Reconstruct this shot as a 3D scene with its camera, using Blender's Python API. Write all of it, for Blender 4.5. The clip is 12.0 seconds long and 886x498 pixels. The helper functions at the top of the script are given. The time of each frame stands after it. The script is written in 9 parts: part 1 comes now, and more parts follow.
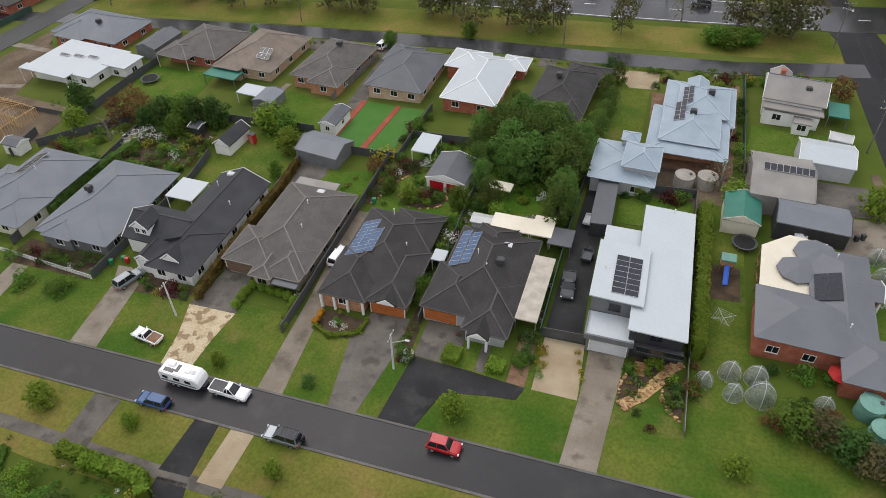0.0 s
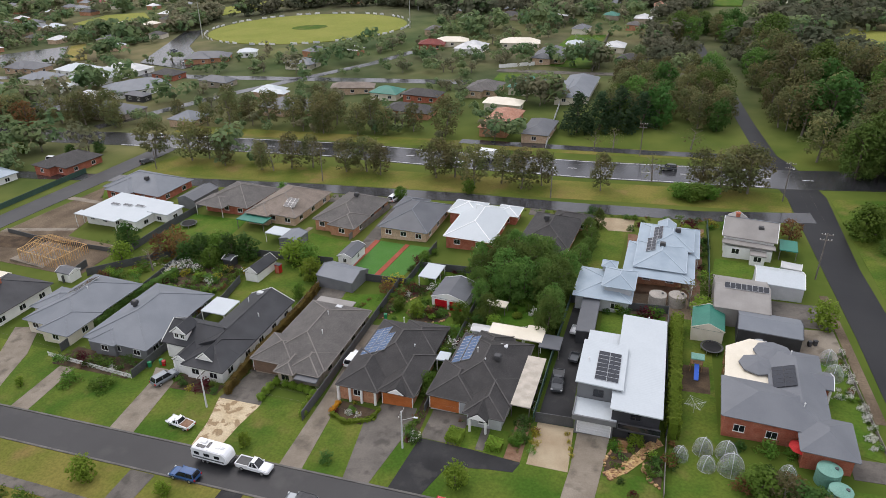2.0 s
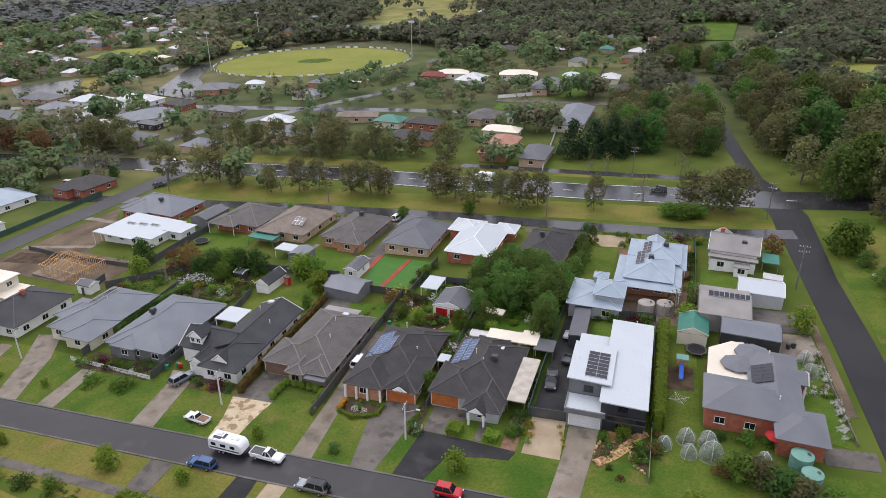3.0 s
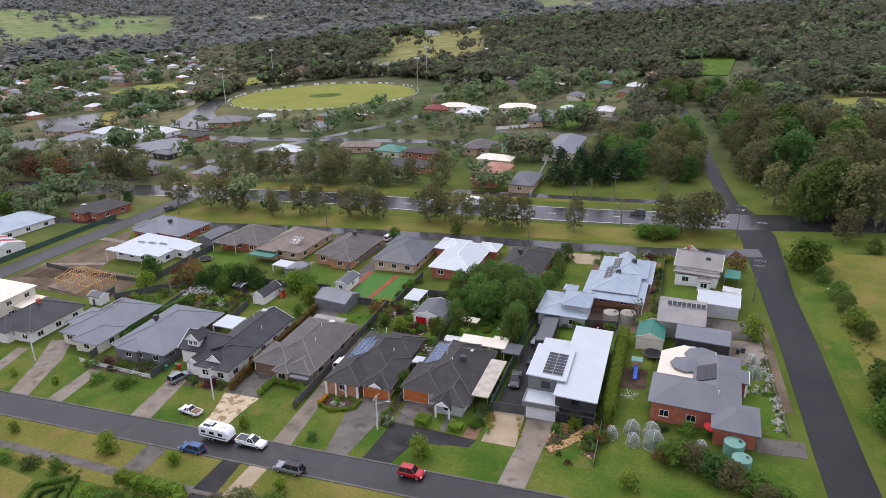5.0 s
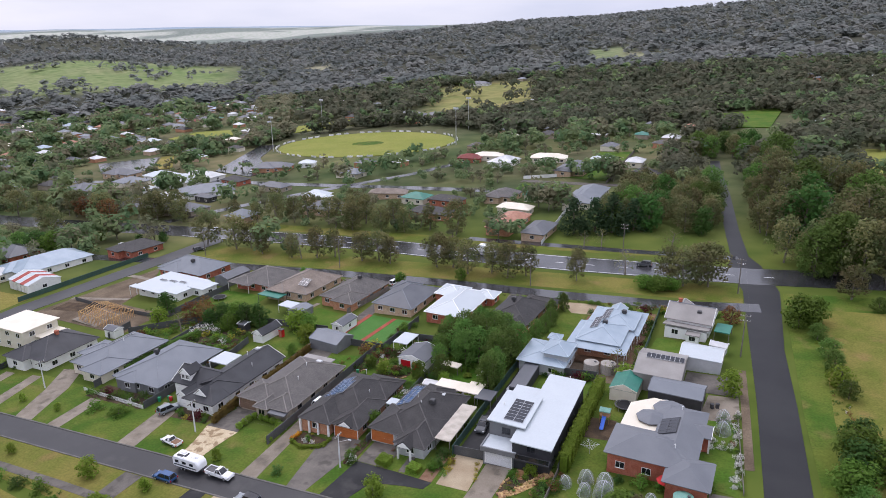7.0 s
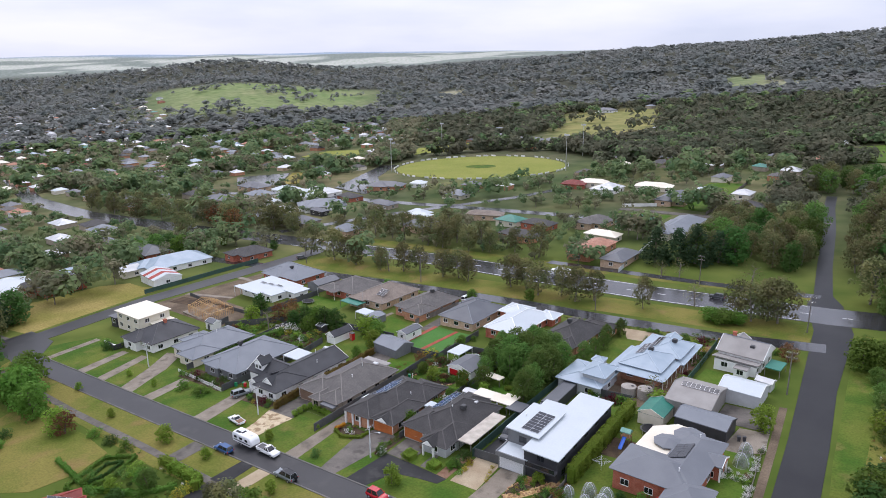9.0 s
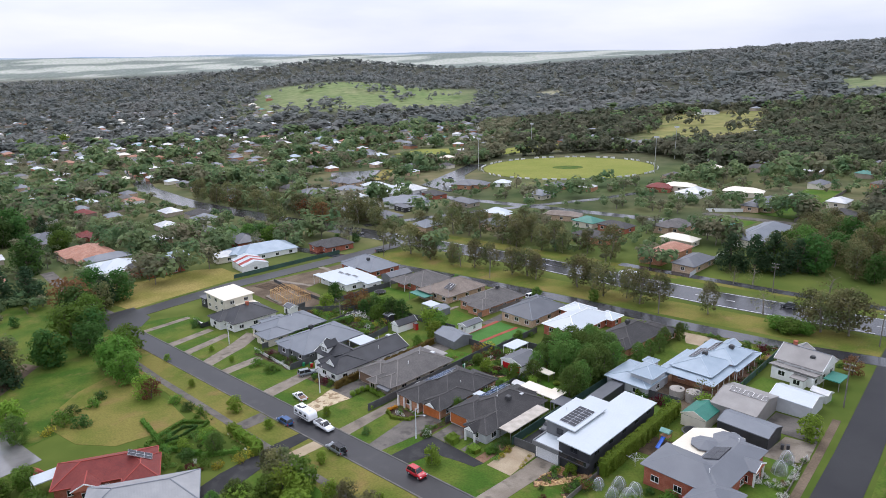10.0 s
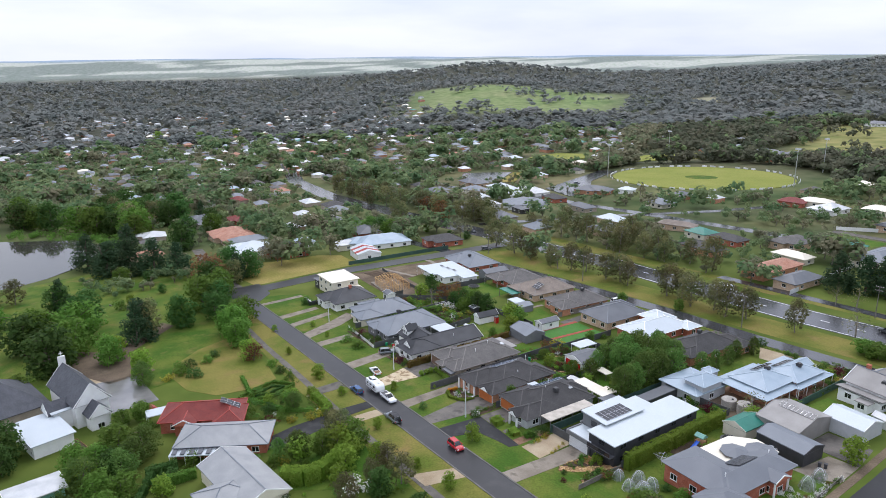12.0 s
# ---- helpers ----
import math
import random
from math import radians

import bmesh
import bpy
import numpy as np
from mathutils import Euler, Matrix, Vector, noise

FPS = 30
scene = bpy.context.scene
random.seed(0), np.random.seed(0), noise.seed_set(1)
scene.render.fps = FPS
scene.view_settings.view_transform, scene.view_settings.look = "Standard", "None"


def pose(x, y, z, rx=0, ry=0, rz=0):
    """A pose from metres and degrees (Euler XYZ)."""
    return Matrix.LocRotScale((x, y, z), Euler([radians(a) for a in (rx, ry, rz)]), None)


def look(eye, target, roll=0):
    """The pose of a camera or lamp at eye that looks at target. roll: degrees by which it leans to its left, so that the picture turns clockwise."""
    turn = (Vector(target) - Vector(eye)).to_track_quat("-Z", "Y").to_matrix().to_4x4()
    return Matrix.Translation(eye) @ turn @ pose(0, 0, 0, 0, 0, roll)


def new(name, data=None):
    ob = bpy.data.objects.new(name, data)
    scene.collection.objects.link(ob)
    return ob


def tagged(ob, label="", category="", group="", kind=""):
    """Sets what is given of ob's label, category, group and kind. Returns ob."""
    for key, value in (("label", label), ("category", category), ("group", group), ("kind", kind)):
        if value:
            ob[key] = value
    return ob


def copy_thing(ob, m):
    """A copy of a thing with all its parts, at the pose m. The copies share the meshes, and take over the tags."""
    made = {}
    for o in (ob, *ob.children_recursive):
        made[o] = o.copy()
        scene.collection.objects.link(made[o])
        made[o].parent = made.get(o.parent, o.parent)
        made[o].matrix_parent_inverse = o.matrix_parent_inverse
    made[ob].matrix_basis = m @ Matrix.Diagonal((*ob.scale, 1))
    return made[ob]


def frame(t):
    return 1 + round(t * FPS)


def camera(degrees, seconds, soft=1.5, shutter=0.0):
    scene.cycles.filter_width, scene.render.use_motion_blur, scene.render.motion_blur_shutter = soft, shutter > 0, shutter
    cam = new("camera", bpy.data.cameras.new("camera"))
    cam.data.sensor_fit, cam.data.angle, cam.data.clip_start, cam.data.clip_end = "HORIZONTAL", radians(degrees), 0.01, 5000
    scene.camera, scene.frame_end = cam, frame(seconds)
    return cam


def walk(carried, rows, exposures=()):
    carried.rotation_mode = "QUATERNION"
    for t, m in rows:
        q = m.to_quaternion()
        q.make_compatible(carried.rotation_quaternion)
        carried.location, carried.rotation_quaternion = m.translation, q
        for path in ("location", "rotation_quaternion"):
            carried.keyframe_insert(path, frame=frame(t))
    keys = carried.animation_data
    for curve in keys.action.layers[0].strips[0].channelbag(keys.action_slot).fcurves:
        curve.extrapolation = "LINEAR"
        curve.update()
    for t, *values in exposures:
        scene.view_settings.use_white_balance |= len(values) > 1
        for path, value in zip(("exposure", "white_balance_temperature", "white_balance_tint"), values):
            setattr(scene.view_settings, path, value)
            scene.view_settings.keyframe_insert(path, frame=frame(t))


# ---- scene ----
import functools

cam = camera(64.7, 12.0, soft=0.5)
PATH = [
    (0, (0.091, 0.264, 68.219), (-0.344, 1.675, 66.87), -0.9),
    (0.5, (1.171, -4.393, 68.099), (0.713, -2.887, 66.866), -0.6),
    (1, (2.205, -9.434, 67.973), (1.726, -7.836, 66.87), -0.3),
    (1.5, (3.448, -13.985, 67.876), (2.948, -12.323, 66.883), -0.2),
    (2, (4.795, -19.103, 67.446), (4.283, -17.402, 66.528), -0.2),
    (2.5, (6.024, -23.773, 67.251), (5.505, -22.046, 66.385), -0.2),
    (4.5, (15.092, -36.936, 67.432), (14.534, -35.178, 66.661), -0.5),
    (5, (18.629, -37.666, 67.738), (18.048, -35.901, 66.997), -0.5),
    (5.5, (22.358, -37.653, 68.047), (21.736, -35.891, 67.335), -0.7),
    (6, (26.551, -37.024, 68.405), (25.879, -35.267, 67.725), -0.7),
    (6.5, (30.773, -36.103, 68.734), (30.057, -34.352, 68.088), -0.7),
    (8.3, (48.088, -36.542, 70.413), (47.168, -34.855, 69.861), -0.7),
    (8.5, (50.315, -36.767, 70.56), (49.347, -35.106, 70.01), -0.7),
    (9, (56.047, -37.205, 70.987), (54.958, -35.619, 70.439), -0.7),
    (9.5, (61.535, -37.251, 71.443), (60.34, -35.744, 70.894), -0.8),
    (10, (67.401, -36.857, 71.808), (66.098, -35.442, 71.262), -0.8),
    (10.5, (72.807, -36.15, 72.144), (71.418, -34.819, 71.598), -0.7),
    (11, (78.457, -34.897, 72.533), (76.994, -33.646, 71.989), -0.7),
    (11.5, (83.811, -33.22, 72.941), (82.284, -32.048, 72.397), -0.6),
    (12, (89.422, -31.512, 73.534), (87.84, -30.412, 72.999), -0.5),
]
walk(cam, [(t, look(eye, target, roll)) for t, eye, target, roll in PATH], exposures=[(0, 0.07, 6720, 13), (1.5, 0.18, 6600, 14), (4.5, 0.28, 6280, 22), (8.5, 0.36, 6080, 20), (12, 0.42, 5980, 15)])

# ---- world, sun, light ----
world = bpy.data.worlds.new("sky")
scene.world = world
world.use_nodes = True
nt = world.node_tree
nt.nodes.clear()
sky = nt.nodes.new("ShaderNodeTexSky")
sky.sky_type = "NISHITA"
sky.sun_disc = False
sky.sun_elevation, sky.sun_rotation = radians(48), radians(-60)
sky.dust_density = 4.0
coord = nt.nodes.new("ShaderNodeTexCoord")
mapn = nt.nodes.new("ShaderNodeMapping")
mapn.inputs["Scale"].default_value = (1.0, 1.0, 5.0)
clouds = nt.nodes.new("ShaderNodeTexNoise")
clouds.inputs["Scale"].default_value = 2.2
clouds.inputs["Detail"].default_value = 6
ramp = nt.nodes.new("ShaderNodeValToRGB")
ramp.color_ramp.elements[0].position, ramp.color_ramp.elements[0].color = 0.34, (0.57, 0.62, 0.7, 1)
ramp.color_ramp.elements[1].position, ramp.color_ramp.elements[1].color = 0.6, (0.76, 0.78, 0.81, 1)
skymul = nt.nodes.new("ShaderNodeMix")
skymul.data_type, skymul.blend_type = "RGBA", "MULTIPLY"
skymul.inputs[0].default_value = 1.0
skymul.inputs[7].default_value = (0.1, 0.1, 0.1, 1)
mixn = nt.nodes.new("ShaderNodeMix")
mixn.data_type = "RGBA"
mixn.inputs[0].default_value = 0.9
bg = nt.nodes.new("ShaderNodeBackground")
out = nt.nodes.new("ShaderNodeOutputWorld")
nt.links.new(coord.outputs["Generated"], mapn.inputs["Vector"])
# an overcast sky grows brighter towards the zenith
sep = nt.nodes.new("ShaderNodeSeparateXYZ")
nt.links.new(coord.outputs["Generated"], sep.inputs[0])
lift = nt.nodes.new("ShaderNodeMapRange")
lift.inputs[1].default_value, lift.inputs[2].default_value = 0.0, 1.0
lift.inputs[3].default_value, lift.inputs[4].default_value = 1.0, 1.75
nt.links.new(sep.outputs[2], lift.inputs[0])
nt.links.new(lift.outputs[0], bg.inputs["Strength"])
nt.links.new(mapn.outputs["Vector"], clouds.inputs["Vector"])
nt.links.new(clouds.outputs["Fac"], ramp.inputs["Fac"])
nt.links.new(sky.outputs["Color"], skymul.inputs[6])
nt.links.new(skymul.outputs[2], mixn.inputs[6])
nt.links.new(ramp.outputs["Color"], mixn.inputs[7])
nt.links.new(mixn.outputs[2], bg.inputs["Color"])
nt.links.new(bg.outputs["Background"], out.inputs["Surface"])
sun_data = bpy.data.lights.new("sun", "SUN")
sun_data.energy, sun_data.angle, sun_data.color = 0.8, radians(32), (1.0, 0.97, 0.92)
sun = new("sun", sun_data)
sun.matrix_world = look((-60, 60, 120), (0, 0, 0))


# ---- the lie of the land ----
def smooth(a, b, v):
    v = min(1.0, max(0.0, (v - a) / (b - a)))
    return v * v * (3 - 2 * v)


def g(x, y):
    """Height of the ground: a gentle fall to the west, a wooded ridge to the north, plains far off."""
    u = x if x > -300 else -300 - 420 * math.tanh((-300 - x) / 420)
    u = u if u < 130 else 130 + 120 * math.tanh((u - 130) / 120)
    z = 0.057 * u + 0.006 * max(-200, min(600, y)) - 3.3
    pond = math.exp(-(((x + 325) / 100) ** 4 + ((y + 48) / 72) ** 4))
    z += (-17.2 - z) * pond
    r = math.hypot(x, y)
    if r > 420:
        az = math.degrees(math.atan2(x, y))
        ridge = smooth(-48, -14, az) * (1 - 0.6 * smooth(60, 120, az))
        z += ridge * (96 + 12 * smooth(-25, 5, az)) * smooth(450, 2300, r)
        knoll = math.exp(-((az + 49.5) / 9.5) ** 2) * smooth(820, 1500, r) * (1 - smooth(1500, 2300, r))
        z += 38 * knoll
        second = math.exp(-((az + 51) / 7) ** 2) * math.exp(-((r - 2500) / 420) ** 2)
        z += 52 * second
        z += (1 - ridge) * (26 * smooth(1200, 2600, r) + 74 * smooth(2400, 4800, r))
        z += 9 * smooth(700, 1600, r) * noise.noise((x / 420, y / 420, 0.3))
    return z


def at(x, y, rot=0.0, dz=0.0):
    return pose(x, y, g(x, y) + dz, 0, 0, rot)


# ---- materials ----
def material(name, c1, c2, rough=0.8, scale=0.6, fine=8.0, bump=0.15, metal=0.0, vary=0.0, kind="", pitch=0.25, spec=0.4, island=0.0, dry=None):
    """Two colours in large soft patches, a fine grain, and bump; dry: colour, spot size, two limits and share of worn spots. kind: ribs (sheet metal), tiles, bricks."""
    m = bpy.data.materials.new(name)
    m.use_nodes = True
    t = m.node_tree
    b = t.nodes["Principled BSDF"]
    b.inputs["Roughness"].default_value = rough
    b.inputs["Metallic"].default_value = metal
    b.inputs["Specular IOR Level"].default_value = 0.1 if rough >= 0.85 else min(spec, 0.22) if rough >= 0.7 else spec
    geo = t.nodes.new("ShaderNodeNewGeometry")
    n1 = t.nodes.new("ShaderNodeTexNoise")
    n1.inputs["Scale"].default_value = scale
    n1.inputs["Detail"].default_value = 5
    n2 = t.nodes.new("ShaderNodeTexNoise")
    n2.inputs["Scale"].default_value = fine
    n2.inputs["Detail"].default_value = 3
    t.links.new(geo.outputs["Position"], n1.inputs["Vector"])
    t.links.new(geo.outputs["Position"], n2.inputs["Vector"])
    mr = t.nodes.new("ShaderNodeMapRange")
    mr.inputs[1].default_value, mr.inputs[2].default_value = 0.36, 0.64
    t.links.new(n1.outputs["Fac"], mr.inputs[0])
    mix = t.nodes.new("ShaderNodeMix")
    mix.data_type = "RGBA"
    mix.inputs[6].default_value, mix.inputs[7].default_value = (*c1, 1), (*c2, 1)
    t.links.new(mr.outputs[0], mix.inputs[0])
    last = mix.outputs[2]
    if dry:
        n3 = t.nodes.new("ShaderNodeTexNoise")
        n3.inputs["Scale"].default_value = dry[1]
        n3.inputs["Detail"].default_value = 7
        t.links.new(geo.outputs["Position"], n3.inputs["Vector"])
        m3 = t.nodes.new("ShaderNodeMapRange")
        m3.inputs[1].default_value, m3.inputs[2].default_value = dry[2], dry[3]
        m3.inputs[3].default_value, m3.inputs[4].default_value = 0.0, dry[4]
        t.links.new(n3.outputs["Fac"], m3.inputs[0])
        mix3 = t.nodes.new("ShaderNodeMix")
        mix3.data_type = "RGBA"
        mix3.inputs[7].default_value = (*dry[0], 1)
        t.links.new(m3.outputs[0], mix3.inputs[0])
        t.links.new(last, mix3.inputs[6])
        last = mix3.outputs[2]
    hsv = t.nodes.new("ShaderNodeHueSaturation")
    mr2 = t.nodes.new("ShaderNodeMapRange")
    mr2.inputs[1].default_value, mr2.inputs[2].default_value = 0.3, 0.7
    mr2.inputs[3].default_value, mr2.inputs[4].default_value = (0.97, 1.03) if kind == "ribs" or rough < 0.4 or "paint" in name or "cladding" in name else (0.91, 1.09) if name.startswith(("concrete", "asphalt", "bitumen", "charcoal", "stone_render", "kerb", "tile_")) else (0.82, 1.18)
    t.links.new(n2.outputs["Fac"], mr2.inputs[0])
    val = mr2.outputs[0]
    if vary or island:
        info = t.nodes.new("ShaderNodeObjectInfo")
        mv = t.nodes.new("ShaderNodeMapRange")
        mv.inputs[3].default_value, mv.inputs[4].default_value = 1 - max(vary, island), 1 + max(vary, island)
        t.links.new(geo.outputs["Random Per Island"] if island else info.outputs["Random"], mv.inputs[0])
        mul = t.nodes.new("ShaderNodeMath")
        mul.operation = "MULTIPLY"
        t.links.new(val, mul.inputs[0])
        t.links.new(mv.outputs[0], mul.inputs[1])
        val = mul.outputs[0]
        if vary:
            mh = t.nodes.new("ShaderNodeMapRange")
            mh.inputs[3].default_value, mh.inputs[4].default_value = 0.5 - 0.06 * vary, 0.5 + 0.06 * vary
            t.links.new(info.outputs["Random"], mh.inputs[0])
            t.links.new(mh.outputs[0], hsv.inputs["Hue"])
    t.links.new(val, hsv.inputs["Value"])
    t.links.new(last, hsv.inputs["Color"])
    last = hsv.outputs["Color"]
    height = n2.outputs["Fac"]
    dist = 0.03
    if kind:
        uv = t.nodes.new("ShaderNodeUVMap")
        if kind == "ribs":
            w = t.nodes.new("ShaderNodeTexWave")
            w.wave_type, w.bands_direction = "BANDS", "X"
            w.inputs["Scale"].default_value = 0.314 / pitch
            t.links.new(uv.outputs["UV"], w.inputs["Vector"])
            height, dist = w.outputs["Fac"], 0.035
        else:
            br = t.nodes.new("ShaderNodeTexBrick")
            br.inputs["Scale"].default_value = 1.0
            br.inputs["Mortar Size"].default_value = 0.02 if kind == "tiles" else 0.012
            br.inputs["Brick Width"].default_value = 0.32 if kind == "tiles" else 0.24
            br.inputs["Row Height"].default_value = 0.34 if kind == "tiles" else 0.086
            br.inputs["Color1"].default_value = (1, 1, 1, 1)
            br.inputs["Color2"].default_value = (0.78, 0.78, 0.78, 1)
            br.inputs["Mortar"].default_value = (0.55, 0.55, 0.55, 1) if kind == "tiles" else (1.25, 1.2, 1.15, 1)
            t.links.new(uv.outputs["UV"], br.inputs["Vector"])
            mm = t.nodes.new("ShaderNodeMix")
            mm.data_type, mm.blend_type = "RGBA", "MULTIPLY"
            mm.inputs[0].default_value = 0.8
            t.links.new(last, mm.inputs[6])
            t.links.new(br.outputs["Color"], mm.inputs[7])
            last = mm.outputs[2]
            height, dist = br.outputs["Fac"], -0.02
    t.links.new(last, b.inputs["Base Color"])
    bp = t.nodes.new("ShaderNodeBump")
    bp.inputs["Strength"].default_value = bump
    bp.inputs["Distance"].default_value = dist
    t.links.new(height, bp.inputs["Height"])
    t.links.new(bp.outputs["Normal"], b.inputs["Normal"])
    if name.startswith(("leaf_", "flower_")):
        tr = t.nodes.new("ShaderNodeBsdfTranslucent")
        sh = t.nodes.new("ShaderNodeMixShader")
        sh.inputs[0].default_value = 0.5
        b.inputs["Specular IOR Level"].default_value = 0.12
        t.links.new(last, tr.inputs["Color"])
        t.links.new(b.outputs[0], sh.inputs[1])
        t.links.new(tr.outputs[0], sh.inputs[2])
        t.links.new(sh.outputs[0], t.nodes["Material Output"].inputs["Surface"])
    return m


MAT = {}


def mk(name, *a, **k):
    MAT[name] = material(name, *a, **k)
    return MAT[name]


mk("asphalt_new", (0.012, 0.012, 0.014), (0.021, 0.021, 0.023), 0.42, 0.08, 6, 0.05, spec=0.34, dry=((0.04, 0.039, 0.037), 0.25, 0.54, 0.7, 0.5))
mk("asphalt_wet", (0.024, 0.024, 0.027), (0.05, 0.05, 0.053), 0.2, 0.1, 5, 0.06, spec=0.55)
mk("asphalt_side", (0.011, 0.011, 0.013), (0.02, 0.02, 0.021), 0.5, 0.08, 5, 0.1, spec=0.22)
mk("bitumen_dark", (0.017, 0.017, 0.018), (0.03, 0.03, 0.031), 0.7, 0.2, 6, 0.2, spec=0.2, dry=((0.055, 0.053, 0.05), 0.4, 0.56, 0.7, 0.6))
mk("concrete", (0.18, 0.15, 0.115), (0.25, 0.215, 0.17), 0.8, 0.3, 5, 0.1, dry=((0.1, 0.085, 0.065), 0.45, 0.52, 0.68, 0.75))
mk("concrete_dark", (0.1, 0.09, 0.078), (0.15, 0.133, 0.115), 0.75, 0.3, 5, 0.1, dry=((0.055, 0.05, 0.043), 0.5, 0.52, 0.66, 0.7))
mk("kerb", (0.1, 0.095, 0.088), (0.15, 0.142, 0.13), 0.8, 0.4, 5, 0.1)
mk("cream_paving", (0.52, 0.43, 0.29), (0.44, 0.35, 0.22), 0.75, 0.55, 4, 0.1, dry=((0.22, 0.145, 0.075), 0.75, 0.53, 0.57, 0.8))
mk("gravel", (0.30, 0.23, 0.15), (0.38, 0.31, 0.21), 0.95, 0.3, 9, 0.4)
mk("dirt", (0.10, 0.075, 0.052), (0.17, 0.13, 0.09), 0.95, 0.15, 3, 0.4)
mk("mulch", (0.055, 0.04, 0.028), (0.10, 0.07, 0.045), 0.95, 0.5, 6, 0.5)
mk("brick_paving", (0.17, 0.095, 0.06), (0.24, 0.15, 0.10), 0.85, 0.6, 5, 0.2)
mk("lawn", (0.046, 0.098, 0.011), (0.108, 0.135, 0.022), 0.9, 0.12, 2.5, 0.4, dry=((0.17, 0.135, 0.045), 0.2, 0.55, 0.72, 0.6))
mk("lawn_bright", (0.05, 0.115, 0.011), (0.092, 0.136, 0.02), 0.9, 0.15, 2.5, 0.4, dry=((0.14, 0.13, 0.035), 0.25, 0.55, 0.72, 0.5))
mk("verge", (0.095, 0.122, 0.018), (0.18, 0.158, 0.04), 0.9, 0.09, 2.5, 0.4, dry=((0.22, 0.145, 0.06), 0.16, 0.55, 0.7, 0.6))
mk("paddock", (0.17, 0.16, 0.035), (0.27, 0.215, 0.07), 0.95, 0.06, 1.5, 0.5)
mk("oval_turf", (0.185, 0.205, 0.042), (0.225, 0.23, 0.055), 0.95, 0.05, 2, 0.2)
mk("synthetic_green", (0.05, 0.15, 0.02), (0.06, 0.16, 0.03), 0.8, 0.3, 6, 0.1)
mk("red_strip", (0.26, 0.06, 0.035), (0.3, 0.08, 0.05), 0.8, 0.5, 6, 0.1)
mk("roof_grey", (0.145, 0.16, 0.18), (0.172, 0.187, 0.206), 0.5, 0.25, 5, 0.09, 0.0, kind="ribs")
mk("roof_slate", (0.085, 0.09, 0.1), (0.105, 0.11, 0.12), 0.5, 0.25, 5, 0.09, kind="ribs")
mk("roof_blue", (0.26, 0.325, 0.38), (0.315, 0.38, 0.435), 0.45, 0.3, 5, 0.09, kind="ribs")
mk("roof_white", (0.455, 0.495, 0.515), (0.475, 0.515, 0.535), 0.4, 0.3, 3, 0.14, kind="ribs", pitch=0.4)
mk("roof_mid", (0.125, 0.133, 0.148), (0.145, 0.154, 0.168), 0.5, 0.25, 5, 0.09, kind="ribs")
mk("roof_zinc", (0.25, 0.255, 0.255), (0.31, 0.31, 0.305), 0.5, 0.3, 4, 0.09, 0.1, kind="ribs")
mk("roof_galv", (0.42, 0.43, 0.43), (0.55, 0.55, 0.54), 0.45, 0.3, 4, 0.09, 0.1, kind="ribs")
mk("roof_cream", (0.66, 0.6, 0.48), (0.74, 0.68, 0.56), 0.5, 0.3, 4, 0.09, kind="ribs")
mk("roof_rusty", (0.38, 0.34, 0.28), (0.5, 0.45, 0.38), 0.6, 0.8, 4, 0.2, kind="ribs")
mk("roof_shed", (0.22, 0.205, 0.19), (0.27, 0.255, 0.235), 0.5, 0.3, 4, 0.09, kind="ribs")
mk("roof_green", (0.02, 0.14, 0.10), (0.03, 0.18, 0.13), 0.5, 0.3, 4, 0.2, kind="ribs")
mk("roof_red", (0.36, 0.05, 0.035), (0.28, 0.05, 0.035), 0.6, 0.5, 4, 0.2, kind="ribs")
mk("roof_black", (0.022, 0.023, 0.026), (0.035, 0.036, 0.04), 0.55, 0.3, 5, 0.09, kind="ribs")
mk("tile_charcoal", (0.028, 0.026, 0.025), (0.043, 0.039, 0.038), 0.6, 0.4, 5, 0.6, kind="tiles")
mk("tile_brown", (0.098, 0.09, 0.083), (0.132, 0.12, 0.11), 0.65, 0.4, 5, 0.6, kind="tiles")
mk("tile_tan", (0.19, 0.15, 0.115), (0.25, 0.2, 0.16), 0.65, 0.4, 5, 0.6, kind="tiles")
mk("tile_terracotta", (0.42, 0.20, 0.13), (0.5, 0.27, 0.19), 0.7, 0.4, 5, 0.6, kind="tiles")
mk("tile_red", (0.17, 0.022, 0.016), (0.22, 0.035, 0.025), 0.65, 0.4, 5, 0.6, kind="tiles")
mk("ridge_charcoal", (0.075, 0.07, 0.067), (0.1, 0.095, 0.09), 0.7)
mk("ridge_grey", (0.155, 0.17, 0.19), (0.18, 0.195, 0.215), 0.6)
mk("ridge_brown", (0.18, 0.165, 0.15), (0.22, 0.2, 0.18), 0.7)
mk("ridge_blue", (0.34, 0.41, 0.47), (0.39, 0.455, 0.51), 0.5)
mk("ridge_white", (0.78, 0.8, 0.8), (0.82, 0.83, 0.83), 0.5)
mk("white_paint", (0.74, 0.74, 0.72), (0.8, 0.8, 0.78), 0.5, 0.8, 6, 0.05)
mk("cream_paint", (0.62, 0.57, 0.46), (0.68, 0.63, 0.52), 0.6, 0.6, 6, 0.05)
mk("stone_render", (0.33, 0.28, 0.22), (0.4, 0.34, 0.27), 0.85, 0.6, 6, 0.1)
mk("grey_cladding", (0.14, 0.145, 0.15), (0.17, 0.175, 0.18), 0.6, 0.6, 6, 0.1)
mk("light_cladding", (0.4, 0.41, 0.42), (0.46, 0.47, 0.48), 0.6, 0.6, 6, 0.1)
mk("charcoal", (0.035, 0.036, 0.04), (0.05, 0.05, 0.055), 0.5, 0.6, 6, 0.05)
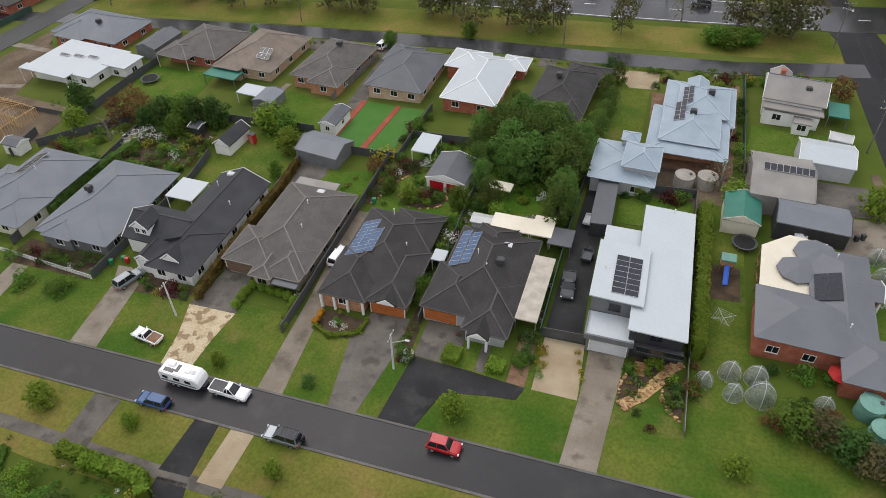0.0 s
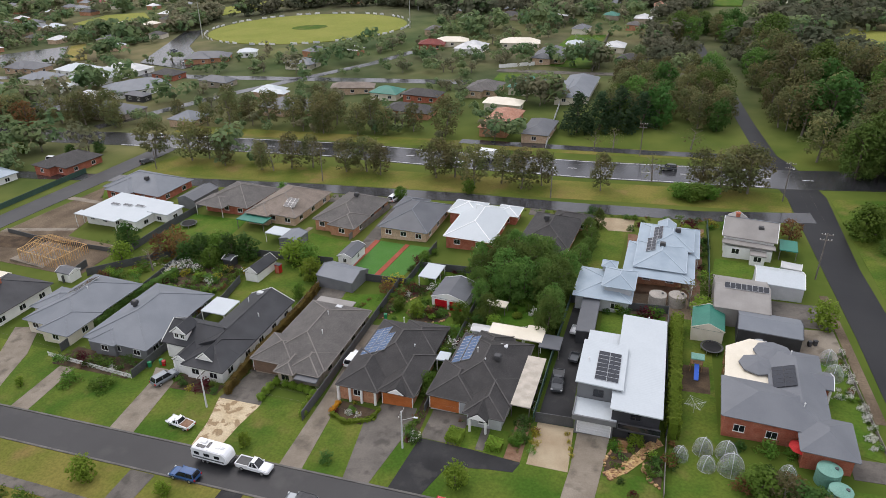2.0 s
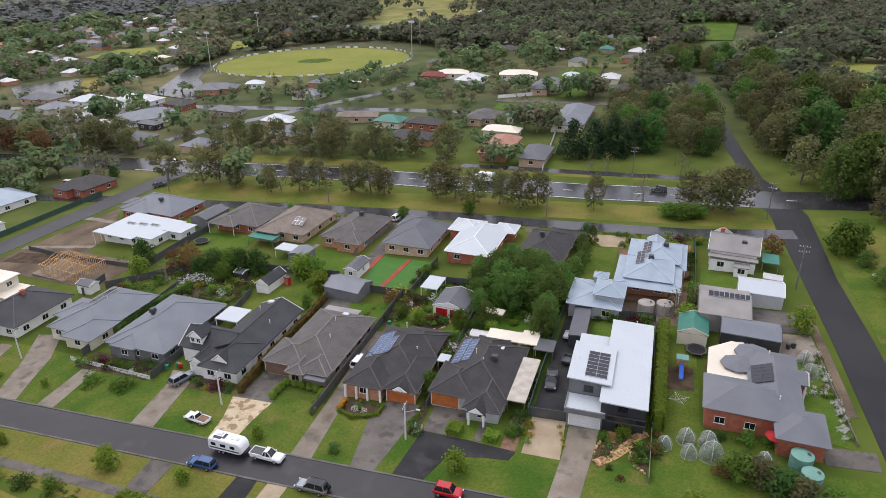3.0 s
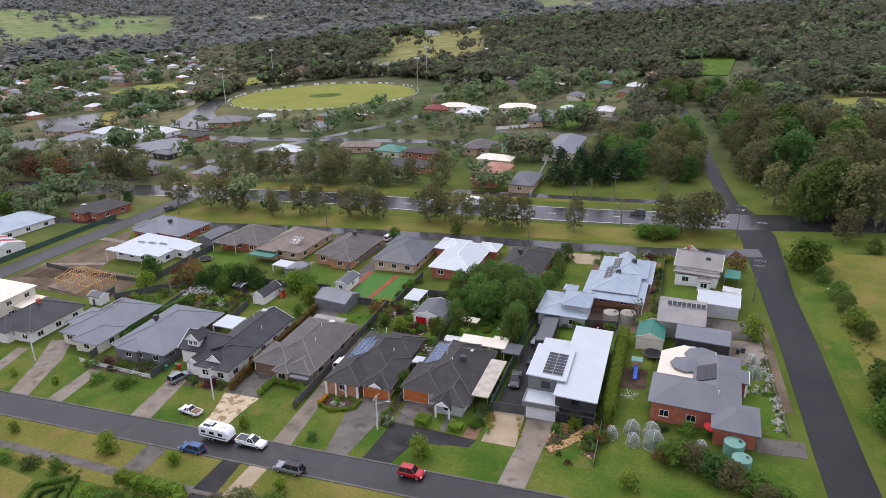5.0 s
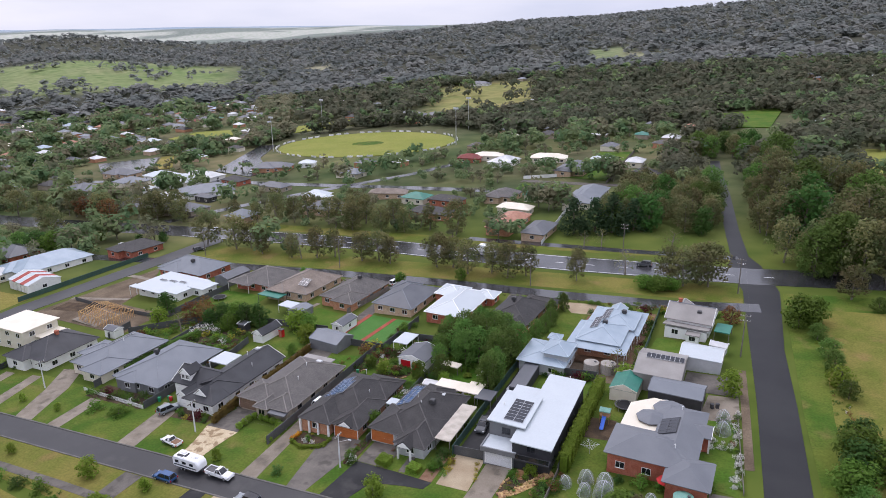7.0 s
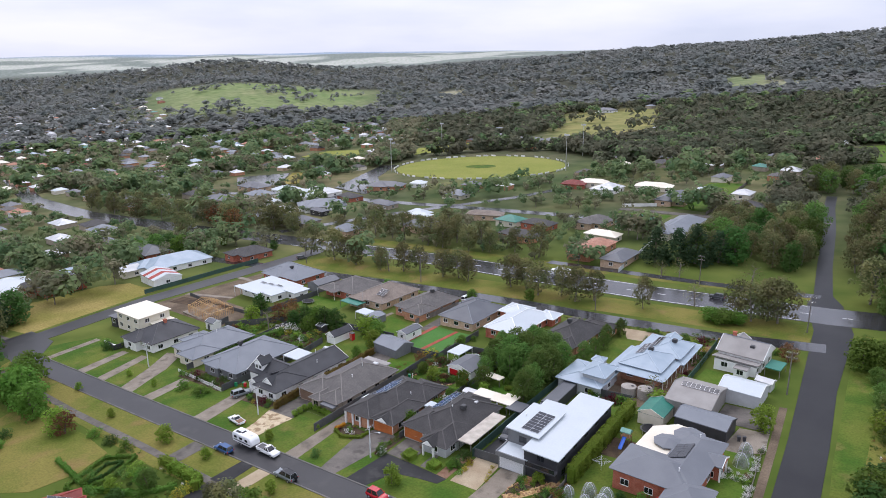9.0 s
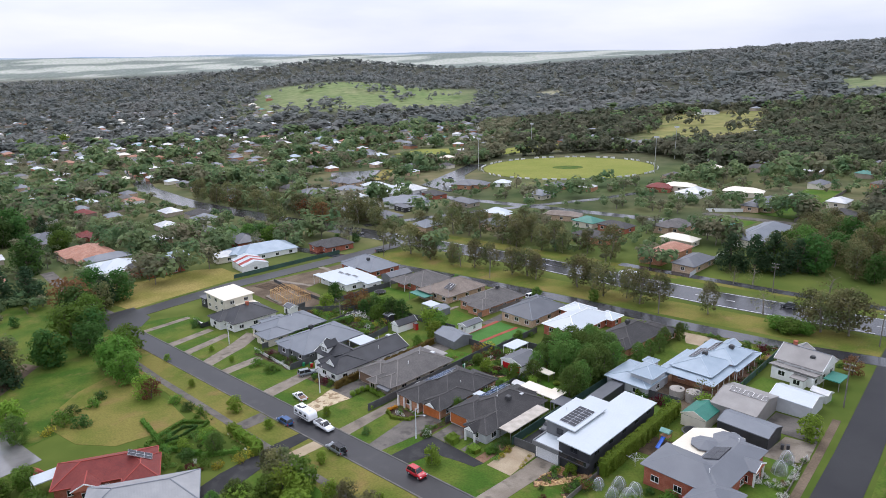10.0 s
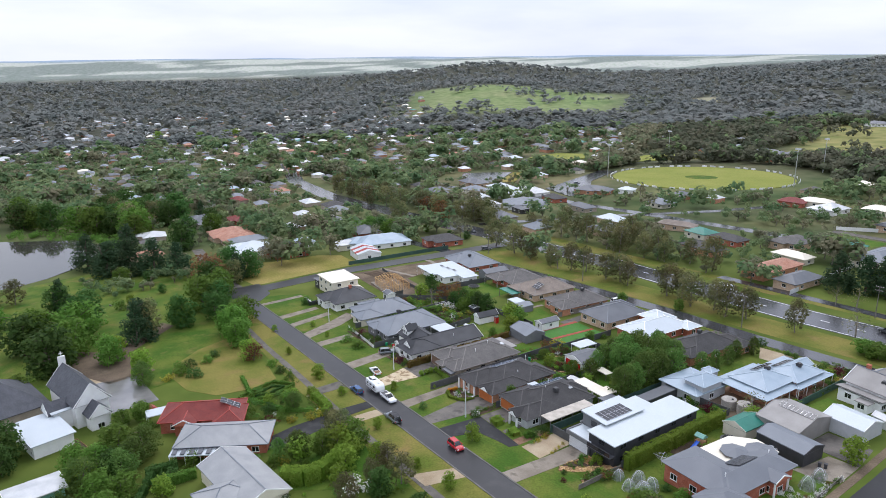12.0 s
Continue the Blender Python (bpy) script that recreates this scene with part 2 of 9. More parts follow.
mk("brick_red", (0.33, 0.105, 0.065), (0.4, 0.15, 0.10), 0.85, 1.0, 8, 0.3, kind="bricks")
mk("brick_orange", (0.42, 0.20, 0.12), (0.48, 0.26, 0.16), 0.85, 1.0, 8, 0.3, kind="bricks")
mk("brick_cream", (0.46, 0.33, 0.23), (0.53, 0.4, 0.29), 0.85, 1.0, 8, 0.3, kind="bricks")
mk("orange_door", (0.42, 0.12, 0.03), (0.47, 0.15, 0.045), 0.45, 0.8, 6, 0.05)
mk("brown_door", (0.16, 0.105, 0.07), (0.2, 0.13, 0.09), 0.5, 0.8, 6, 0.05)
mk("timber", (0.28, 0.15, 0.07), (0.36, 0.21, 0.11), 0.7, 1.0, 7, 0.2)
mk("pine_timber", (0.5, 0.3, 0.13), (0.58, 0.38, 0.19), 0.7, 1.0, 7, 0.2, vary=0.15)
mk("old_timber", (0.15, 0.135, 0.12), (0.21, 0.19, 0.17), 0.85, 0.8, 6, 0.2, vary=0.1)
mk("fence_grey", (0.065, 0.068, 0.07), (0.085, 0.088, 0.09), 0.6, 0.5, 6, 0.1, vary=0.06)
mk("fence_green", (0.035, 0.075, 0.06), (0.045, 0.09, 0.07), 0.6, 0.5, 6, 0.1, vary=0.06)
mk("glass_dark", (0.012, 0.014, 0.017), (0.02, 0.022, 0.026), 0.08, 0.5, 3, 0.0, spec=0.6)
mk("solar_dark", (0.012, 0.014, 0.02), (0.016, 0.019, 0.028), 0.15, 0.5, 3, 0.0, spec=0.5)
mk("solar_blue", (0.03, 0.07, 0.16), (0.045, 0.1, 0.2), 0.15, 0.5, 3, 0.0, spec=0.6)
mk("alu", (0.5, 0.5, 0.5), (0.58, 0.58, 0.58), 0.35, 1, 6, 0.02, metal=0.7)
mk("dark_grey_plastic", (0.05, 0.05, 0.052), (0.065, 0.065, 0.066), 0.5)
mk("rubber", (0.015, 0.015, 0.016), (0.022, 0.022, 0.022), 0.8)
mk("car_white", (0.78, 0.79, 0.8), (0.8, 0.81, 0.82), 0.25, spec=0.6, bump=0.0)
mk("car_blue", (0.02, 0.07, 0.19), (0.025, 0.085, 0.22), 0.3, spec=0.4, bump=0.0)
mk("car_red", (0.42, 0.012, 0.018), (0.48, 0.016, 0.022), 0.22, spec=0.7, bump=0.0)
mk("car_silver", (0.22, 0.245, 0.265), (0.25, 0.275, 0.295), 0.28, metal=0.4, bump=0.0)
mk("car_dark", (0.05, 0.055, 0.06), (0.06, 0.065, 0.07), 0.28, spec=0.6, bump=0.0)
mk("lamp_red", (0.4, 0.01, 0.01), (0.42, 0.02, 0.02), 0.2)
mk("pale_grey", (0.55, 0.56, 0.57), (0.6, 0.61, 0.62), 0.5)
mk("slide_blue", (0.02, 0.1, 0.5), (0.03, 0.13, 0.55), 0.35)
mk("tank_green", (0.12, 0.27, 0.22), (0.16, 0.32, 0.26), 0.5)
mk("tank_concrete", (0.28, 0.26, 0.23), (0.36, 0.33, 0.29), 0.85)
mk("umbrella_red", (0.35, 0.02, 0.02), (0.4, 0.03, 0.03), 0.8)
mk("bin_green", (0.01, 0.19, 0.08), (0.015, 0.23, 0.1), 0.5)
mk("net_white", (0.48, 0.5, 0.5), (0.54, 0.56, 0.56), 0.7)
net = mk("net_sheer", (0.5, 0.52, 0.52), (0.56, 0.58, 0.58), 0.8, 2.0, 12)
see = net.node_tree.nodes.new("ShaderNodeBsdfTransparent")
veil = net.node_tree.nodes.new("ShaderNodeMixShader")
veil.inputs[0].default_value = 0.24
net.node_tree.links.new(see.outputs[0], veil.inputs[1])
net.node_tree.links.new(net.node_tree.nodes["Principled BSDF"].outputs[0], veil.inputs[2])
net.node_tree.links.new(veil.outputs[0], net.node_tree.nodes["Material Output"].inputs["Surface"])
mk("bark", (0.11, 0.085, 0.065), (0.18, 0.15, 0.125), 0.95, 1.5, 9, 0.5)
mk("gum_bark", (0.15, 0.13, 0.11), (0.25, 0.22, 0.19), 0.9, 1.0, 6, 0.4)
mk("leaf_green", (0.092, 0.18, 0.025), (0.14, 0.23, 0.04), 0.7, 0.25, 3, 0.0, vary=0.35)
mk("leaf_yard", (0.09, 0.165, 0.034), (0.14, 0.215, 0.05), 0.7, 0.5, 3, 0.0, vary=0.4)
mk("leaf_dark", (0.052, 0.118, 0.026), (0.08, 0.145, 0.035), 0.7, 0.25, 3, 0.0, vary=0.3)
mk("leaf_lime", (0.16, 0.25, 0.028), (0.21, 0.3, 0.042), 0.7, 0.3, 3, 0.0, vary=0.25)
mk("leaf_gum", (0.125, 0.15, 0.06), (0.205, 0.185, 0.082), 0.75, 0.2, 3, 0.0, vary=0.3)
mk("leaf_rust", (0.16, 0.075, 0.035), (0.21, 0.115, 0.05), 0.75, 0.3, 3, 0.0, vary=0.2)
mk("leaf_pine", (0.04, 0.075, 0.035), (0.06, 0.1, 0.044), 0.75, 0.3, 3, 0.0, vary=0.2)
mk("leaf_bronze", (0.15, 0.1, 0.03), (0.2, 0.15, 0.042), 0.75, 0.6, 3, 0.0, vary=0.1)
mk("leaf_yellow", (0.3, 0.26, 0.03), (0.38, 0.34, 0.05), 0.7, 0.3, 3, 0.0, vary=0.2)
mk("leaf_red", (0.085, 0.014, 0.022), (0.11, 0.022, 0.028), 0.7, 0.3, 3, 0.0)
# eucalypt olive, greyed and lightened in the colour to stand for haze
mk("leaf_far_hazed", (0.145, 0.17, 0.095), (0.265, 0.24, 0.15), 0.8, 0.09, 0.3, 0.0, island=0.16)
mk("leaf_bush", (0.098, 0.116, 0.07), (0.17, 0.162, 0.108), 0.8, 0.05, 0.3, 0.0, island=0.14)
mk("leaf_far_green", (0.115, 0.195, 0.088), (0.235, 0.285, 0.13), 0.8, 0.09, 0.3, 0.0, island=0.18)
# ridge leaves: distance haze mixed into the base colour, paler and greyer
mk("leaf_ridge_hazed", (0.185, 0.205, 0.19), (0.265, 0.268, 0.245), 0.8, 0.012, 0.1, 0.0, island=0.12)
mk("flower_white", (0.7, 0.7, 0.66), (0.75, 0.74, 0.7), 0.8)
mk("flower_orange", (0.5, 0.22, 0.02), (0.6, 0.32, 0.03), 0.8)
mk("water", (0.035, 0.034, 0.028), (0.045, 0.043, 0.036), 0.04, 0.05, 1.5, 0.02, spec=0.5)
mk("pool_blue", (0.1, 0.4, 0.55), (0.13, 0.45, 0.6), 0.15, 0.3, 3, 0.02)
mk("wet_concrete", (0.13, 0.125, 0.12), (0.2, 0.19, 0.18), 0.14, 0.15, 3, 0.03, spec=0.7)
mk("stone", (0.3, 0.17, 0.085), (0.4, 0.26, 0.14), 0.9, 1, 6, 0.3, vary=0.3)
mk("slate_roof", (0.055, 0.058, 0.068), (0.08, 0.083, 0.095), 0.5, 0.6, 5, 0.5, kind="tiles")


# ---- building helpers ----
def mesh_object(name, bm, mat, parent=None, label=""):
    me = bpy.data.meshes.new(name)
    bm.to_mesh(me)
    bm.free()
    for m in (mat if isinstance(mat, (list, tuple)) else [mat]):
        me.materials.append(MAT[m] if isinstance(m, str) else m)
    ob = new(name, me)
    if parent:
        ob.parent = parent
    if label:
        ob["label"] = label
    return ob


def part(name, bm, mat, parent, label=""):
    return mesh_object(name, bm, mat, parent, label)


def thing(name, label, category, m, group="", kind=""):
    e = new(name)
    e.empty_display_size = 0.5
    e.matrix_basis = m
    return tagged(e, label, category, group, kind)


def box_uv(bm):
    uv = bm.loops.layers.uv.verify()
    for f in bm.faces:
        n = f.normal
        for lp in f.loops:
            c = lp.vert.co
            if abs(n.z) > 0.9:
                lp[uv].uv = (c.x, c.y)
            elif abs(n.x) > abs(n.y):
                lp[uv].uv = (c.y, c.z)
            else:
                lp[uv].uv = (c.x, c.z)


def add_box(bm, x0, y0, z0, x1, y1, z1, bevel=0.0):
    vs = [bm.verts.new(p) for p in ((x0, y0, z0), (x1, y0, z0), (x1, y1, z0), (x0, y1, z0), (x0, y0, z1), (x1, y0, z1), (x1, y1, z1), (x0, y1, z1))]
    fs = [bm.faces.new([vs[i] for i in q]) for q in ((0, 3, 2, 1), (4, 5, 6, 7), (0, 1, 5, 4), (1, 2, 6, 5), (2, 3, 7, 6), (3, 0, 4, 7))]
    if bevel:
        es = {e for f in fs for e in f.edges}
        bmesh.ops.bevel(bm, geom=list(es), offset=bevel, segments=2, affect="EDGES")
    return bm


def box(x0, y0, z0, x1, y1, z1, bevel=0.0):
    bm = bmesh.new()
    add_box(bm, x0, y0, z0, x1, y1, z1, bevel)
    bm.normal_update()
    box_uv(bm)
    return bm


def add_beam(bm, p, q, w, h, lift=0.0):
    p, q = Vector(p), Vector(q)
    d = (q - p).normalized()
    s = d.cross(Vector((0, 0, 1)))
    s = s.normalized() if s.length > 1e-4 else Vector((1, 0, 0))
    u = s.cross(d)
    a = []
    for c in (p, q):
        for i, j in ((-1, -1), (1, -1), (1, 1), (-1, 1)):
            a.append(bm.verts.new(c + s * (w / 2 * i) + u * (h / 2 * j + lift)))
    for quad in ((3, 2, 1, 0), (4, 5, 6, 7), (0, 1, 5, 4), (1, 2, 6, 5), (2, 3, 7, 6), (3, 0, 4, 7)):
        bm.faces.new([a[i] for i in quad])
    return bm


def beam(p, q, w, h, lift=0.0):
    return add_beam(bmesh.new(), p, q, w, h, lift)


def add_cyl(bm, x, y, z0, z1, r0, r1=None, seg=10):
    r1 = r0 if r1 is None else r1
    lo = [bm.verts.new((x + r0 * math.cos(2 * math.pi * i / seg), y + r0 * math.sin(2 * math.pi * i / seg), z0)) for i in range(seg)]
    hi = [bm.verts.new((x + r1 * math.cos(2 * math.pi * i / seg), y + r1 * math.sin(2 * math.pi * i / seg), z1)) for i in range(seg)]
    for i in range(seg):
        bm.faces.new((lo[i], lo[(i + 1) % seg], hi[(i + 1) % seg], hi[i]))
    bm.faces.new(hi)
    bm.faces.new(lo[::-1])
    return bm


def cyl(*a, **k):
    return add_cyl(bmesh.new(), *a, **k)


def prism(poly, axis_lo, axis_hi, axis="y"):
    """A closed side outline drawn through from lo to hi."""
    bm = bmesh.new()
    def put(a, b, c):
        return (a, c, b) if axis == "y" else (c, a, b)
    lo = [bm.verts.new(put(a, b, axis_lo)) for a, b in poly]
    hi = [bm.verts.new(put(a, b, axis_hi)) for a, b in poly]
    n = len(poly)
    bm.faces.new(lo)
    bm.faces.new(hi[::-1])
    for i in range(n):
        bm.faces.new((lo[i], hi[i], hi[(i + 1) % n], lo[(i + 1) % n]))
    bmesh.ops.recalc_face_normals(bm, faces=bm.faces)
    return bm


def roof_uv(bm):
    uv = bm.loops.layers.uv.verify()
    bm.normal_update()
    for f in bm.faces:
        n = f.normal
        hor = Vector((n.x, n.y, 0))
        e = Vector((-n.y, n.x, 0)).normalized() if hor.length > 0.02 else Vector((1, 0, 0))
        s = n.cross(e)
        for lp in f.loops:
            lp[uv].uv = (lp.vert.co.dot(e), lp.vert.co.dot(s))


def roof_bm(x0, y0, x1, y1, z, kind, deg, fascia=0.2):
    """A roof over a rectangle, and the lines of its ridges and hips."""
    bm = bmesh.new()
    t = math.tan(radians(deg))
    w, d = x1 - x0, y1 - y0
    c = [(x0, y0, z), (x1, y0, z), (x1, y1, z), (x0, y1, z)]
    lines = []
    if kind == "hip":
        if w <= d:
            r, k = w / 2, w / 2 * t
            a, b = ((x0 + x1) / 2, y0 + r, z + k), ((x0 + x1) / 2, y1 - r, z + k)
            faces = [(c[0], c[1], a), (c[1], c[2], b, a), (c[2], c[3], b), (c[3], c[0], a, b)]
            lines = [(a, b), (c[0], a), (c[1], a), (c[2], b), (c[3], b)]
        else:
            r, k = d / 2, d / 2 * t
            a, b = (x0 + r, (y0 + y1) / 2, z + k), (x1 - r, (y0 + y1) / 2, z + k)
            faces = [(c[0], c[1], b, a), (c[1], c[2], b), (c[2], c[3], a, b), (c[3], c[0], a)]
            lines = [(a, b), (c[0], a), (c[3], a), (c[1], b), (c[2], b)]
    elif kind == "gy":
        k = w / 2 * t
        a, b = ((x0 + x1) / 2, y0, z + k), ((x0 + x1) / 2, y1, z + k)
        faces = [(c[1], c[2], b, a), (c[3], c[0], a, b), (c[0], c[1], a), (c[2], c[3], b)]
        lines = [(a, b)]
    elif kind == "gx":
        k = d / 2 * t
        a, b = (x0, (y0 + y1) / 2, z + k), (x1, (y0 + y1) / 2, z + k)
        faces = [(c[0], c[1], b, a), (c[2], c[3], a, b), (c[1], c[2], b), (c[3], c[0], a)]
        lines = [(a, b)]
    else:
        lift = {"flat": (0, 0, 0, 0), "east": (d * 0, 1, 1, 0), "west": (1, 0, 0, 1), "north": (0, 0, 1, 1), "south": (1, 1, 0, 0)}[kind]
        span = w if kind in ("east", "west") else d
        c = [(p[0], p[1], p[2] + q * span * t) for p, q in zip(c, lift)]
        faces = [tuple(c)]
    made = {}
    def v(p):
        key = tuple(round(q, 4) for q in p)
        if key not in made:
            made[key] = bm.verts.new(p)
        return made[key]
    for f in faces:
        bm.faces.new(list(dict.fromkeys(v(p) for p in f)))
    low = [(p[0], p[1], p[2] - fascia) for p in c]
    for i in range(4):
        j = (i + 1) % 4
        bm.faces.new([v(low[i]), v(low[j]), v(c[j]), v(c[i])])
    bm.faces.new([v(p) for p in low[::-1]])
    roof_uv(bm)
    return bm, lines


def window(parent, x, y, z, side, w=1.5, h=1.2, frame="white_paint"):
    """A framed window on a wall that faces side; x, y lies on the wall's face."""
    wn = new("window")
    wn.parent = parent
    rot = {"s": 0, "e": 90, "n": 180, "w": 270}[side]
    wn.matrix_basis = pose(x, y, z, 0, 0, rot)
    key = (round(w, 1), round(h, 1), frame)
    if key not in WIN:
        fr = bmesh.new()
        b = 0.07
        add_box(fr, -w / 2, -0.06, 0, -w / 2 + b, 0.02, h)
        add_box(fr, w / 2 - b, -0.06, 0, w / 2, 0.02, h)
        add_box(fr, -w / 2 + b, -0.06, h - b, w / 2 - b, 0.02, h)
        add_box(fr, -w / 2 - 0.05, -0.1, -0.06, w / 2 + 0.05, 0.02, 0.0)
        add_box(fr, -0.03, -0.05, 0, 0.03, 0.02, h - b)
        add_box(fr, -w / 2 + b, -0.055, 0, -0.03, 0.02, b * 0.7)
        add_box(fr, 0.03, -0.055, 0, w / 2 - b, 0.02, b * 0.7)
        a = part("window_frame", fr, frame, wn)
        p = part("pane", box(-w / 2 + b, -0.03, b, w / 2 - b, -0.004, h - b), "glass_dark", wn)
        WIN[key] = (a.data, p.data)
    else:
        for nm, me in zip(("window_frame", "pane"), WIN[key]):
            o = new(nm, me)
            o.parent = wn
    return wn


WIN = {}


def house(name, label, x, y, rot, blocks, roof, wall, ridge, trim="white_paint", gaps=3.4, inset=0.5, sides="se", roof_label="", category="house", win=(1.5, 1.2)):
    """A house of joined blocks (x0, y0, x1, y1, eave height, roof kind, pitch[, wall material[, roof material]])."""
    top = thing(name, label, category, at(x, y, rot))

    def covered(px, py, own):
        return any(k != own and b[0] < px < b[2] and b[1] < py < b[3] for k, b in enumerate(blocks))

    for i, bl in enumerate(blocks):
        x0, y0, x1, y1, e, kind, deg = bl[:7]
        wm = bl[7] if len(bl) > 7 and bl[7] else wall
        rm = bl[8] if len(bl) > 8 and bl[8] else roof
        if wm != "open":
            k = inset if min(x1 - x0, y1 - y0) > 3 else 0.2
            part("wall", box(x0 + k, y0 + k, -1.3, x1 - k, y1 - k, e - 0.12), wm, top)
            if kind in ("gx", "gy"):
                t = math.tan(radians(deg))
                if kind == "gy":
                    hh = (x1 - x0) / 2 * t
                    tri = [(x0 + 0.4, e - 0.15), (x1 - 0.4, e - 0.15), ((x0 + x1) / 2, e + hh - 0.1)]
                    for yy in (y0, y1):
                        if covered((x0 + x1) / 2, yy, i):
                            continue
                        s = 0.02 if yy == y0 else -0.02
                        part("gable", prism(tri, yy - s, yy + s * 4), trim, top)
                        bb = bmesh.new()
                        add_beam(bb, (x0, yy - s * 2, e - 0.05), ((x0 + x1) / 2, yy - s * 2, e + hh), 0.08, 0.24)
                        add_beam(bb, (x1, yy - s * 2, e - 0.05), ((x0 + x1) / 2, yy - s * 2, e + hh), 0.08, 0.24)
                        part("bargeboard", bb, trim, top)
                else:
                    hh = (y1 - y0) / 2 * t
                    tri = [(y0 + 0.3, e - 0.15), (y1 - 0.3, e - 0.15), ((y0 + y1) / 2, e + hh - 0.1)]
                    for xx in (x0, x1):
                        if covered(xx, (y0 + y1) / 2, i):
                            continue
                        s = 0.02 if xx == x0 else -0.02
                        part("gable", prism(tri, xx - s, xx + s * 4, "x"), wm if wm in MAT else trim, top)
                        bb = bmesh.new()
                        add_beam(bb, (xx - s * 2, y0, e - 0.05), (xx - s * 2, (y0 + y1) / 2, e + hh), 0.1, 0.22)
                        add_beam(bb, (xx - s * 2, y1, e - 0.05), (xx - s * 2, (y0 + y1) / 2, e + hh), 0.1, 0.22)
                        part("bargeboard", bb, trim, top)
        else:
            for px in (x0 + 0.15, x1 - 0.15):
                n = max(2, int((y1 - y0) / 3) + 1)
                for q in range(n):
                    py = y0 + 0.15 + (y1 - y0 - 0.3) * q / (n - 1)
                    part("post", box(px - 0.06, py - 0.06, -1.3, px + 0.06, py + 0.06, e - 0.1), trim, top)
        bm, lines = roof_bm(x0, y0, x1, y1, e, kind, deg)
        part("roof", bm, rm, top, roof_label if i == 0 else "")
        if ridge:
            for p, q in (ln for ln in lines if math.dist(*ln) > 0.1):
                part("ridge_cap", beam(p, q, 0.2, 0.08, 0.03), ridge, top)
        # gutter along the eaves
        if kind == "hip" and i < 6:
            gb = bmesh.new()
            for (a, b) in (((x0, y0), (x1, y0)), ((x1, y0), (x1, y1)), ((x1, y1), (x0, y1)), ((x0, y1), (x0, y0))):
                dx, dy = b[0] - a[0], b[1] - a[1]
                ln = math.hypot(dx, dy)
                ox, oy = dy / ln * 0.06, -dx / ln * 0.06
                add_beam(gb, (a[0] + ox, a[1] + oy, e - 0.06), (b[0] + ox, b[1] + oy, e - 0.06), 0.12, 0.12)
            part("gutter", gb, trim if rm == "roof_white" else (ridge or rm), top)
        if wm != "open" and e > 2.3 and gaps:
            levels = [0.9] if e < 4.6 else [0.9, 3.6]
            for zb in levels:
                if zb + win[1] + 0.2 > e:
                    continue
                if "s" in sides and x1 - x0 > 3:
                    n = max(1, int((x1 - x0 - 1.5) / gaps))
                    for q in range(n):
                        window(top, x0 + k + (x1 - x0 - 2 * k) * (q + 0.5) / n, y0 + k, zb, "s", *win, frame=trim)
                if "e" in sides and y1 - y0 > 3:
                    n = max(1, int((y1 - y0 - 1.5) / (gaps * 1.3)))
                    for q in range(n):
                        window(top, x1 - k, y0 + k + (y1 - y0 - 2 * k) * (q + 0.5) / n, zb, "e", *win, frame=trim)
    return top


def garage_door(top, x, y, w, h, mat, side="s", z=0.0):
    d = new("garage_door")
    d.parent = top
    d.matrix_basis = pose(x, y, z, 0, 0, {"s": 0, "e": 90, "n": 180, "w": 270}[side])
    n = 5
    for i in range(n):
        part("door_panel", box(-w / 2, -0.06, h * i / n + 0.01, w / 2, 0.02, h * (i + 1) / n - 0.015), mat, d)
    fr = bmesh.new()
    add_box(fr, -w / 2 - 0.12, -0.09, 0, -w / 2 - 0.01, 0.02, h + 0.1)
    add_box(fr, w / 2 + 0.01, -0.09, 0, w / 2 + 0.12, 0.02, h + 0.1)
    add_box(fr, -w / 2 - 0.01, -0.09, h, w / 2 + 0.01, 0.02, h + 0.1)
    part("door_frame", fr, "white_paint", d)
    return d


def column(top, x, y, h, r=0.13, mat="white_paint"):
    bm = box(x - r, y - r, -0.9, x + r, y + r, h)
    return part("column", bm, mat, top)


def solar_array(x0, y0, cols, rows, m, mat="solar_dark", pw=1.0, ph=1.65, skip=(), frame="alu", label="dark solar panels in rows on a house roof"):
    """Panels in a grid on the plane of m, local x along the eave and y up the slope."""
    a = thing("solar_array", label, "solar panels", m)
    for i in range(cols):
        for j in range(rows):
            if (i, j) in skip:
                continue
            key = ("pan", mat, pw, ph, frame)
            px, py = x0 + i * (pw + 0.03), y0 + j * (ph + 0.03)
            if key not in WIN:
                o = part("panel", box(0.02, 0.02, 0.1, pw - 0.02, ph - 0.02, 0.135), mat, a)
                fb = bmesh.new()
                add_box(fb, 0, 0, 0.0, pw, 0.025, 0.14)
                add_box(fb, 0, ph - 0.025, 0.0, pw, ph, 0.14)
                add_box(fb, 0, 0.025, 0.0, 0.025, ph - 0.025, 0.14)
                add_box(fb, pw - 0.025, 0.025, 0.0, pw, ph - 0.025, 0.14)
                f = part("panel_frame", fb, frame, o)
                WIN[key] = (o.data, f.data)
            else:
                o = new("panel", WIN[key][0])
                o.parent = a
                f = new("panel_frame", WIN[key][1])
                f.parent = o
            o.location = (px, py, 0)
    return a


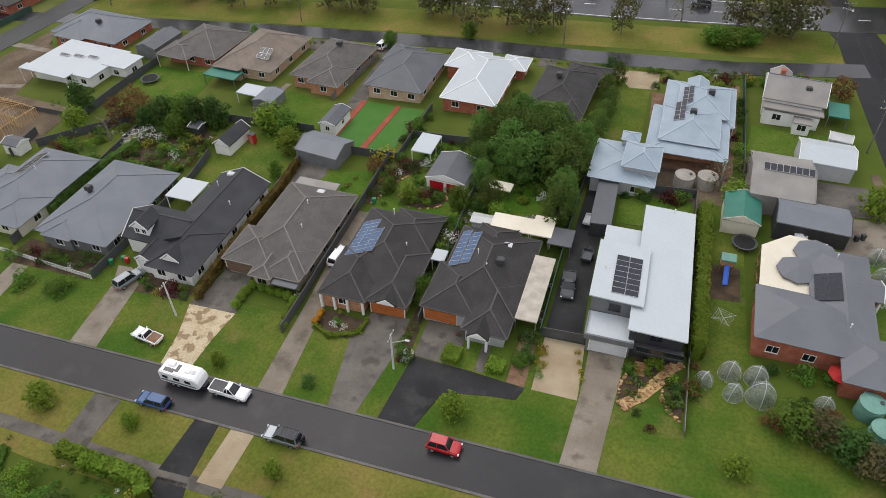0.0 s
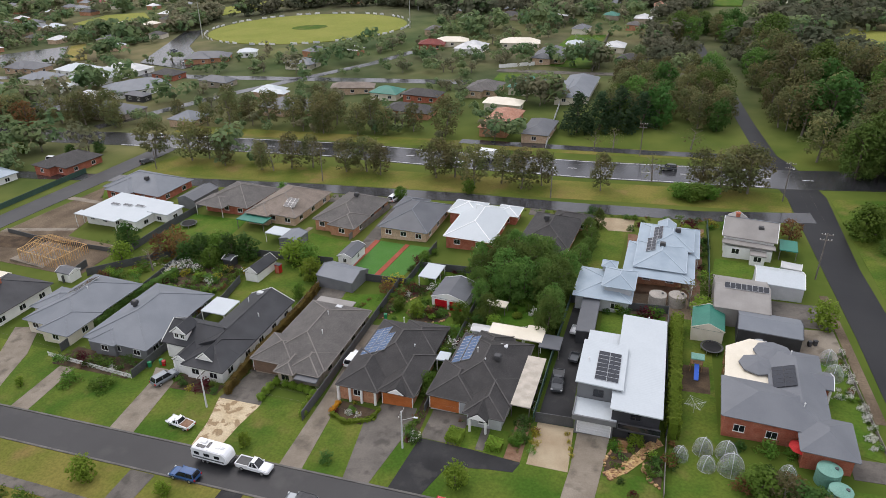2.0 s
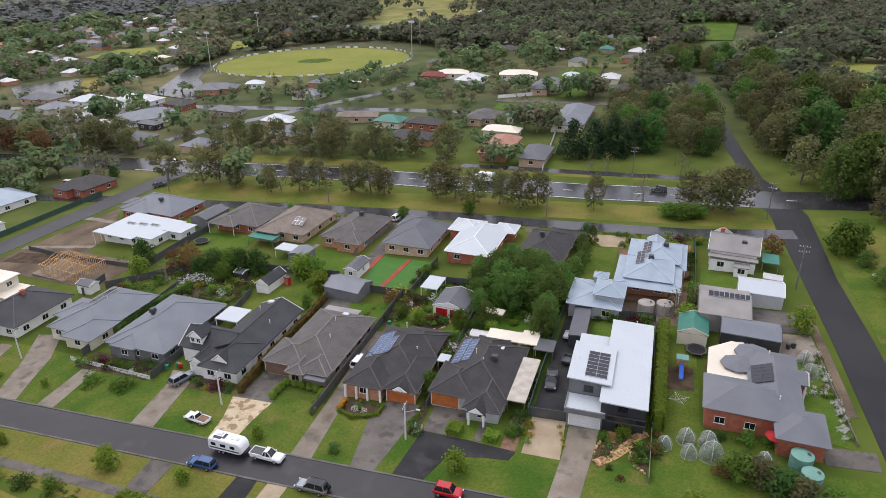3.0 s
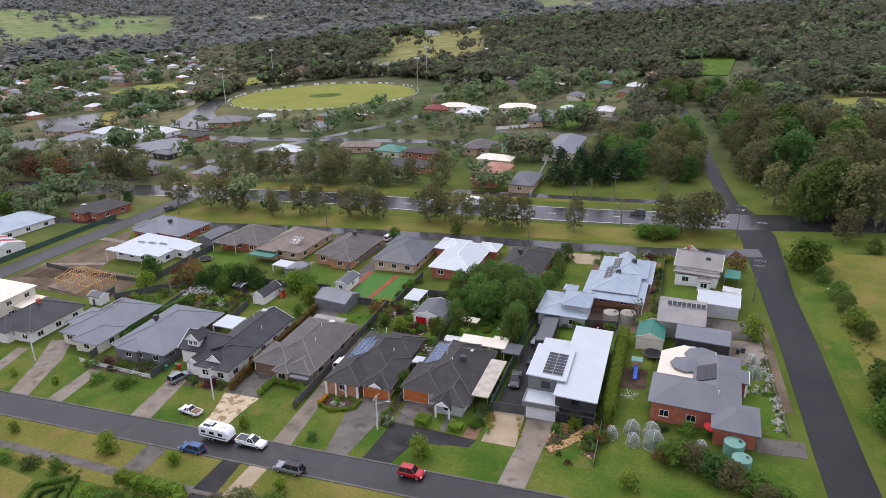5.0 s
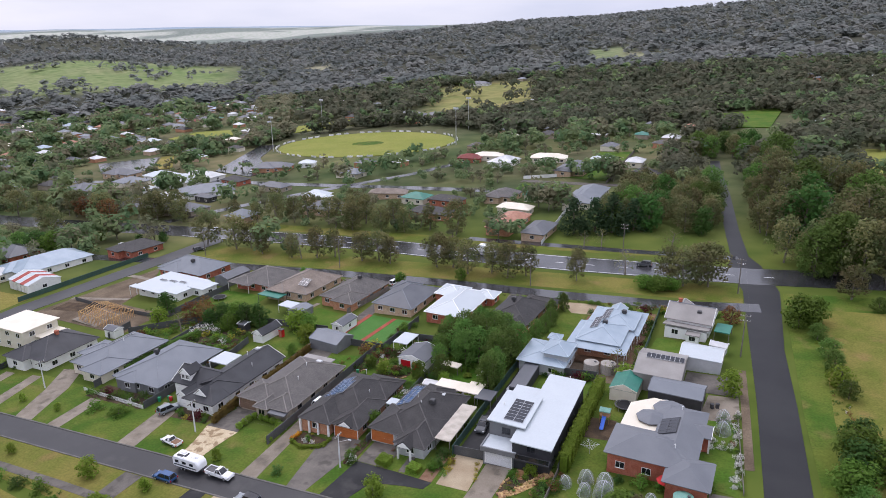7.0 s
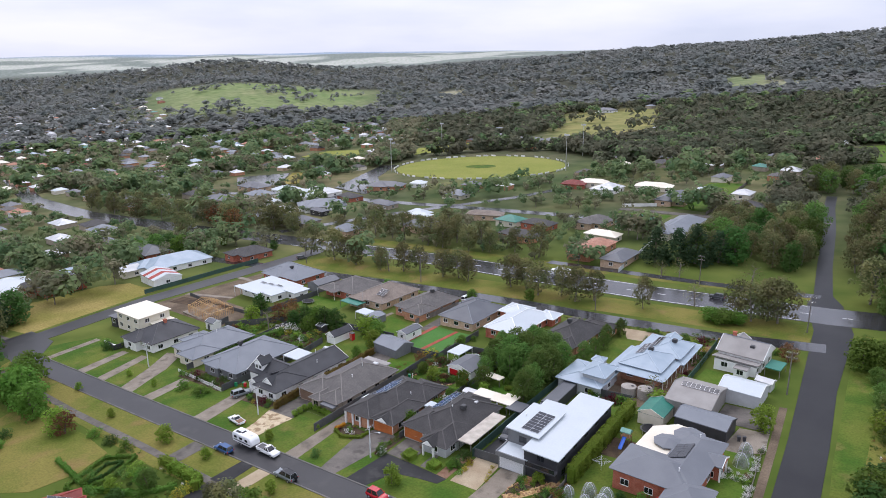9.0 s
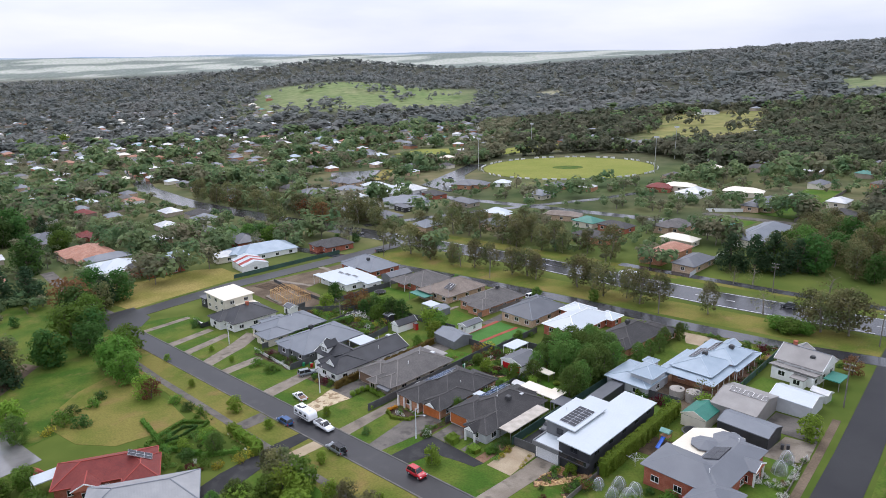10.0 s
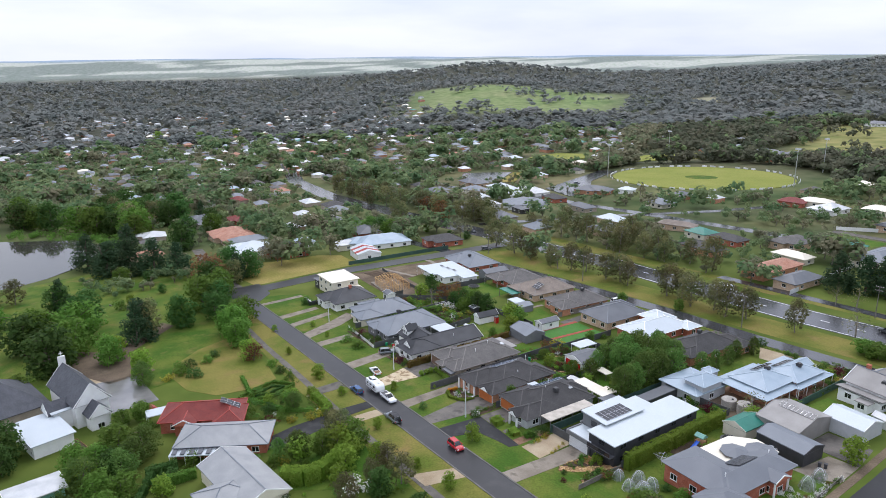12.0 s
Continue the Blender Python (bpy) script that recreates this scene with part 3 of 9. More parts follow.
def roof_fitting(x, y, z, kind="vent"):
    """A small thing on a roof."""
    if kind == "cooler":
        e = thing("evaporative_cooler", "dark evaporative cooler box on a roof", "air cooler", pose(x, y, z))
        part("casing", box(-0.55, -0.55, 0.0, 0.55, 0.55, 0.8, 0.08), "dark_grey_plastic", e)
        part("duct", box(-0.3, -0.3, -0.5, 0.3, 0.3, 0.0), "dark_grey_plastic", e)
        part("lid", box(-0.45, -0.45, 0.805, 0.45, 0.45, 0.87, 0.03), "dark_grey_plastic", e)
    elif kind == "skylight":
        e = thing("skylight", "small pale skylight in a roof", "skylight", pose(x, y, z))
        part("frame", box(-0.6, -0.45, -0.3, 0.6, 0.45, 0.1), "pale_grey", e)
        part("pane", box(-0.5, -0.35, 0.1, 0.5, 0.35, 0.13), "pale_grey", e)
    elif kind == "chimney":
        e = thing("chimney", "brick chimney on a roof ridge", "chimney", pose(x, y, z))
        part("stack", box(-0.4, -0.4, -0.8, 0.4, 0.4, 1.0), "brick_red", e)
        part("cap", box(-0.48, -0.48, 1.0, 0.48, 0.48, 1.12), "brick_red", e)
    else:
        e = thing("vent_pipe", "white metal vent pipe on a roof", "vent", pose(x, y, z))
        part("pipe", cyl(0, 0, -0.5, 0.55, 0.06), "white_paint", e)
        part("cowl", cyl(0, 0, 0.55, 0.68, 0.14, 0.05), "white_paint", e)
    return e


# ---- ground, one sheet to the horizon ----
def cover_and_haze(x, y):
    """Land cover: lawns and yards near, bush on the ridge, fields on the plains; haze is coloured into the far parts.
    """
    r = math.hypot(x, y)
    az = math.degrees(math.atan2(x, y))
    n = noise.noise((x / 90, y / 90, 1.7))
    near = Vector((0.085, 0.115, 0.022)) + Vector((0.03, 0.02, 0.01)) * n
    bush = Vector((0.06, 0.062, 0.045))
    n2 = noise.noise((x / 32, y / 32, 7.3))
    town = Vector((0.098, 0.108, 0.048)) + Vector((0.05, 0.02, 0.025)) * n + Vector((0.045, 0.04, 0.012)) * n2
    c = near.lerp(town, smooth(185, 280, r))
    c = c.lerp(bush, smooth(650, 900, r))
    c = c.lerp(Vector((0.085, 0.088, 0.05)), 0.75 * smooth(430, 500, r) * smooth(-40, -35, az) * (1 - smooth(600, 900, r)))
    k = math.exp(-((az + 47.8) / 9.2) ** 4) * smooth(1080, 1200, r) * (1 - smooth(1540, 1660, r))
    c = c.lerp(Vector((0.17, 0.215, 0.09)) + Vector((0.05, 0.02, 0.03)) * n, min(1, 1.3 * k))
    for a, w, r0, r1, tone in ((-18.2, 4.4, 560, 860, (0.21, 0.205, 0.075)), (-9.0, 1.8, 1020, 1200, (0.17, 0.2, 0.1)), (-6.0, 1.6, 1010, 1095, (0.24, 0.24, 0.15)), (-32.6, 1.4, 1280, 1380, (0.3, 0.29, 0.2)), (-26.5, 1.8, 680, 745, (0.2, 0.21, 0.08))):
        k = math.exp(-((az - a) / w) ** 6) * smooth(r0 - 15, r0 + 15, r) * (1 - smooth(r1 - 15, r1 + 15, r))
        c = c.lerp(Vector(tone) + Vector((0.03, 0.01, 0.01)) * n2, min(1, 1.2 * k))
    # field pattern of the plains, its tones paled to carry distance haze
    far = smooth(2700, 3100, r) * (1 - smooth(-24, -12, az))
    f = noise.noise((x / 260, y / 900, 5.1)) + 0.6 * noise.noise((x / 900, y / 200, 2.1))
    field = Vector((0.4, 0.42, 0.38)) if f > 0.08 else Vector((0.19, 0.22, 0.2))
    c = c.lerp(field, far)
    # blue aerial haze painted on the ground towards the horizon
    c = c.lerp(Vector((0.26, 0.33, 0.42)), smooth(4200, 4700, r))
    return c


def build_ground():
    cx, cy = -20.0, 60.0
    rings = [0.0]
    r, step = 0.0, 5.0
    while r < 4880:
        step = max(5.0, r * 0.028)
        r += step
        rings.append(min(r, 4880))
    seg = 300
    bm = bmesh.new()
    lay = bm.verts.layers.float_color.new("cover")
    rows = []
    for r in rings:
        row = []
        for i in range(seg if r else 1):
            a = 2 * math.pi * i / seg
            x, y = cx + r * math.sin(a), cy + r * math.cos(a)
            v = bm.verts.new((x, y, g(x, y)))
            v[lay] = (*cover_and_haze(x, y), 1)
            row.append(v)
        rows.append(row)
    for i in range(seg):
        bm.faces.new((rows[0][0], rows[1][(i + 1) % seg], rows[1][i]))
    for a, b in zip(rows[1:], rows[2:]):
        for i in range(seg):
            j = (i + 1) % seg
            bm.faces.new((a[i], a[j], b[j], b[i]))
    for f in bm.faces:
        f.smooth = True
        if f.normal.z < 0:
            f.normal_flip()
    m = material("ground_cover_hazed", (0.1, 0.1, 0.1), (0.1, 0.1, 0.1), 0.95, 0.05, 1.2, 0.3)
    t = m.node_tree
    attr = t.nodes.new("ShaderNodeAttribute")
    attr.attribute_name = "cover"
    n1 = t.nodes.new("ShaderNodeTexNoise")
    n1.inputs["Scale"].default_value = 0.07
    n1.inputs["Detail"].default_value = 8
    geo = t.nodes.new("ShaderNodeNewGeometry")
    t.links.new(geo.outputs["Position"], n1.inputs["Vector"])
    rp = t.nodes.new("ShaderNodeValToRGB")
    rp.color_ramp.elements[0].position, rp.color_ramp.elements[0].color = 0.3, (0.65, 0.75, 0.6, 1)
    rp.color_ramp.elements[1].position, rp.color_ramp.elements[1].color = 0.72, (1.35, 1.2, 1.25, 1)
    t.links.new(n1.outputs["Fac"], rp.inputs["Fac"])
    mm = t.nodes.new("ShaderNodeMix")
    mm.data_type, mm.blend_type = "RGBA", "MULTIPLY"
    mm.inputs[0].default_value = 1.0
    t.links.new(attr.outputs["Color"], mm.inputs[6])
    t.links.new(rp.outputs["Color"], mm.inputs[7])
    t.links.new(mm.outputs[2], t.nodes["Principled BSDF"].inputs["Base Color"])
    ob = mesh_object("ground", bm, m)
    return tagged(ob, "grassy ground falling gently to wooded hills and plains, far parts coloured as haze", "ground", kind="structure")


build_ground()


def strip(name, pts, width, mat, dz, label, category="road", step=6.0, kind="structure", thick=0.12):
    """A band of paving along a line of (x, y), or (x, y, width), laid on the ground."""
    bm = bmesh.new()
    line = []
    for p, q in zip(pts, pts[1:]):
        n = max(1, int(math.dist(p[:2], q[:2]) / step))
        for i in range(n):
            f = i / n
            wp, wq = (p[2] if len(p) > 2 else width), (q[2] if len(q) > 2 else width)
            line.append((p[0] + (q[0] - p[0]) * f, p[1] + (q[1] - p[1]) * f, wp + (wq - wp) * f))
    line.append((pts[-1][0], pts[-1][1], pts[-1][2] if len(pts[-1]) > 2 else width))
    prev = None
    for i, (x, y, w) in enumerate(line):
        a, b = line[max(0, i - 1)], line[min(len(line) - 1, i + 1)]
        d = Vector((b[0] - a[0], b[1] - a[1])).normalized()
        nx, ny = -d.y, d.x
        row = []
        for s, drop in ((1, thick), (1, 0), (0, 0), (-1, 0), (-1, thick)):
            px, py = x + nx * w / 2 * s, y + ny * w / 2 * s
            row.append(bm.verts.new((px, py, g(px, py) + dz - drop)))
        if prev:
            for k in range(4):
                bm.faces.new((prev[k], prev[k + 1], row[k + 1], row[k]))
        prev = row
    bmesh.ops.recalc_face_normals(bm, faces=bm.faces)
    ob = mesh_object(name, bm, mat)
    return tagged(ob, label, category, kind=kind)


def patch(name, pts, mat, dz, label, category="ground", kind="structure"):
    """A flat-lying area of paving, turf or soil with a low edge."""
    bm = bmesh.new()
    topv = [bm.verts.new((x, y, -17.0 if dz is None else g(x, y) + dz)) for x, y in pts]
    low = [bm.verts.new((x, y, min(-17.2 if dz is None else 1e9, g(x, y) - 0.15))) for x, y in pts]
    f = bm.faces.new(topv)
    n = len(pts)
    for i in range(n):
        bm.faces.new((topv[i], topv[(i + 1) % n], low[(i + 1) % n], low[i]))
    f.normal_update()
    if f.normal.z < 0:
        f.normal_flip()
    bmesh.ops.triangulate(bm, faces=[f])
    ob = mesh_object(name, bm, mat)
    return tagged(ob, label, category, kind=kind)


def ring(cx, cy, rx, ry, n=48, rot=0.0):
    a = radians(rot)
    return [(cx + rx * math.cos(2 * math.pi * i / n) * math.cos(a) - ry * math.sin(2 * math.pi * i / n) * math.sin(a),
             cy + rx * math.cos(2 * math.pi * i / n) * math.sin(a) + ry * math.sin(2 * math.pi * i / n) * math.cos(a)) for i in range(n)]


def yn(x):
    return 43.6 - 0.035 * x


def ys(x):
    return 37.8 - 0.033 * x


# broad turf areas
patch("verge", [(-150, yn(-150) + 0.2), (43.6, yn(43.6) + 0.2), (43, 56.5), (14, 54), (-20, 57), (-60, 59), (-95, 62), (-140, 66)], "lawn", 0.03, "mown green lawns and verge along the street")
patch("verge", [(-146, ys(-146) - 0.2), (50, ys(50) - 0.2), (50, 27), (-60, 29), (-143, 36)], "verge", 0.03, "patchy yellow-green grass verge beside the street")
patch("paddock", [(55.5, 20), (120, 20), (120, 162), (49.4, 156), (51.2, 90)], "lawn", 0.03, "rough mown grass reserve beside the side road")
patch("paddock", [(58.5, 20), (119, 20), (119, 150), (58, 146), (56.4, 118), (56.0, 92), (57, 66)], "verge", 0.045, "long yellow-green grass of a reserve")
patch("paddock", [(-164.5, 56), (-199, 53.5), (-203, 66), (-197, 76), (-194, 96), (-186, 104), (-176, 103), (-166.5, 106)], "paddock", 0.04, "vacant block of long dry grass")
patch("construction_ground", [(-153.5, 92), (-112, 87), (-112, 102), (-131, 105), (-134, 120), (-146, 136)], "dirt", 0.05, "bare muddy soil of a building site")
patch("verge", [(-146, 148.5), (-60, 147.8), (40, 146.5), (40, 158.5), (-60, 160.5), (-142, 164)], "verge", 0.03, "grassy median strip between two roads")
patch("verge", [(-160, 188), (-50, 183), (38, 180), (38, 186), (-50, 190), (-160, 196)], "verge", 0.03, "grass strip beside the highway")
oval = ring(-214, 404, 67.5, 54, rot=-8)
patch("oval", oval, "oval_turf", 0.35, "mown yellow-green sports oval", "sports field")
patch("oval", ring(-212, 404, 12, 9), "lawn", 0.45, "darker cricket square in the middle of an oval", "sports field")
patch("car_park", [(-300, 395), (-262, 300), (-225, 286), (-222, 300), (-262, 345), (-288, 400)], "asphalt_wet", 0.3, "wet asphalt car park beside the oval", "car park")
patch("sports_court", [(-382, 318), (-352, 346), (-316, 300), (-343, 286)], "asphalt_wet", 0.3, "wet dark netball courts", "court")
patch("field", [(-350, 346), (-346, 354), (-304, 308), (-315, 301)], "paddock", 0.3, "dry yellow grass bank beside courts")
patch("field", [(20, 531), (62, 562), (51, 461), (26, 465)], "lawn_bright", 0.6, "bright green paddock among trees")
patch("field", [(-60, 270), (-36, 268), (-34, 280), (-60, 283)], "lawn_bright", 0.06, "green grass yard")
patch("field", [(-48, 300), (-22, 292), (-22, 372), (-40, 372)], "lawn_bright", 0.1, "long green grass yard")
patch("field", [(-330, 440), (-262, 520), (-300, 540), (-362, 470)], "oval_turf", 0.4, "mown green practice field")
patch("field", [(72, 320), (128, 290), (150, 350), (95, 380)], "oval_turf", 0.4, "pale green paddock among trees")
patch("field", [(-425, 430), (-392, 418), (-372, 452), (-398, 480), (-428, 470)], "oval_turf", 0.6, "pale green paddock among trees")
# lake and park
patch("water", [(-232, -60), (-233, -24), (-240, -8), (-250, 4), (-282, 24), (-305, 12), (-326, -22), (-350, -62), (-350, -120), (-250, -110)], "water", None, "still brown pond reflecting the sky", "water")
patch("park_lawn", [(-142, 30), (-92, 26), (-86, -8), (-102, -40), (-150, -60), (-226, -40), (-236, 5), (-222, 34), (-185, 42)], "lawn", 0.03, "green park lawn among trees")
patch("sandy_track", [(-128, -22), (-98, -8), (-100, 4), (-118, 0), (-136, 18), (-142, 16), (-126, -6), (-146, -26)], "dirt", 0.06, "sandy brown track in a park")
patch("paddock", [(-108, 30), (-84, 29.5), (-72, 27.6), (-70, 20), (-72, 12), (-80, 7), (-92, 6), (-100, 9), (-108, 18), (-111, 26)], "verge", 0.05, "rough dry grass block")
patch("sandy_track", [(-116, -14), (-100, -14), (-101, 2), (-108, 4), (-115, -2)], "gravel", 0.058, "bare sandy ground beside a chapel")
patch("wet_court", [(-101, -13), (-100, -1), (-79, 0), (-78, -14)], "wet_concrete", 0.06, "wet concrete yard beside a chapel", "court")
patch("lawn_area", [(-44, 12), (-20, 10), (-6, 28), (-36, 29)], "lawn_bright", 0.05, "green garden lawn")

# roads
strip("road", [(-158, (yn(-158) + ys(-158)) / 2), (-60, (yn(-60) + ys(-60)) / 2), (0, (yn(0) + ys(0)) / 2), (49, (yn(49) + ys(49)) / 2)], 5.7, "asphalt_new", 0.07, "smooth dark asphalt residential street")
for s, nm in ((1, "n"), (-1, "s")):
    f = yn if s > 0 else ys
    strip("kerb", [(x, f(x) + s * 0.1) for x in (-146, -100, -50, 0, 43.5)], 0.32, "kerb", 0.14, "low grey concrete kerb along the street", "kerb", thick=0.3)
strip("road", [(54, -90), (50.0, 20), (47.9, 61), (46.7, 95), (45.3, 120), (44.3, 156, 9), (39.9, 177, 9), (38.4, 186, 5), (35.2, 217, 4.6), (30.8, 269, 4.6), (25.5, 317, 4.6), (23.5, 345, 4.6)], 6.9, "asphalt_side", 0.06, "narrow asphalt side road")
strip("gravel_shoulder", [(42.2, 72), (41.3, 92), (40.4, 108)], 1.5, "dirt", 0.04, "muddy gravel shoulder of a side road", "ground")
strip("road", [(-158, 50), (-159.5, 95), (-152.5, 148), (-150, 172)], 8.5, "asphalt_new", 0.075, "asphalt cross street")
patch("junction", [(-166, 58), (-150, 56.5), (-143, 50), (-143, 42.5), (-166, 44)], "asphalt_new", 0.085, "asphalt street junction", "road")
strip("road", [(-158, 49), (-178, 49), (-215, 53), (-250, 58)], 5.0, "concrete_dark", 0.06, "worn lane beyond a junction")
strip("road", [(-260, 137), (-150, 143), (-80, 144.6), (-40, 144), (-10, 142), (20, 141.4), (44, 144)], 5.6, "asphalt_wet", 0.07, "wet asphalt service road")
strip("highway", [(-600, 250), (-460, 200), (-360, 182), (-260, 178.5), (-170, 178.6), (-90, 176.6), (-40, 171.2), (-10, 169), (42, 168), (120, 174), (260, 200)], 13.5, "asphalt_wet", 0.07, "wet two-lane highway with white line marks")
strip("road", [(-52, 189.5), (-13, 186.5), (6, 185), (38, 184)], 4.0, "asphalt_wet", 0.06, "narrow service lane beside the highway")
strip("road", [(-420, 290), (-330, 262), (-262, 276), (-200, 270), (-120, 268), (-70, 266)], 7, "asphalt_wet", 0.1, "wet back street")
strip("road", [(-62, 289), (-20, 283), (30, 282)], 5, "concrete_dark", 0.1, "narrow back lane")
strip("road", [(-196, 190), (-170, 240), (-128, 300), (-115, 330)], 6, "asphalt_wet", 0.1, "wet side street")
for i in range(40):
    x = -150 + i * 5.0
    yy = [178.2 - (x + 170) * 0.02, 176.6 - (x + 90) * 0.108, 171.2 - (x + 40) * 0.073, 169 - (x + 10) * 0.02]
    y = yy[0] if x < -90 else yy[1] if x < -40 else yy[2] if x < -10 else yy[3]
    if i % 2:
        ob = strip("lane_mark", [(x, y), (x + 2.6, y - 0.05)], 0.22, "white_paint", 0.09, "white painted lane dash on the highway", "road marking", thick=0.02)
for off in (-6.1, 6.1):
    strip("edge_line", [(-170, 178.6 + off), (-90, 176.6 + off), (-40, 171.2 + off), (-10, 169 + off), (36, 168.2 + off)], 0.2, "white_paint", 0.09, "white edge line of the highway", "road marking", thick=0.02)
# footpath south of the street
strip("footpath", [(-140, 37.5), (-97, 34.2), (-69, 32.9), (-43, 31.4), (-18, 30.4), (10, 29.6), (50, 28)], 1.7, "concrete_dark", 0.06, "narrow old concrete footpath", "footpath")

# driveways north of the street
D = "driveway"
patch(D, [(-139, 48.6), (-136.5, 48.5), (-137, 64), (-139.5, 64)], "concrete", 0.06, "concrete driveway strip", "driveway")
patch(D, [(-121, 48.2), (-117.5, 48.0), (-119.5, 62), (-122.5, 62)], "concrete", 0.06, "concrete driveway strip", "driveway")
patch(D, [(-111, 47.8), (-107.5, 47.7), (-111, 62.5), (-114, 62.5)], "concrete", 0.06, "concrete driveway strip", "driveway")
patch(D, [(-99.5, 47.4), (-94.5, 47.3), (-97, 54), (-99, 60), (-104, 68), (-109, 67), (-104, 58)], "concrete", 0.06, "curved concrete driveway", "driveway")
patch(D, [(-89.5, 47), (-85.8, 46.9), (-86.5, 58), (-89.8, 58.2)], "concrete", 0.06, "concrete driveway to a white fence", "driveway")
patch(D, [(-69.1, 46.2), (-64.6, 46.1), (-66.2, 58.5), (-69.5, 61.5), (-72, 61.5), (-70.2, 57.4)], "concrete", 0.06, "worn concrete driveway", "driveway")
patch(D, [(-53.9, 45.7), (-49.5, 45.6), (-49.2, 51), (-48.4, 56.3), (-56.1, 56.6), (-54.5, 51)], "cream_paving", 0.06, "cream exposed-aggregate driveway with brown stains", "driveway")
patch(D, [(-56.1, 56.6), (-48.4, 56.3), (-50, 65), (-54, 66)], "concrete_dark", 0.07, "dark grey driveway in front of a garage", "driveway")
patch(D, [(-39.0, 45.1), (-35.4, 45.0), (-36.3, 60.8), (-37, 82), (-40, 82), (-39.2, 61)], "concrete", 0.06, "long concrete driveway between two houses", "driveway")
patch(D, [(-29.0, 44.8), (-25.2, 44.7), (-23.3, 56.1), (-23.6, 61), (-29.3, 61), (-30.5, 56)], "concrete_dark", 0.06, "grey concrete driveway", "driveway")
patch(D, [(-22.3, 44.6), (-17.6, 44.4), (-15.6, 50.2), (-10, 51.0), (-6.6, 51.2), (-5.9, 53.2), (-13, 54.2), (-21.1, 54.9)], "bitumen_dark", 0.06, "black bitumen forecourt", "driveway")
patch(D, [(-21.1, 55), (-15.5, 54.6), (-15, 61), (-21, 61.5)], "concrete_dark", 0.07, "grey concrete drive before an orange garage", "driveway")
patch(D, [(-14.9, 54.5), (-8.5, 53.5), (-8.6, 59), (-14.8, 59.5)], "lawn_bright", 0.05, "small front lawn", "lawn")
patch("footpath", [(-12.7, 54.4), (-11.5, 54.3), (-11.5, 59.6), (-12.7, 59.8)], "concrete_dark", 0.08, "narrow concrete front path", "footpath")
patch(D, [(-8.4, 53.6), (-6.0, 53.3), (-5.9, 61.5), (-8, 62)], "brick_paving", 0.06, "brown brick side path", "footpath")
patch(D, [(-5.1, 53.2), (0.6, 52.9), (0.3, 61.8), (-5.0, 62)], "gravel", 0.06, "sandy gravel parking area", "driveway")
patch(D, [(-0.1, 43.8), (4.1, 43.7), (5.3, 58), (5.5, 61.5), (0.9, 61.5), (0.8, 54)], "concrete", 0.07, "wide concrete driveway to a garage", "driveway")
patch(D, [(-5.2, 62.3), (-0.3, 62.3), (-0.6, 80), (0.2, 96), (-4, 96), (-4.6, 80)], "bitumen_dark", 0.06, "black gravel side yard", "yard")
strip("rock_bed", [(5.7, 53.4), (7.8, 55.2), (9.6, 57.6), (11.2, 60.6), (12.4, 61.6)], 1.5, "stone", 0.1, "bed of crushed orange sandstone", "garden bed", 1.0)
patch("garden_bed", [(10.4, 57), (10.6, 55), (12.7, 52.6), (12.9, 59)], "mulch", 0.068, "mulched bed along a side fence", "garden bed")
patch("garden_bed", [(5.2, 53.4), (6.4, 53.2), (9.8, 56.6), (12.6, 61.2), (6.6, 61.4), (5.4, 57)], "mulch", 0.07, "mulched front garden bed with edging stones", "garden bed")
patch("garden_bed", [(-92, 58.5), (-75, 57.5), (-74.5, 62), (-91, 64)], "mulch", 0.06, "planted front garden bed", "garden bed")
patch("garden_bed", [(-66, 57), (-57, 57), (-57, 59.5), (-66, 61)], "mulch", 0.06, "planted front garden bed", "garden bed")
patch("garden_bed", [(-35.5, 56.6), (-30.8, 55.6), (-29.4, 59.2), (-35.8, 60.2)], "mulch", 0.06, "oval garden bed edged with orange flowers", "garden bed")
patch("garden_bed", [(-23.2, 53.5), (-21.6, 53.5), (-21.8, 70), (-23.4, 70)], "mulch", 0.06, "narrow planted bed beside a drive", "garden bed")
patch("garden_bed", [(14, 74), (19.5, 74), (19.5, 81), (14, 81)], "mulch", 0.06, "brown bark chips under a play set", "garden bed")
patch(D, [(32.8, 86), (36.5, 86), (40.5, 88), (40, 95.8), (34.6, 95.5), (33.6, 88)], "concrete", 0.06, "pale concrete yard in front of sheds", "driveway")
patch(D, [(29.5, 96.5), (40, 96), (38.8, 104), (30, 104.5)], "concrete_dark", 0.065, "grey concrete yard beside sheds", "driveway")
patch(D, [(36.5, 60), (43.4, 60), (43.6, 64), (36.5, 64)], "concrete_dark", 0.06, "concrete crossover", "driveway")
# south driveways
patch(D, [(-59.5, 31.8), (-55.6, 32.0), (-55.4, 39.2), (-59.6, 39.4)], "concrete_dark", 0.07, "old concrete crossover", "driveway")
patch(D, [(-44.9, 31.8), (-40.7, 31.8), (-41.0, 39.0), (-44.4, 39.0)], "bitumen_dark", 0.07, "black bitumen crossover", "driveway")
patch(D, [(-39.6, 31.5), (-36.3, 31.4), (-36.0, 38.8), (-39.2, 38.8)], "gravel", 0.07, "sandy gravel crossover", "driveway")
patch(D, [(-10.5, 30.0), (-5.5, 30.0), (-3.2, 37.7), (-7.2, 37.8)], "gravel", 0.07, "sandy gravel crossover", "driveway")
patch(D, [(-42, 12), (-37.5, 12), (-38, 22), (-40.5, 31), (-44.5, 31), (-44, 20)], "bitumen_dark", 0.06, "dark bitumen drive to a house", "driveway")
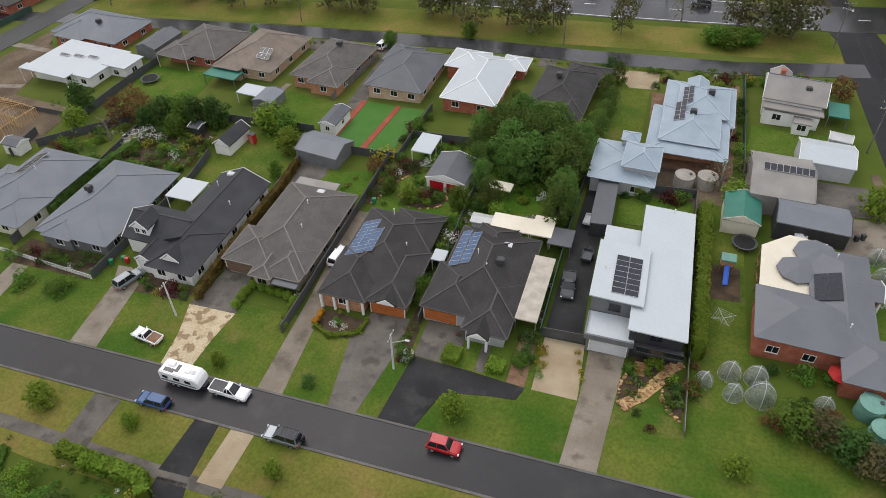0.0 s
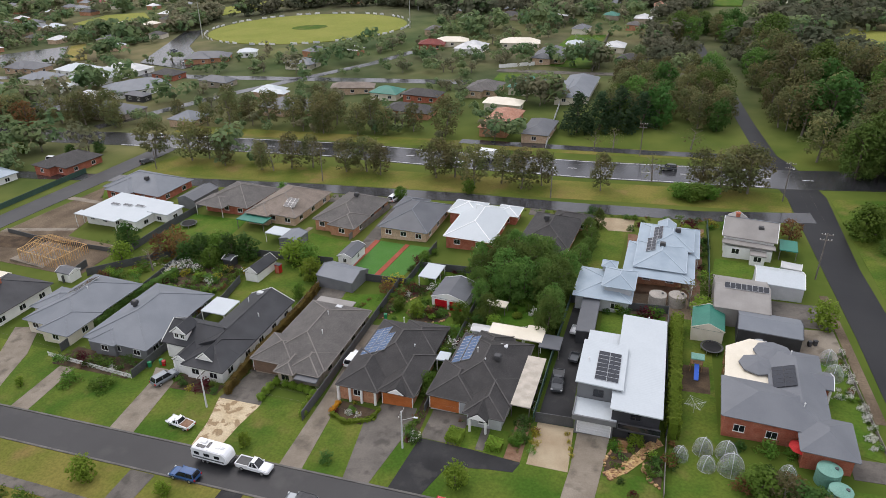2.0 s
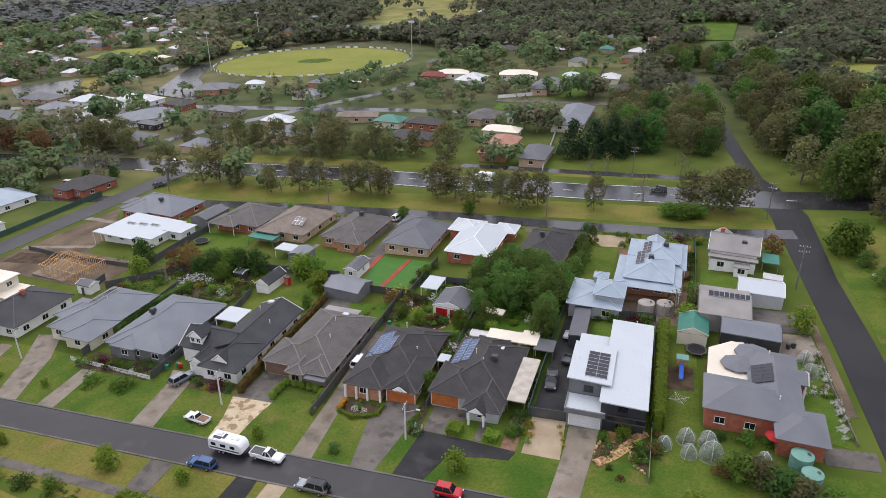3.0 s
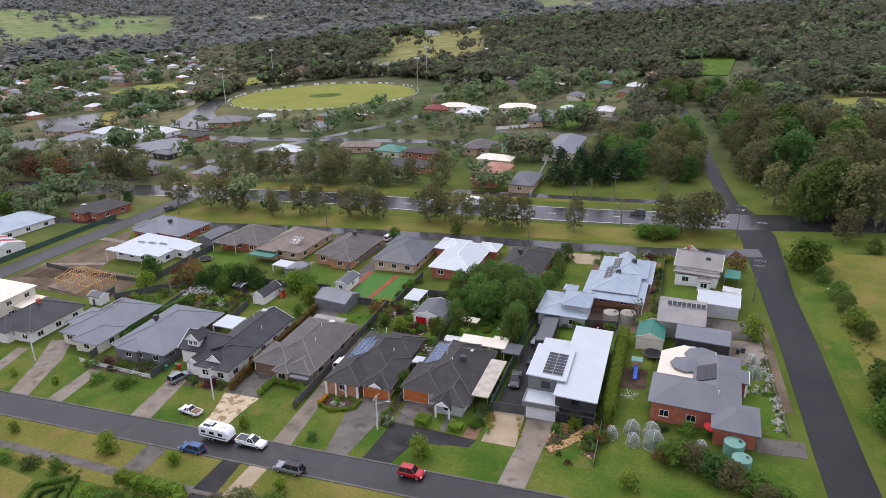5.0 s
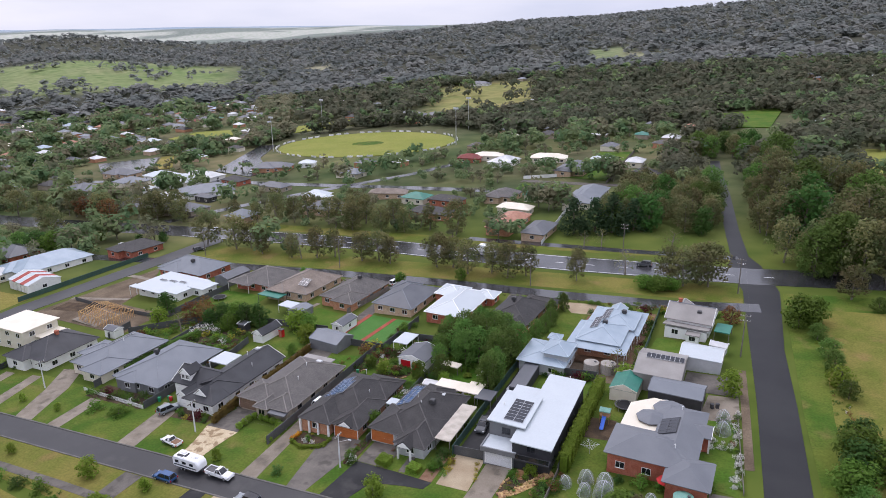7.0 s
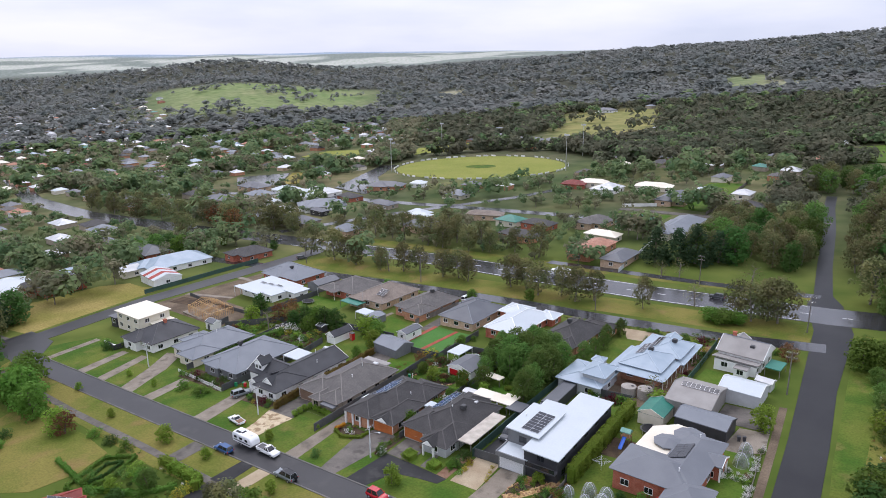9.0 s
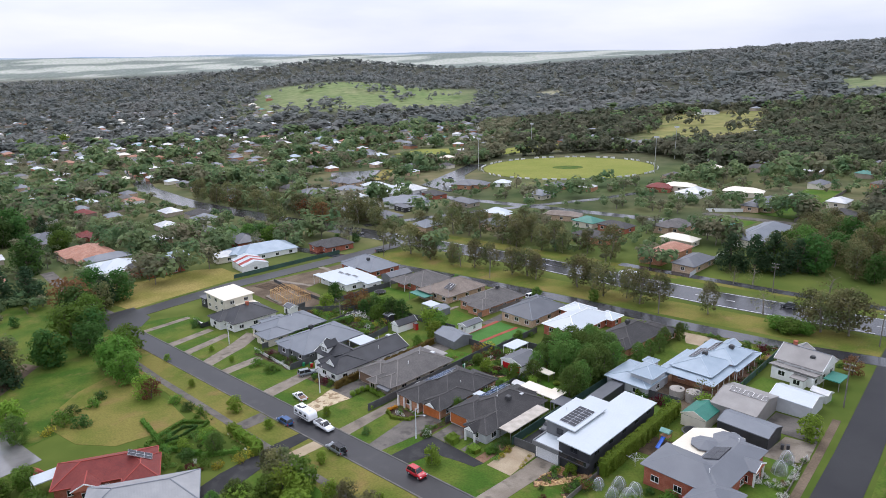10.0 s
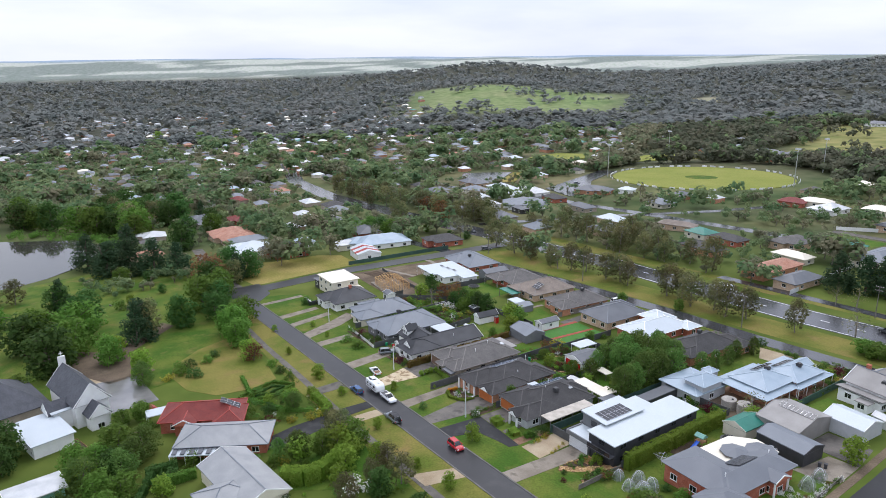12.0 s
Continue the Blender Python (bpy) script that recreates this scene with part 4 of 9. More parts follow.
# back lawns
patch("lawn", [(-72.5, 84), (-57, 84), (-57.2, 101), (-66, 103), (-73, 92)], "lawn", 0.05, "mown back lawn")
patch("lawn", [(-54, 87), (-40.5, 86), (-41, 93), (-46, 92), (-55, 92.5)], "lawn_bright", 0.05, "bright mown back lawn")
patch("lawn", [(-37.5, 82), (-22.5, 82), (-23, 104), (-38, 104)], "lawn_bright", 0.045, "green back garden lawn")
patch("lawn", [(-20.5, 80.5), (-8.5, 80), (-8.5, 98), (-20.5, 98)], "lawn_bright", 0.045, "green back garden lawn")
patch("lawn", [(1.5, 87.6), (12.5, 87.2), (12.6, 95), (1.5, 95)], "lawn_bright", 0.05, "small bright back lawn")
patch("lawn", [(13.5, 57), (20.3, 57), (20, 95), (14.5, 95)], "lawn", 0.05, "side lawn with netted fruit trees")
patch("lawn", [(14, 46), (43, 45), (42.6, 58), (14, 57)], "lawn", 0.052, "wide front lawn")
patch("lawn", [(33.8, 66), (41, 64), (39.4, 86), (34, 86)], "lawn_bright", 0.05, "side lawn with white flower border")
patch("tennis_lawn", [(-52.3, 99), (-46.6, 98.5), (-44.6, 115), (-51, 116)], "synthetic_green", 0.055, "synthetic green court turf", "court")
patch("tennis_lawn", [(-45.2, 98.4), (-40.3, 98), (-38.4, 114.5), (-43.4, 115)], "synthetic_green", 0.055, "synthetic green court turf", "court")
patch("court_path", [(-46.6, 98.5), (-45.3, 98.4), (-43.5, 115), (-44.6, 115.2)], "red_strip", 0.06, "red paved strip between court turfs", "footpath")
patch("court_path", [(-53.8, 99.2), (-52.4, 99.1), (-51.1, 116), (-52.4, 116.2)], "red_strip", 0.06, "red paved strip beside court turf", "footpath")
patch("lawn", [(-106, 103), (-88, 104), (-89.5, 121), (-107, 123)], "lawn_bright", 0.05, "bright back lawn with a trampoline")
patch("lawn", [(-71, 106), (-57, 104), (-57.5, 114), (-69, 117)], "lawn_bright", 0.05, "bright back lawn")
patch("lawn", [(-3.6, 108), (3, 107), (3.6, 133), (-2.4, 133)], "lawn", 0.05, "side lawn between hedges")
patch("lawn", [(20.3, 107), (28, 106), (37.5, 114), (37.5, 118), (22, 120)], "lawn_bright", 0.05, "back lawn of an old cottage")
patch("lawn", [(-141, 128), (-120, 143), (-145, 146), (-147, 140)], "lawn_bright", 0.05, "corner lawn")
patch("garden_path", [(-0.5, 130), (4.8, 130), (5, 137), (-4.5, 137)], "gravel", 0.06, "sandy gravel forecourt", "driveway")
patch("garden_path", [(4.5, 103), (18.5, 101.5), (20.2, 134), (18.6, 134), (17.9, 128), (4, 129)], "brick_paving", 0.045, "brick paving round a house", "footpath")
patch("yard", [(4.5, 94), (19, 93.5), (19.3, 103), (4.5, 104)], "dirt", 0.045, "bare earth yard with tanks", "yard")


patch("footpath", [(-73.2, 108), (-71.6, 108), (-70.2, 120), (-71.6, 120)], "concrete", 0.06, "pale concrete path between houses", "footpath")
patch("yard", [(-55, 112), (-51.5, 112), (-51, 135), (-55.2, 136)], "concrete_dark", 0.05, "grey concrete side yard", "yard")
for dx in (-108, -92, -74, -57, -36, -20):
    patch("driveway", [(dx, 136), (dx + 3.4, 136), (dx + 3.8, 141), (dx - 0.2, 141)], "concrete_dark", 0.055, "grey concrete crossover to a service road", "driveway")
patch("building_track", [(-152, 104), (-132, 108), (-132, 109.6), (-152, 106)], "concrete", 0.07, "pale concrete strip across a building site", "footpath")
patch("building_track", [(-151, 126), (-136, 124), (-135.6, 125.6), (-150, 128)], "concrete", 0.07, "pale concrete strip across a building site", "footpath")
patch("soil_heap_ground", [(-150, 96), (-137, 97), (-137, 102.5), (-150, 102)], "mulch", 0.075, "dark churned mud of a building site", "ground")


patch("yard", [(-54.9, 64), (-53.2, 64), (-52.7, 84), (-49.2, 90), (-49.6, 95.4), (-55.2, 96)], "concrete_dark", 0.06, "worn brown-grey yard behind a house", "yard")
patch("garden_bed", ring(-30.2, 87.3, 4.0, 2.6, 20), "mulch", 0.065, "island garden bed in a back lawn", "garden bed")
patch("garden_bed", [(-39.3, 84), (-38.3, 84.4), (-37.5, 86.4), (-36, 89), (-35.4, 91.7), (-33.2, 95), (-33, 98), (-39.2, 98)], "mulch", 0.065, "curved border bed along a fence", "garden bed")
patch("garden_bed", [(-17.5, 83.2), (-8.6, 82.8), (-8.2, 89), (-10.6, 87.2), (-13, 85.6), (-16.4, 85.4)], "mulch", 0.065, "planted border behind a house", "garden bed")
patch("garden_bed", [(-92.4, 84), (-77.6, 82.6), (-74.4, 96), (-78, 99), (-92.6, 99)], "mulch", 0.055, "overgrown vegetable garden soil", "garden bed")


# ---- houses of the street ----
T = "tile"
h = house("house", "grey metal hip-roofed house with cream walls", -97.5, 74.5, -3, [
    (-7, -9, 5.5, 9.5, 2.7, "hip", 23), (-1.5, -10.8, 5.8, -2, 2.7, "hip", 23), (-9.5, -5, -2, 3, 2.7, "hip", 20)], "roof_grey", "cream_paint", "ridge_grey")
h = house("house", "mid-grey metal hip-roofed house with white windows", -80.8, 73, -2, [
    (-7, -10.2, 6.8, 10, 2.8, "hip", 23), (-5.2, -10.8, 0.4, -4, 2.8, "hip", 22)], "roof_grey", "grey_cladding", "ridge_grey")
h = house("house", "black-roofed white cottage with dormer and gables", -63.5, 71, -2, [
    (-2.6, -6, 7.0, 12.6, 2.9, "gy", 24), (-8.6, -6.8, 2, 1.5, 2.9, "gx", 30), (-1.2, -11.2, 6.9, -1, 2.9, "hip", 25),
    (-3.8, -10.2, -1.0, -5, 2.7, "gy", 32)], "roof_black", "white_paint", "roof_black", gaps=3)
garage_door(h, -5.2, -6.38, 4.2, 2.2, "white_paint")
for dx, dy, dz_ in ((-5.2, -5.9, 3.5), (2.6, -9.6, 3.2)):
    dm = new("dormer")
    dm.parent = h
    dm.matrix_basis = pose(dx, dy, dz_)
    part("dormer_wall", box(-1.3, 0, 0, 1.3, 2.6, 1.5 if dx < 0 else 0.5), "white_paint", dm)
    up = 1.5 if dx < 0 else 0.5
    part("dormer_roof", roof_bm(-1.6, -0.3, 1.6, 3.6, up, "gy", 40)[0], "roof_black", dm)
    part("dormer_gable", prism([(-1.4, up - 0.1), (1.4, up - 0.1), (0, up + 1.1)], -0.34, -0.3), "white_paint", dm)
    bb = bmesh.new()
    add_beam(bb, (-1.65, -0.38, up - 0.05), (0, -0.38, up + 1.36), 0.08, 0.2)
    add_beam(bb, (1.65, -0.38, up - 0.05), (0, -0.38, up + 1.36), 0.08, 0.2)
    part("dormer_bargeboard", bb, "white_paint", dm)
window(h, -5.8, -5.9, 3.75, "s", 0.8, 1.0)
window(h, -4.6, -5.9, 3.75, "s", 0.8, 1.0)
for cx in (-3.5, -1.3):
    column(h, cx, -10.0, 2.5, 0.2)
pg = house("patio_cover", "white ribbed patio cover on posts", -69.5, 78.5, -2, [(-2.6, -2.6, 2.6, 2.8, 2.7, "flat", 0, "open")], "roof_white", "white_paint", None, category="patio cover")
h = house("house", "brown concrete-tiled hip-roofed house with garage", -46.7, 72.5, -1.5, [
    (-5.8, -8.5, 6.4, 11.0, 2.7, "hip", 24), (-7.2, -9, 1.0, -1, 2.7, "hip", 24), (0.0, -10.2, 6.2, -3, 2.7, "hip", 24), (-1.6, -11.0, 2.0, -5, 2.7, "hip", 26), (-5.3, 9, 2.2, 13.2, 2.5, "flat", 0, None, "roof_shed")],
    "tile_brown", "stone_render", "ridge_brown", trim="stone_render")
garage_door(h, -4.6, -8.55, 4.6, 2.2, "brown_door")
part("porch_roof", roof_bm(2.2, -11.3, 6.2, -9.7, 2.3, "north", 6)[0], "roof_slate", h)
h = house("house", "charcoal-tiled house with orange brick and garage", -30.4, 70.4, -1, [
    (-5.9, -6.5, 6.2, 9.4, 2.7, "hip", 25), (-6.3, -10.2, 0.8, 0, 2.7, "hip", 25), (0.6, -9.6, 6.6, 2, 2.7, "hip", 24), (-1.5, 2, 6.2, 10.6, 2.7, "hip", 24)],
    "tile_charcoal", "brick_orange", "ridge_charcoal")
garage_door(h, 3.7, -9.2, 4.9, 2.2, "orange_door")
for cx in (-6.0, -4.0, -2.0, 0.3):
    column(h, cx, -10.0, 2.6, 0.16)
part("portico_gable", prism([(2.4, 2.8), (5.0, 2.8), (3.7, 3.7)], -9.9, -9.7), "white_paint", h)
part("portico_roof", roof_bm(2.1, -9.75, 5.3, -6.4, 2.85, "gy", 33)[0], "tile_charcoal", h)
h = house("house", "charcoal-tiled house with orange garage and portico", -15.3, 69, -2, [
    (-5.6, -7, 6.4, 9.6, 2.7, "hip", 25), (-6.5, -8.2, 1.2, 1, 2.7, "hip", 24), (0.0, -10.4, 6.2, 0, 2.7, "hip", 25), (-3.2, 4, 3, 11, 2.7, "hip", 24)],
    "tile_charcoal", "light_cladding", "ridge_charcoal")
garage_door(h, -3.7, -7.75, 4.6, 2.2, "orange_door")
part("portico_roof", roof_bm(1.0, -11.4, 4.0, -6, 2.75, "gy", 38)[0], "tile_charcoal", h)
part("portico_gable", prism([(1.2, 2.7), (3.8, 2.7), (2.5, 3.7)], -11.5, -11.4), "white_paint", h)
for cx in (1.3, 3.7):
    column(h, cx, -11.1, 2.6, 0.16)
house("patio_cover", "weathered cream corrugated carport along a house", -7.6, 69, -1.5, [(-1.5, -6.8, 1.5, 6, 2.4, "flat", 0, "open")], "roof_rusty", "old_timber", None, trim="old_timber", category="carport")
house("patio_cover", "cream ribbed patio roof behind a house", -11.8, 81, -1, [(-5.0, -1.7, 1.2, 1.9, 2.6, "flat", 0, "open"), (1.2, -1.7, 4.4, 3.0, 2.6, "flat", 0, "open")], "roof_cream", "old_timber", None, category="patio cover")
house("patio_cover", "blue-grey metal lean-to roof", -5.8, 80, -1, [(-2, -2, 1.6, 2, 2.2, "flat", 0, "open")], "roof_slate", "old_timber", None, trim="old_timber", category="lean-to")
house("garden_shed", "small pale curved metal garden shed", -18.6, 82, 0, [(-1.6, -1.2, 1.6, 1.2, 2.0, "gx", 15)], "roof_galv", "roof_galv", None, gaps=0, inset=0.1, category="shed")
house("patio_cover", "small white awning beside a house", -22.6, 72.2, -1, [(-1, -1.2, 1, 1.2, 2.3, "flat", 0, "open")], "roof_white", "white_paint", None, category="awning")

h = house("house", "modern two-storey house with white flat roofs", 6, 72, -0.5, [
    (-0.9, -11, 6.3, 14.4, 5.0, "west", 1.5, "charcoal"), (-6.3, -7.2, 0.6, 4.0, 5.7, "west", 2, "grey_cladding"), (-5.9, 3.6, -0.5, 8.9, 4.6, "flat", 0, "grey_cladding"),
    (-5.9, -11.4, 0.2, -7.0, 3.0, "flat", 0, "grey_cladding")], "roof_white", "grey_cladding", None, trim="charcoal", inset=0.35)
garage_door(h, -2.8, -11.1, 4.6, 2.3, "pale_grey")
part("parapet", box(-5.95, -11.5, 2.4, 0.25, -11.25, 3.25), "grey_cladding", h)
part("parapet", box(-6.0, -11.25, 2.4, -5.75, -7.2, 3.25), "grey_cladding", h)
part("balcony", box(0.4, -12.2, 2.6, 6.2, -10.7, 2.85), "charcoal", h)
part("balcony_rail", beam((0.45, -12.15, 3.8), (6.15, -12.15, 3.8), 0.06, 0.06), "charcoal", h)
part("balustrade", box(0.45, -12.17, 2.95, 6.15, -12.14, 3.7), "glass_dark", h)
for i in range(8):
    part("step", box(0.8, -14.6 + i * 0.33, -1.3, 2.2, -14.27 + i * 0.33, -0.4 + i * 0.17), "timber", h, "orange-brown timber steps")
house("garden_shed", "long dark grey metal shed in a side yard", -0.8, 89.6, 0, [(-1.6, -5.9, 1.6, 5.9, 2.5, "east", 3)], "roof_slate", "charcoal", None, gaps=0, inset=0.06, category="shed")

h = house("house", "large red brick house with grey metal hip roof", 27, 72, -3, [
    (-6.6, -7.8, 7.0, 1.6, 3.6, "hip", 22), (0.0, -7.0, 7.5, 11.6, 3.6, "hip", 22), (3.2, -11.5, 10.2, -3.6, 3.4, "hip", 22), (4.6, 3.2, 8.8, 7.6, 3.5, "gx", 22)],
    "roof_mid", "brick_red", None, gaps=3.4)
for cx, cy in ((8.5, 3.5), (8.5, 7.3), (9.9, -3.9)):
    column(h, cx, cy, 3.4, 0.14)
for lx, ly, rr0 in ((-1.5, 6.2, 2.7), (1.0, 10.4, 3.0)):
    part("bay_wall", cyl(lx, ly, -1.2, 3.45, rr0 - 0.45, seg=8), "brick_red", h)
    part("bay_roof", cyl(lx, ly, 3.6, 4.3, rr0, 0.08, seg=8), "roof_mid", h, "grey metal roof of an octagonal bay")
    part("bay_fascia", cyl(lx, ly, 3.4, 3.598, rr0, seg=8), "roof_mid", h)
pc = thing("patio_cover", "cream ribbed patio roof with cut corners", "patio cover", at(23.5, 79.5, -3))
pr = bmesh.new()
pts = [(-2.3, -6.0), (5.6, -6.0), (5.6, 0.0), (6.6, 2.0), (6.6, 6.2), (1.6, 6.6), (-2.1, 3.2)]
lo, hi = [pr.verts.new((a, b, 3.2)) for a, b in pts], [pr.verts.new((a, b, 3.32)) for a, b in pts]
pr.faces.new(hi), pr.faces.new(lo[::-1])
for i in range(len(pts)):
    pr.faces.new((lo[i], lo[(i + 1) % len(pts)], hi[(i + 1) % len(pts)], hi[i]))
roof_uv(pr)
part("roof", pr, "roof_cream", pc)
for a, b in ((-2.2, -5.8), (-2.2, -2.8), (-2.1, 0.2), (-2.0, 3.0), (1.5, 6.4)):
    part("post", box(a - 0.08, b - 0.08, -1.0, a + 0.08, b + 0.08, 3.2), "timber", pc)
part("rail", beam((-2.2, -5.8, 1.0), (-2.0, 3.0, 1.0), 0.07, 0.12), "timber", pc)
house("shed", "cream garden shed with green metal roof", 19.4, 91.7, -3, [(-2.7, -3.4, 2.7, 3.4, 2.6, "gy", 22)], "roof_green", "cream_paint", None, trim="cream_paint", gaps=0, inset=0.15)
house("shed", "large fawn metal shed with panels on its roof", 25, 99.8, -2, [(-4.6, -5.8, 4.6, 6.2, 3.5, "gx", 14)], "roof_shed", "roof_shed", None, trim="roof_shed", gaps=0, inset=0.1)
house("shed", "long dark grey metal garage shed", 29, 91.4, -4, [(-5, -3.2, 5, 3.2, 3.0, "gx", 16)], "roof_grey", "charcoal", None, trim="charcoal", gaps=0, inset=0.1)
house("shed", "long white metal shed with curved roof", 32.4, 108.6, -4, [(-4.2, -3.6, 4.2, 3.6, 3.0, "gx", 18)], "roof_white", "light_cladding", None, gaps=0, inset=0.1)
house("garden_shed", "small rounded grey metal shed", 35.5, 115.3, -10, [(-1.8, -1.4, 1.8, 1.4, 2.1, "gx", 25)], "roof_galv", "roof_galv", None, gaps=0, inset=0.06, category="shed")

# ---- the row behind ----
h = house("house", "sky-blue metal roofed homestead with wide verandahs", 11, 115.5, -2, [
    (-4.8, -9.5, 5.0, 2.0, 3.8, "hip", 20), (-6.6, -12, 6.6, 3.0, 3.0, "hip", 9, "open"), (-2.6, 0, 6.2, 11.2, 3.8, "hip", 20), (-5.0, -1, 7.4, 13, 3.0, "hip", 9, "open"), (-1.5, 9, 2.5, 13.2, 3.6, "gy", 28)],
    "roof_blue", "brick_orange", "ridge_blue", gaps=3)
h = house("house", "sky-blue metal roofed cottage with grey walls", 1.3, 100, -2, [
    (-0.5, -3.6, 5.4, 3.8, 4.6, "hip", 24), (-5.4, -5.6, 5.2, 5.8, 2.9, "hip", 12), (-1.5, 4.4, 1.4, 7.2, 4.4, "hip", 24)], "roof_blue", "light_cladding", "ridge_blue", gaps=4)
h = house("house", "old white weatherboard cottage with pale slate-grey roof", 28.5, 126.5, -6, [
    (-5.2, -3.4, 5.4, 6.0, 3.5, "gx", 28), (-5.0, -6.4, 5.2, -2.6, 2.6, "south", 10), (-4.6, 4, -0.6, 8, 3.5, "gy", 30), (0.5, -8.4, 3.6, -5.6, 2.4, "flat", 0)], "roof_shed", "white_paint", "ridge_grey", gaps=3)
house("patio_cover", "small green carport beside a cottage", 36, 124, -6, [(-1.7, -2.6, 1.7, 2.6, 2.3, "flat", 0, "open")], "roof_green", "old_timber", None, trim="old_timber", category="carport")
h = house("house", "charcoal-tiled brick house among trees", -12.8, 123, -5, [(-5.2, -8.5, 5.8, 8, 2.7, "hip", 25), (0, -10.5, 5.6, -3, 2.7, "hip", 25), (-1, 6, 8, 11, 2.7, "hip", 22)], "tile_charcoal", "brick_orange", "ridge_charcoal")
h = house("house", "red brick house with bright white metal roof", -29.3, 124.5, -3, [(-5.6, -10, 5.6, 9.5, 2.8, "hip", 20), (-9, 2.5, -1, 10.6, 2.8, "hip", 20), (2, 5, 7.6, 11, 2.8, "hip", 20)], "roof_white", "brick_red", "ridge_white")
h = house("house", "slate-blue metal roofed house with covered patio", -45.3, 125.6, -3, [(-6.2, -8.8, 6.0, 8.4, 2.8, "hip", 23), (-7, 2, 0, 9.6, 2.8, "hip", 22)], "roof_slate", "brick_cream", "ridge_grey")
h = house("house", "dark tiled orange brick house", -62.7, 127, -6, [(-6.0, -9, 6.0, 9, 2.7, "hip", 24), (-1, -10.5, 6.2, -2, 2.7, "hip", 24)], "tile_brown", "brick_orange", "ridge_brown")
h = house("house", "tan-tiled cream brick house", -81, 129.3, -5, [(-6.8, -9, 7, 9, 2.7, "hip", 24), (-6.8, -10.6, 0, -3, 2.7, "hip", 22)], "tile_tan", "brick_cream", "ridge_brown")
house("patio_cover", "dark green patio roof on posts", -85.5, 117.8, -5, [(-3.6, -1.8, 4.2, 2, 2.5, "flat", 0, "open")], "roof_green", "old_timber", None, trim="old_timber", category="patio cover")
h = house("house", "grey-brown tiled red brick house", -96.6, 131, -6, [(-7, -7, 7, 7.5, 2.7, "hip", 22), (-7.5, -9.5, 1, -2, 2.7, "hip", 18, "open")], "tile_brown", "brick_red", "ridge_brown")
house("shed", "grey-blue metal garage behind houses", -109.8, 130.5, -6, [(-2.9, -5, 2.9, 5, 2.7, "gy", 18)], "roof_slate", "grey_cladding", None, trim="grey_cladding", gaps=0, inset=0.1)
h = house("house", "blue-grey metal roofed red brick house", -128, 134.6, -6, [(-11, -7, 9, 7, 2.8, "hip", 24), (-9, -8.5, 0, 2, 2.8, "hip", 24)], "roof_grey", "brick_red", "ridge_grey")
h = house("house", "white flat-roofed modern house with porch", -121.6, 117.2, -6, [(-10, -6, 8, 7.5, 3.0, "flat", 0), (6, 0, 12.5, 6.5, 3.14, "flat", 0), (-10.6, -8, 3, -5.5, 3.1, "flat", 0, "open")], "roof_white", "white_paint", None)
for lx in (-5, -1.5, 2):
    o = thing("roof_vent", "grey louvred vent strip on a white flat roof", "vent", at(-121.6, 117.2, -6) @ pose(lx, 1.5 + lx * 0.2, 3.0))
    part("casing", box(-1.3, -0.5, 0.0, 1.3, 0.5, 0.25), "pale_grey", o)
    for q in range(6):
        part("louvre", box(-1.25 + q * 0.42, -0.45, 0.25, -1.0 + q * 0.42, 0.45, 0.32), "grey_cladding", o)
h = house("house", "white two-storey modern house with balcony", -136.7, 77.5, -2, [(-5.5, -5.5, 8, 5.5, 5.6, "flat", 0), (4, -2, 12, 5, 3.2, "flat", 0), (-9.5, -5.5, -5.3, 3, 3.0, "flat", 0, "charcoal", "roof_slate")], "roof_cream", "cream_paint", None)
h = house("house", "black-tiled white house with brick chimney", -118, 71.8, -3, [(-6.2, -7, 6.4, 8.5, 3.0, "hip", 26), (-6.5, -8.8, 1, -1, 3.0, "hip", 26)], "roof_black", "white_paint", "charcoal")
house("garden_shed", "small white shed with dark roof", -113, 86, -4, [(-2, -1.6, 2, 1.6, 2.3, "gx", 20)], "roof_slate", "white_paint", None, gaps=0, inset=0.15, category="shed")

# ---- sheds in the back yards ----
h = house("garden_shed", "white cottage-like garden shed with black roof", -70.8, 96, -6, [(-1.8, -3.6, 1.8, 3.6, 2.3, "gy", 34)], "roof_black", "white_paint", None, inset=0.2, gaps=2, category="shed", win=(0.8, 1.0))
house("shed", "grey metal shed with curved roof", -51.6, 96, -8, [(-4.3, -3.3, 4.3, 3.3, 2.5, "gx", 20)], "roof_grey", "grey_cladding", None, trim="grey_cladding", gaps=0, inset=0.1)
house("garden_shed", "white and blue-grey garden cottage", -53.9, 106, -4, [(-1.8, -3.4, 1.8, 3.4, 2.4, "gy", 20)], "roof_slate", "white_paint", None, inset=0.2, gaps=2.4, category="shed", win=(0.9, 1.0))
h = house("shed", "red metal garage with grey roof", -26.7, 93.4, -4, [(-3.5, -3.8, 3.5, 3.8, 2.5, "gy", 16)], "roof_slate", "white_paint", None, trim="white_paint", gaps=0, inset=0.15)
for dx in (-1.5, 1.5):
    garage_door(h, dx, -3.68, 2.5, 2.0, "car_red")
house("patio_cover", "small white flat carport", -33.5, 100.3, -3, [(-1.9, -3, 1.9, 3, 2.3, "flat", 0, "open")], "roof_white", "white_paint", None, category="carport")
house("patio_cover", "small cream garden shelter roof", -17.8, 91, -6, [(-2, -1.1, 2, 1.1, 2.0, "flat", 0, "open")], "roof_cream", "old_timber", None, trim="old_timber", category="shelter")
house("patio_cover", "white ribbed patio roof", -75, 112.5, -5, [(-3, -2, 3, 2, 2.3, "flat", 0, "open")], "roof_white", "white_paint", None, category="patio cover")
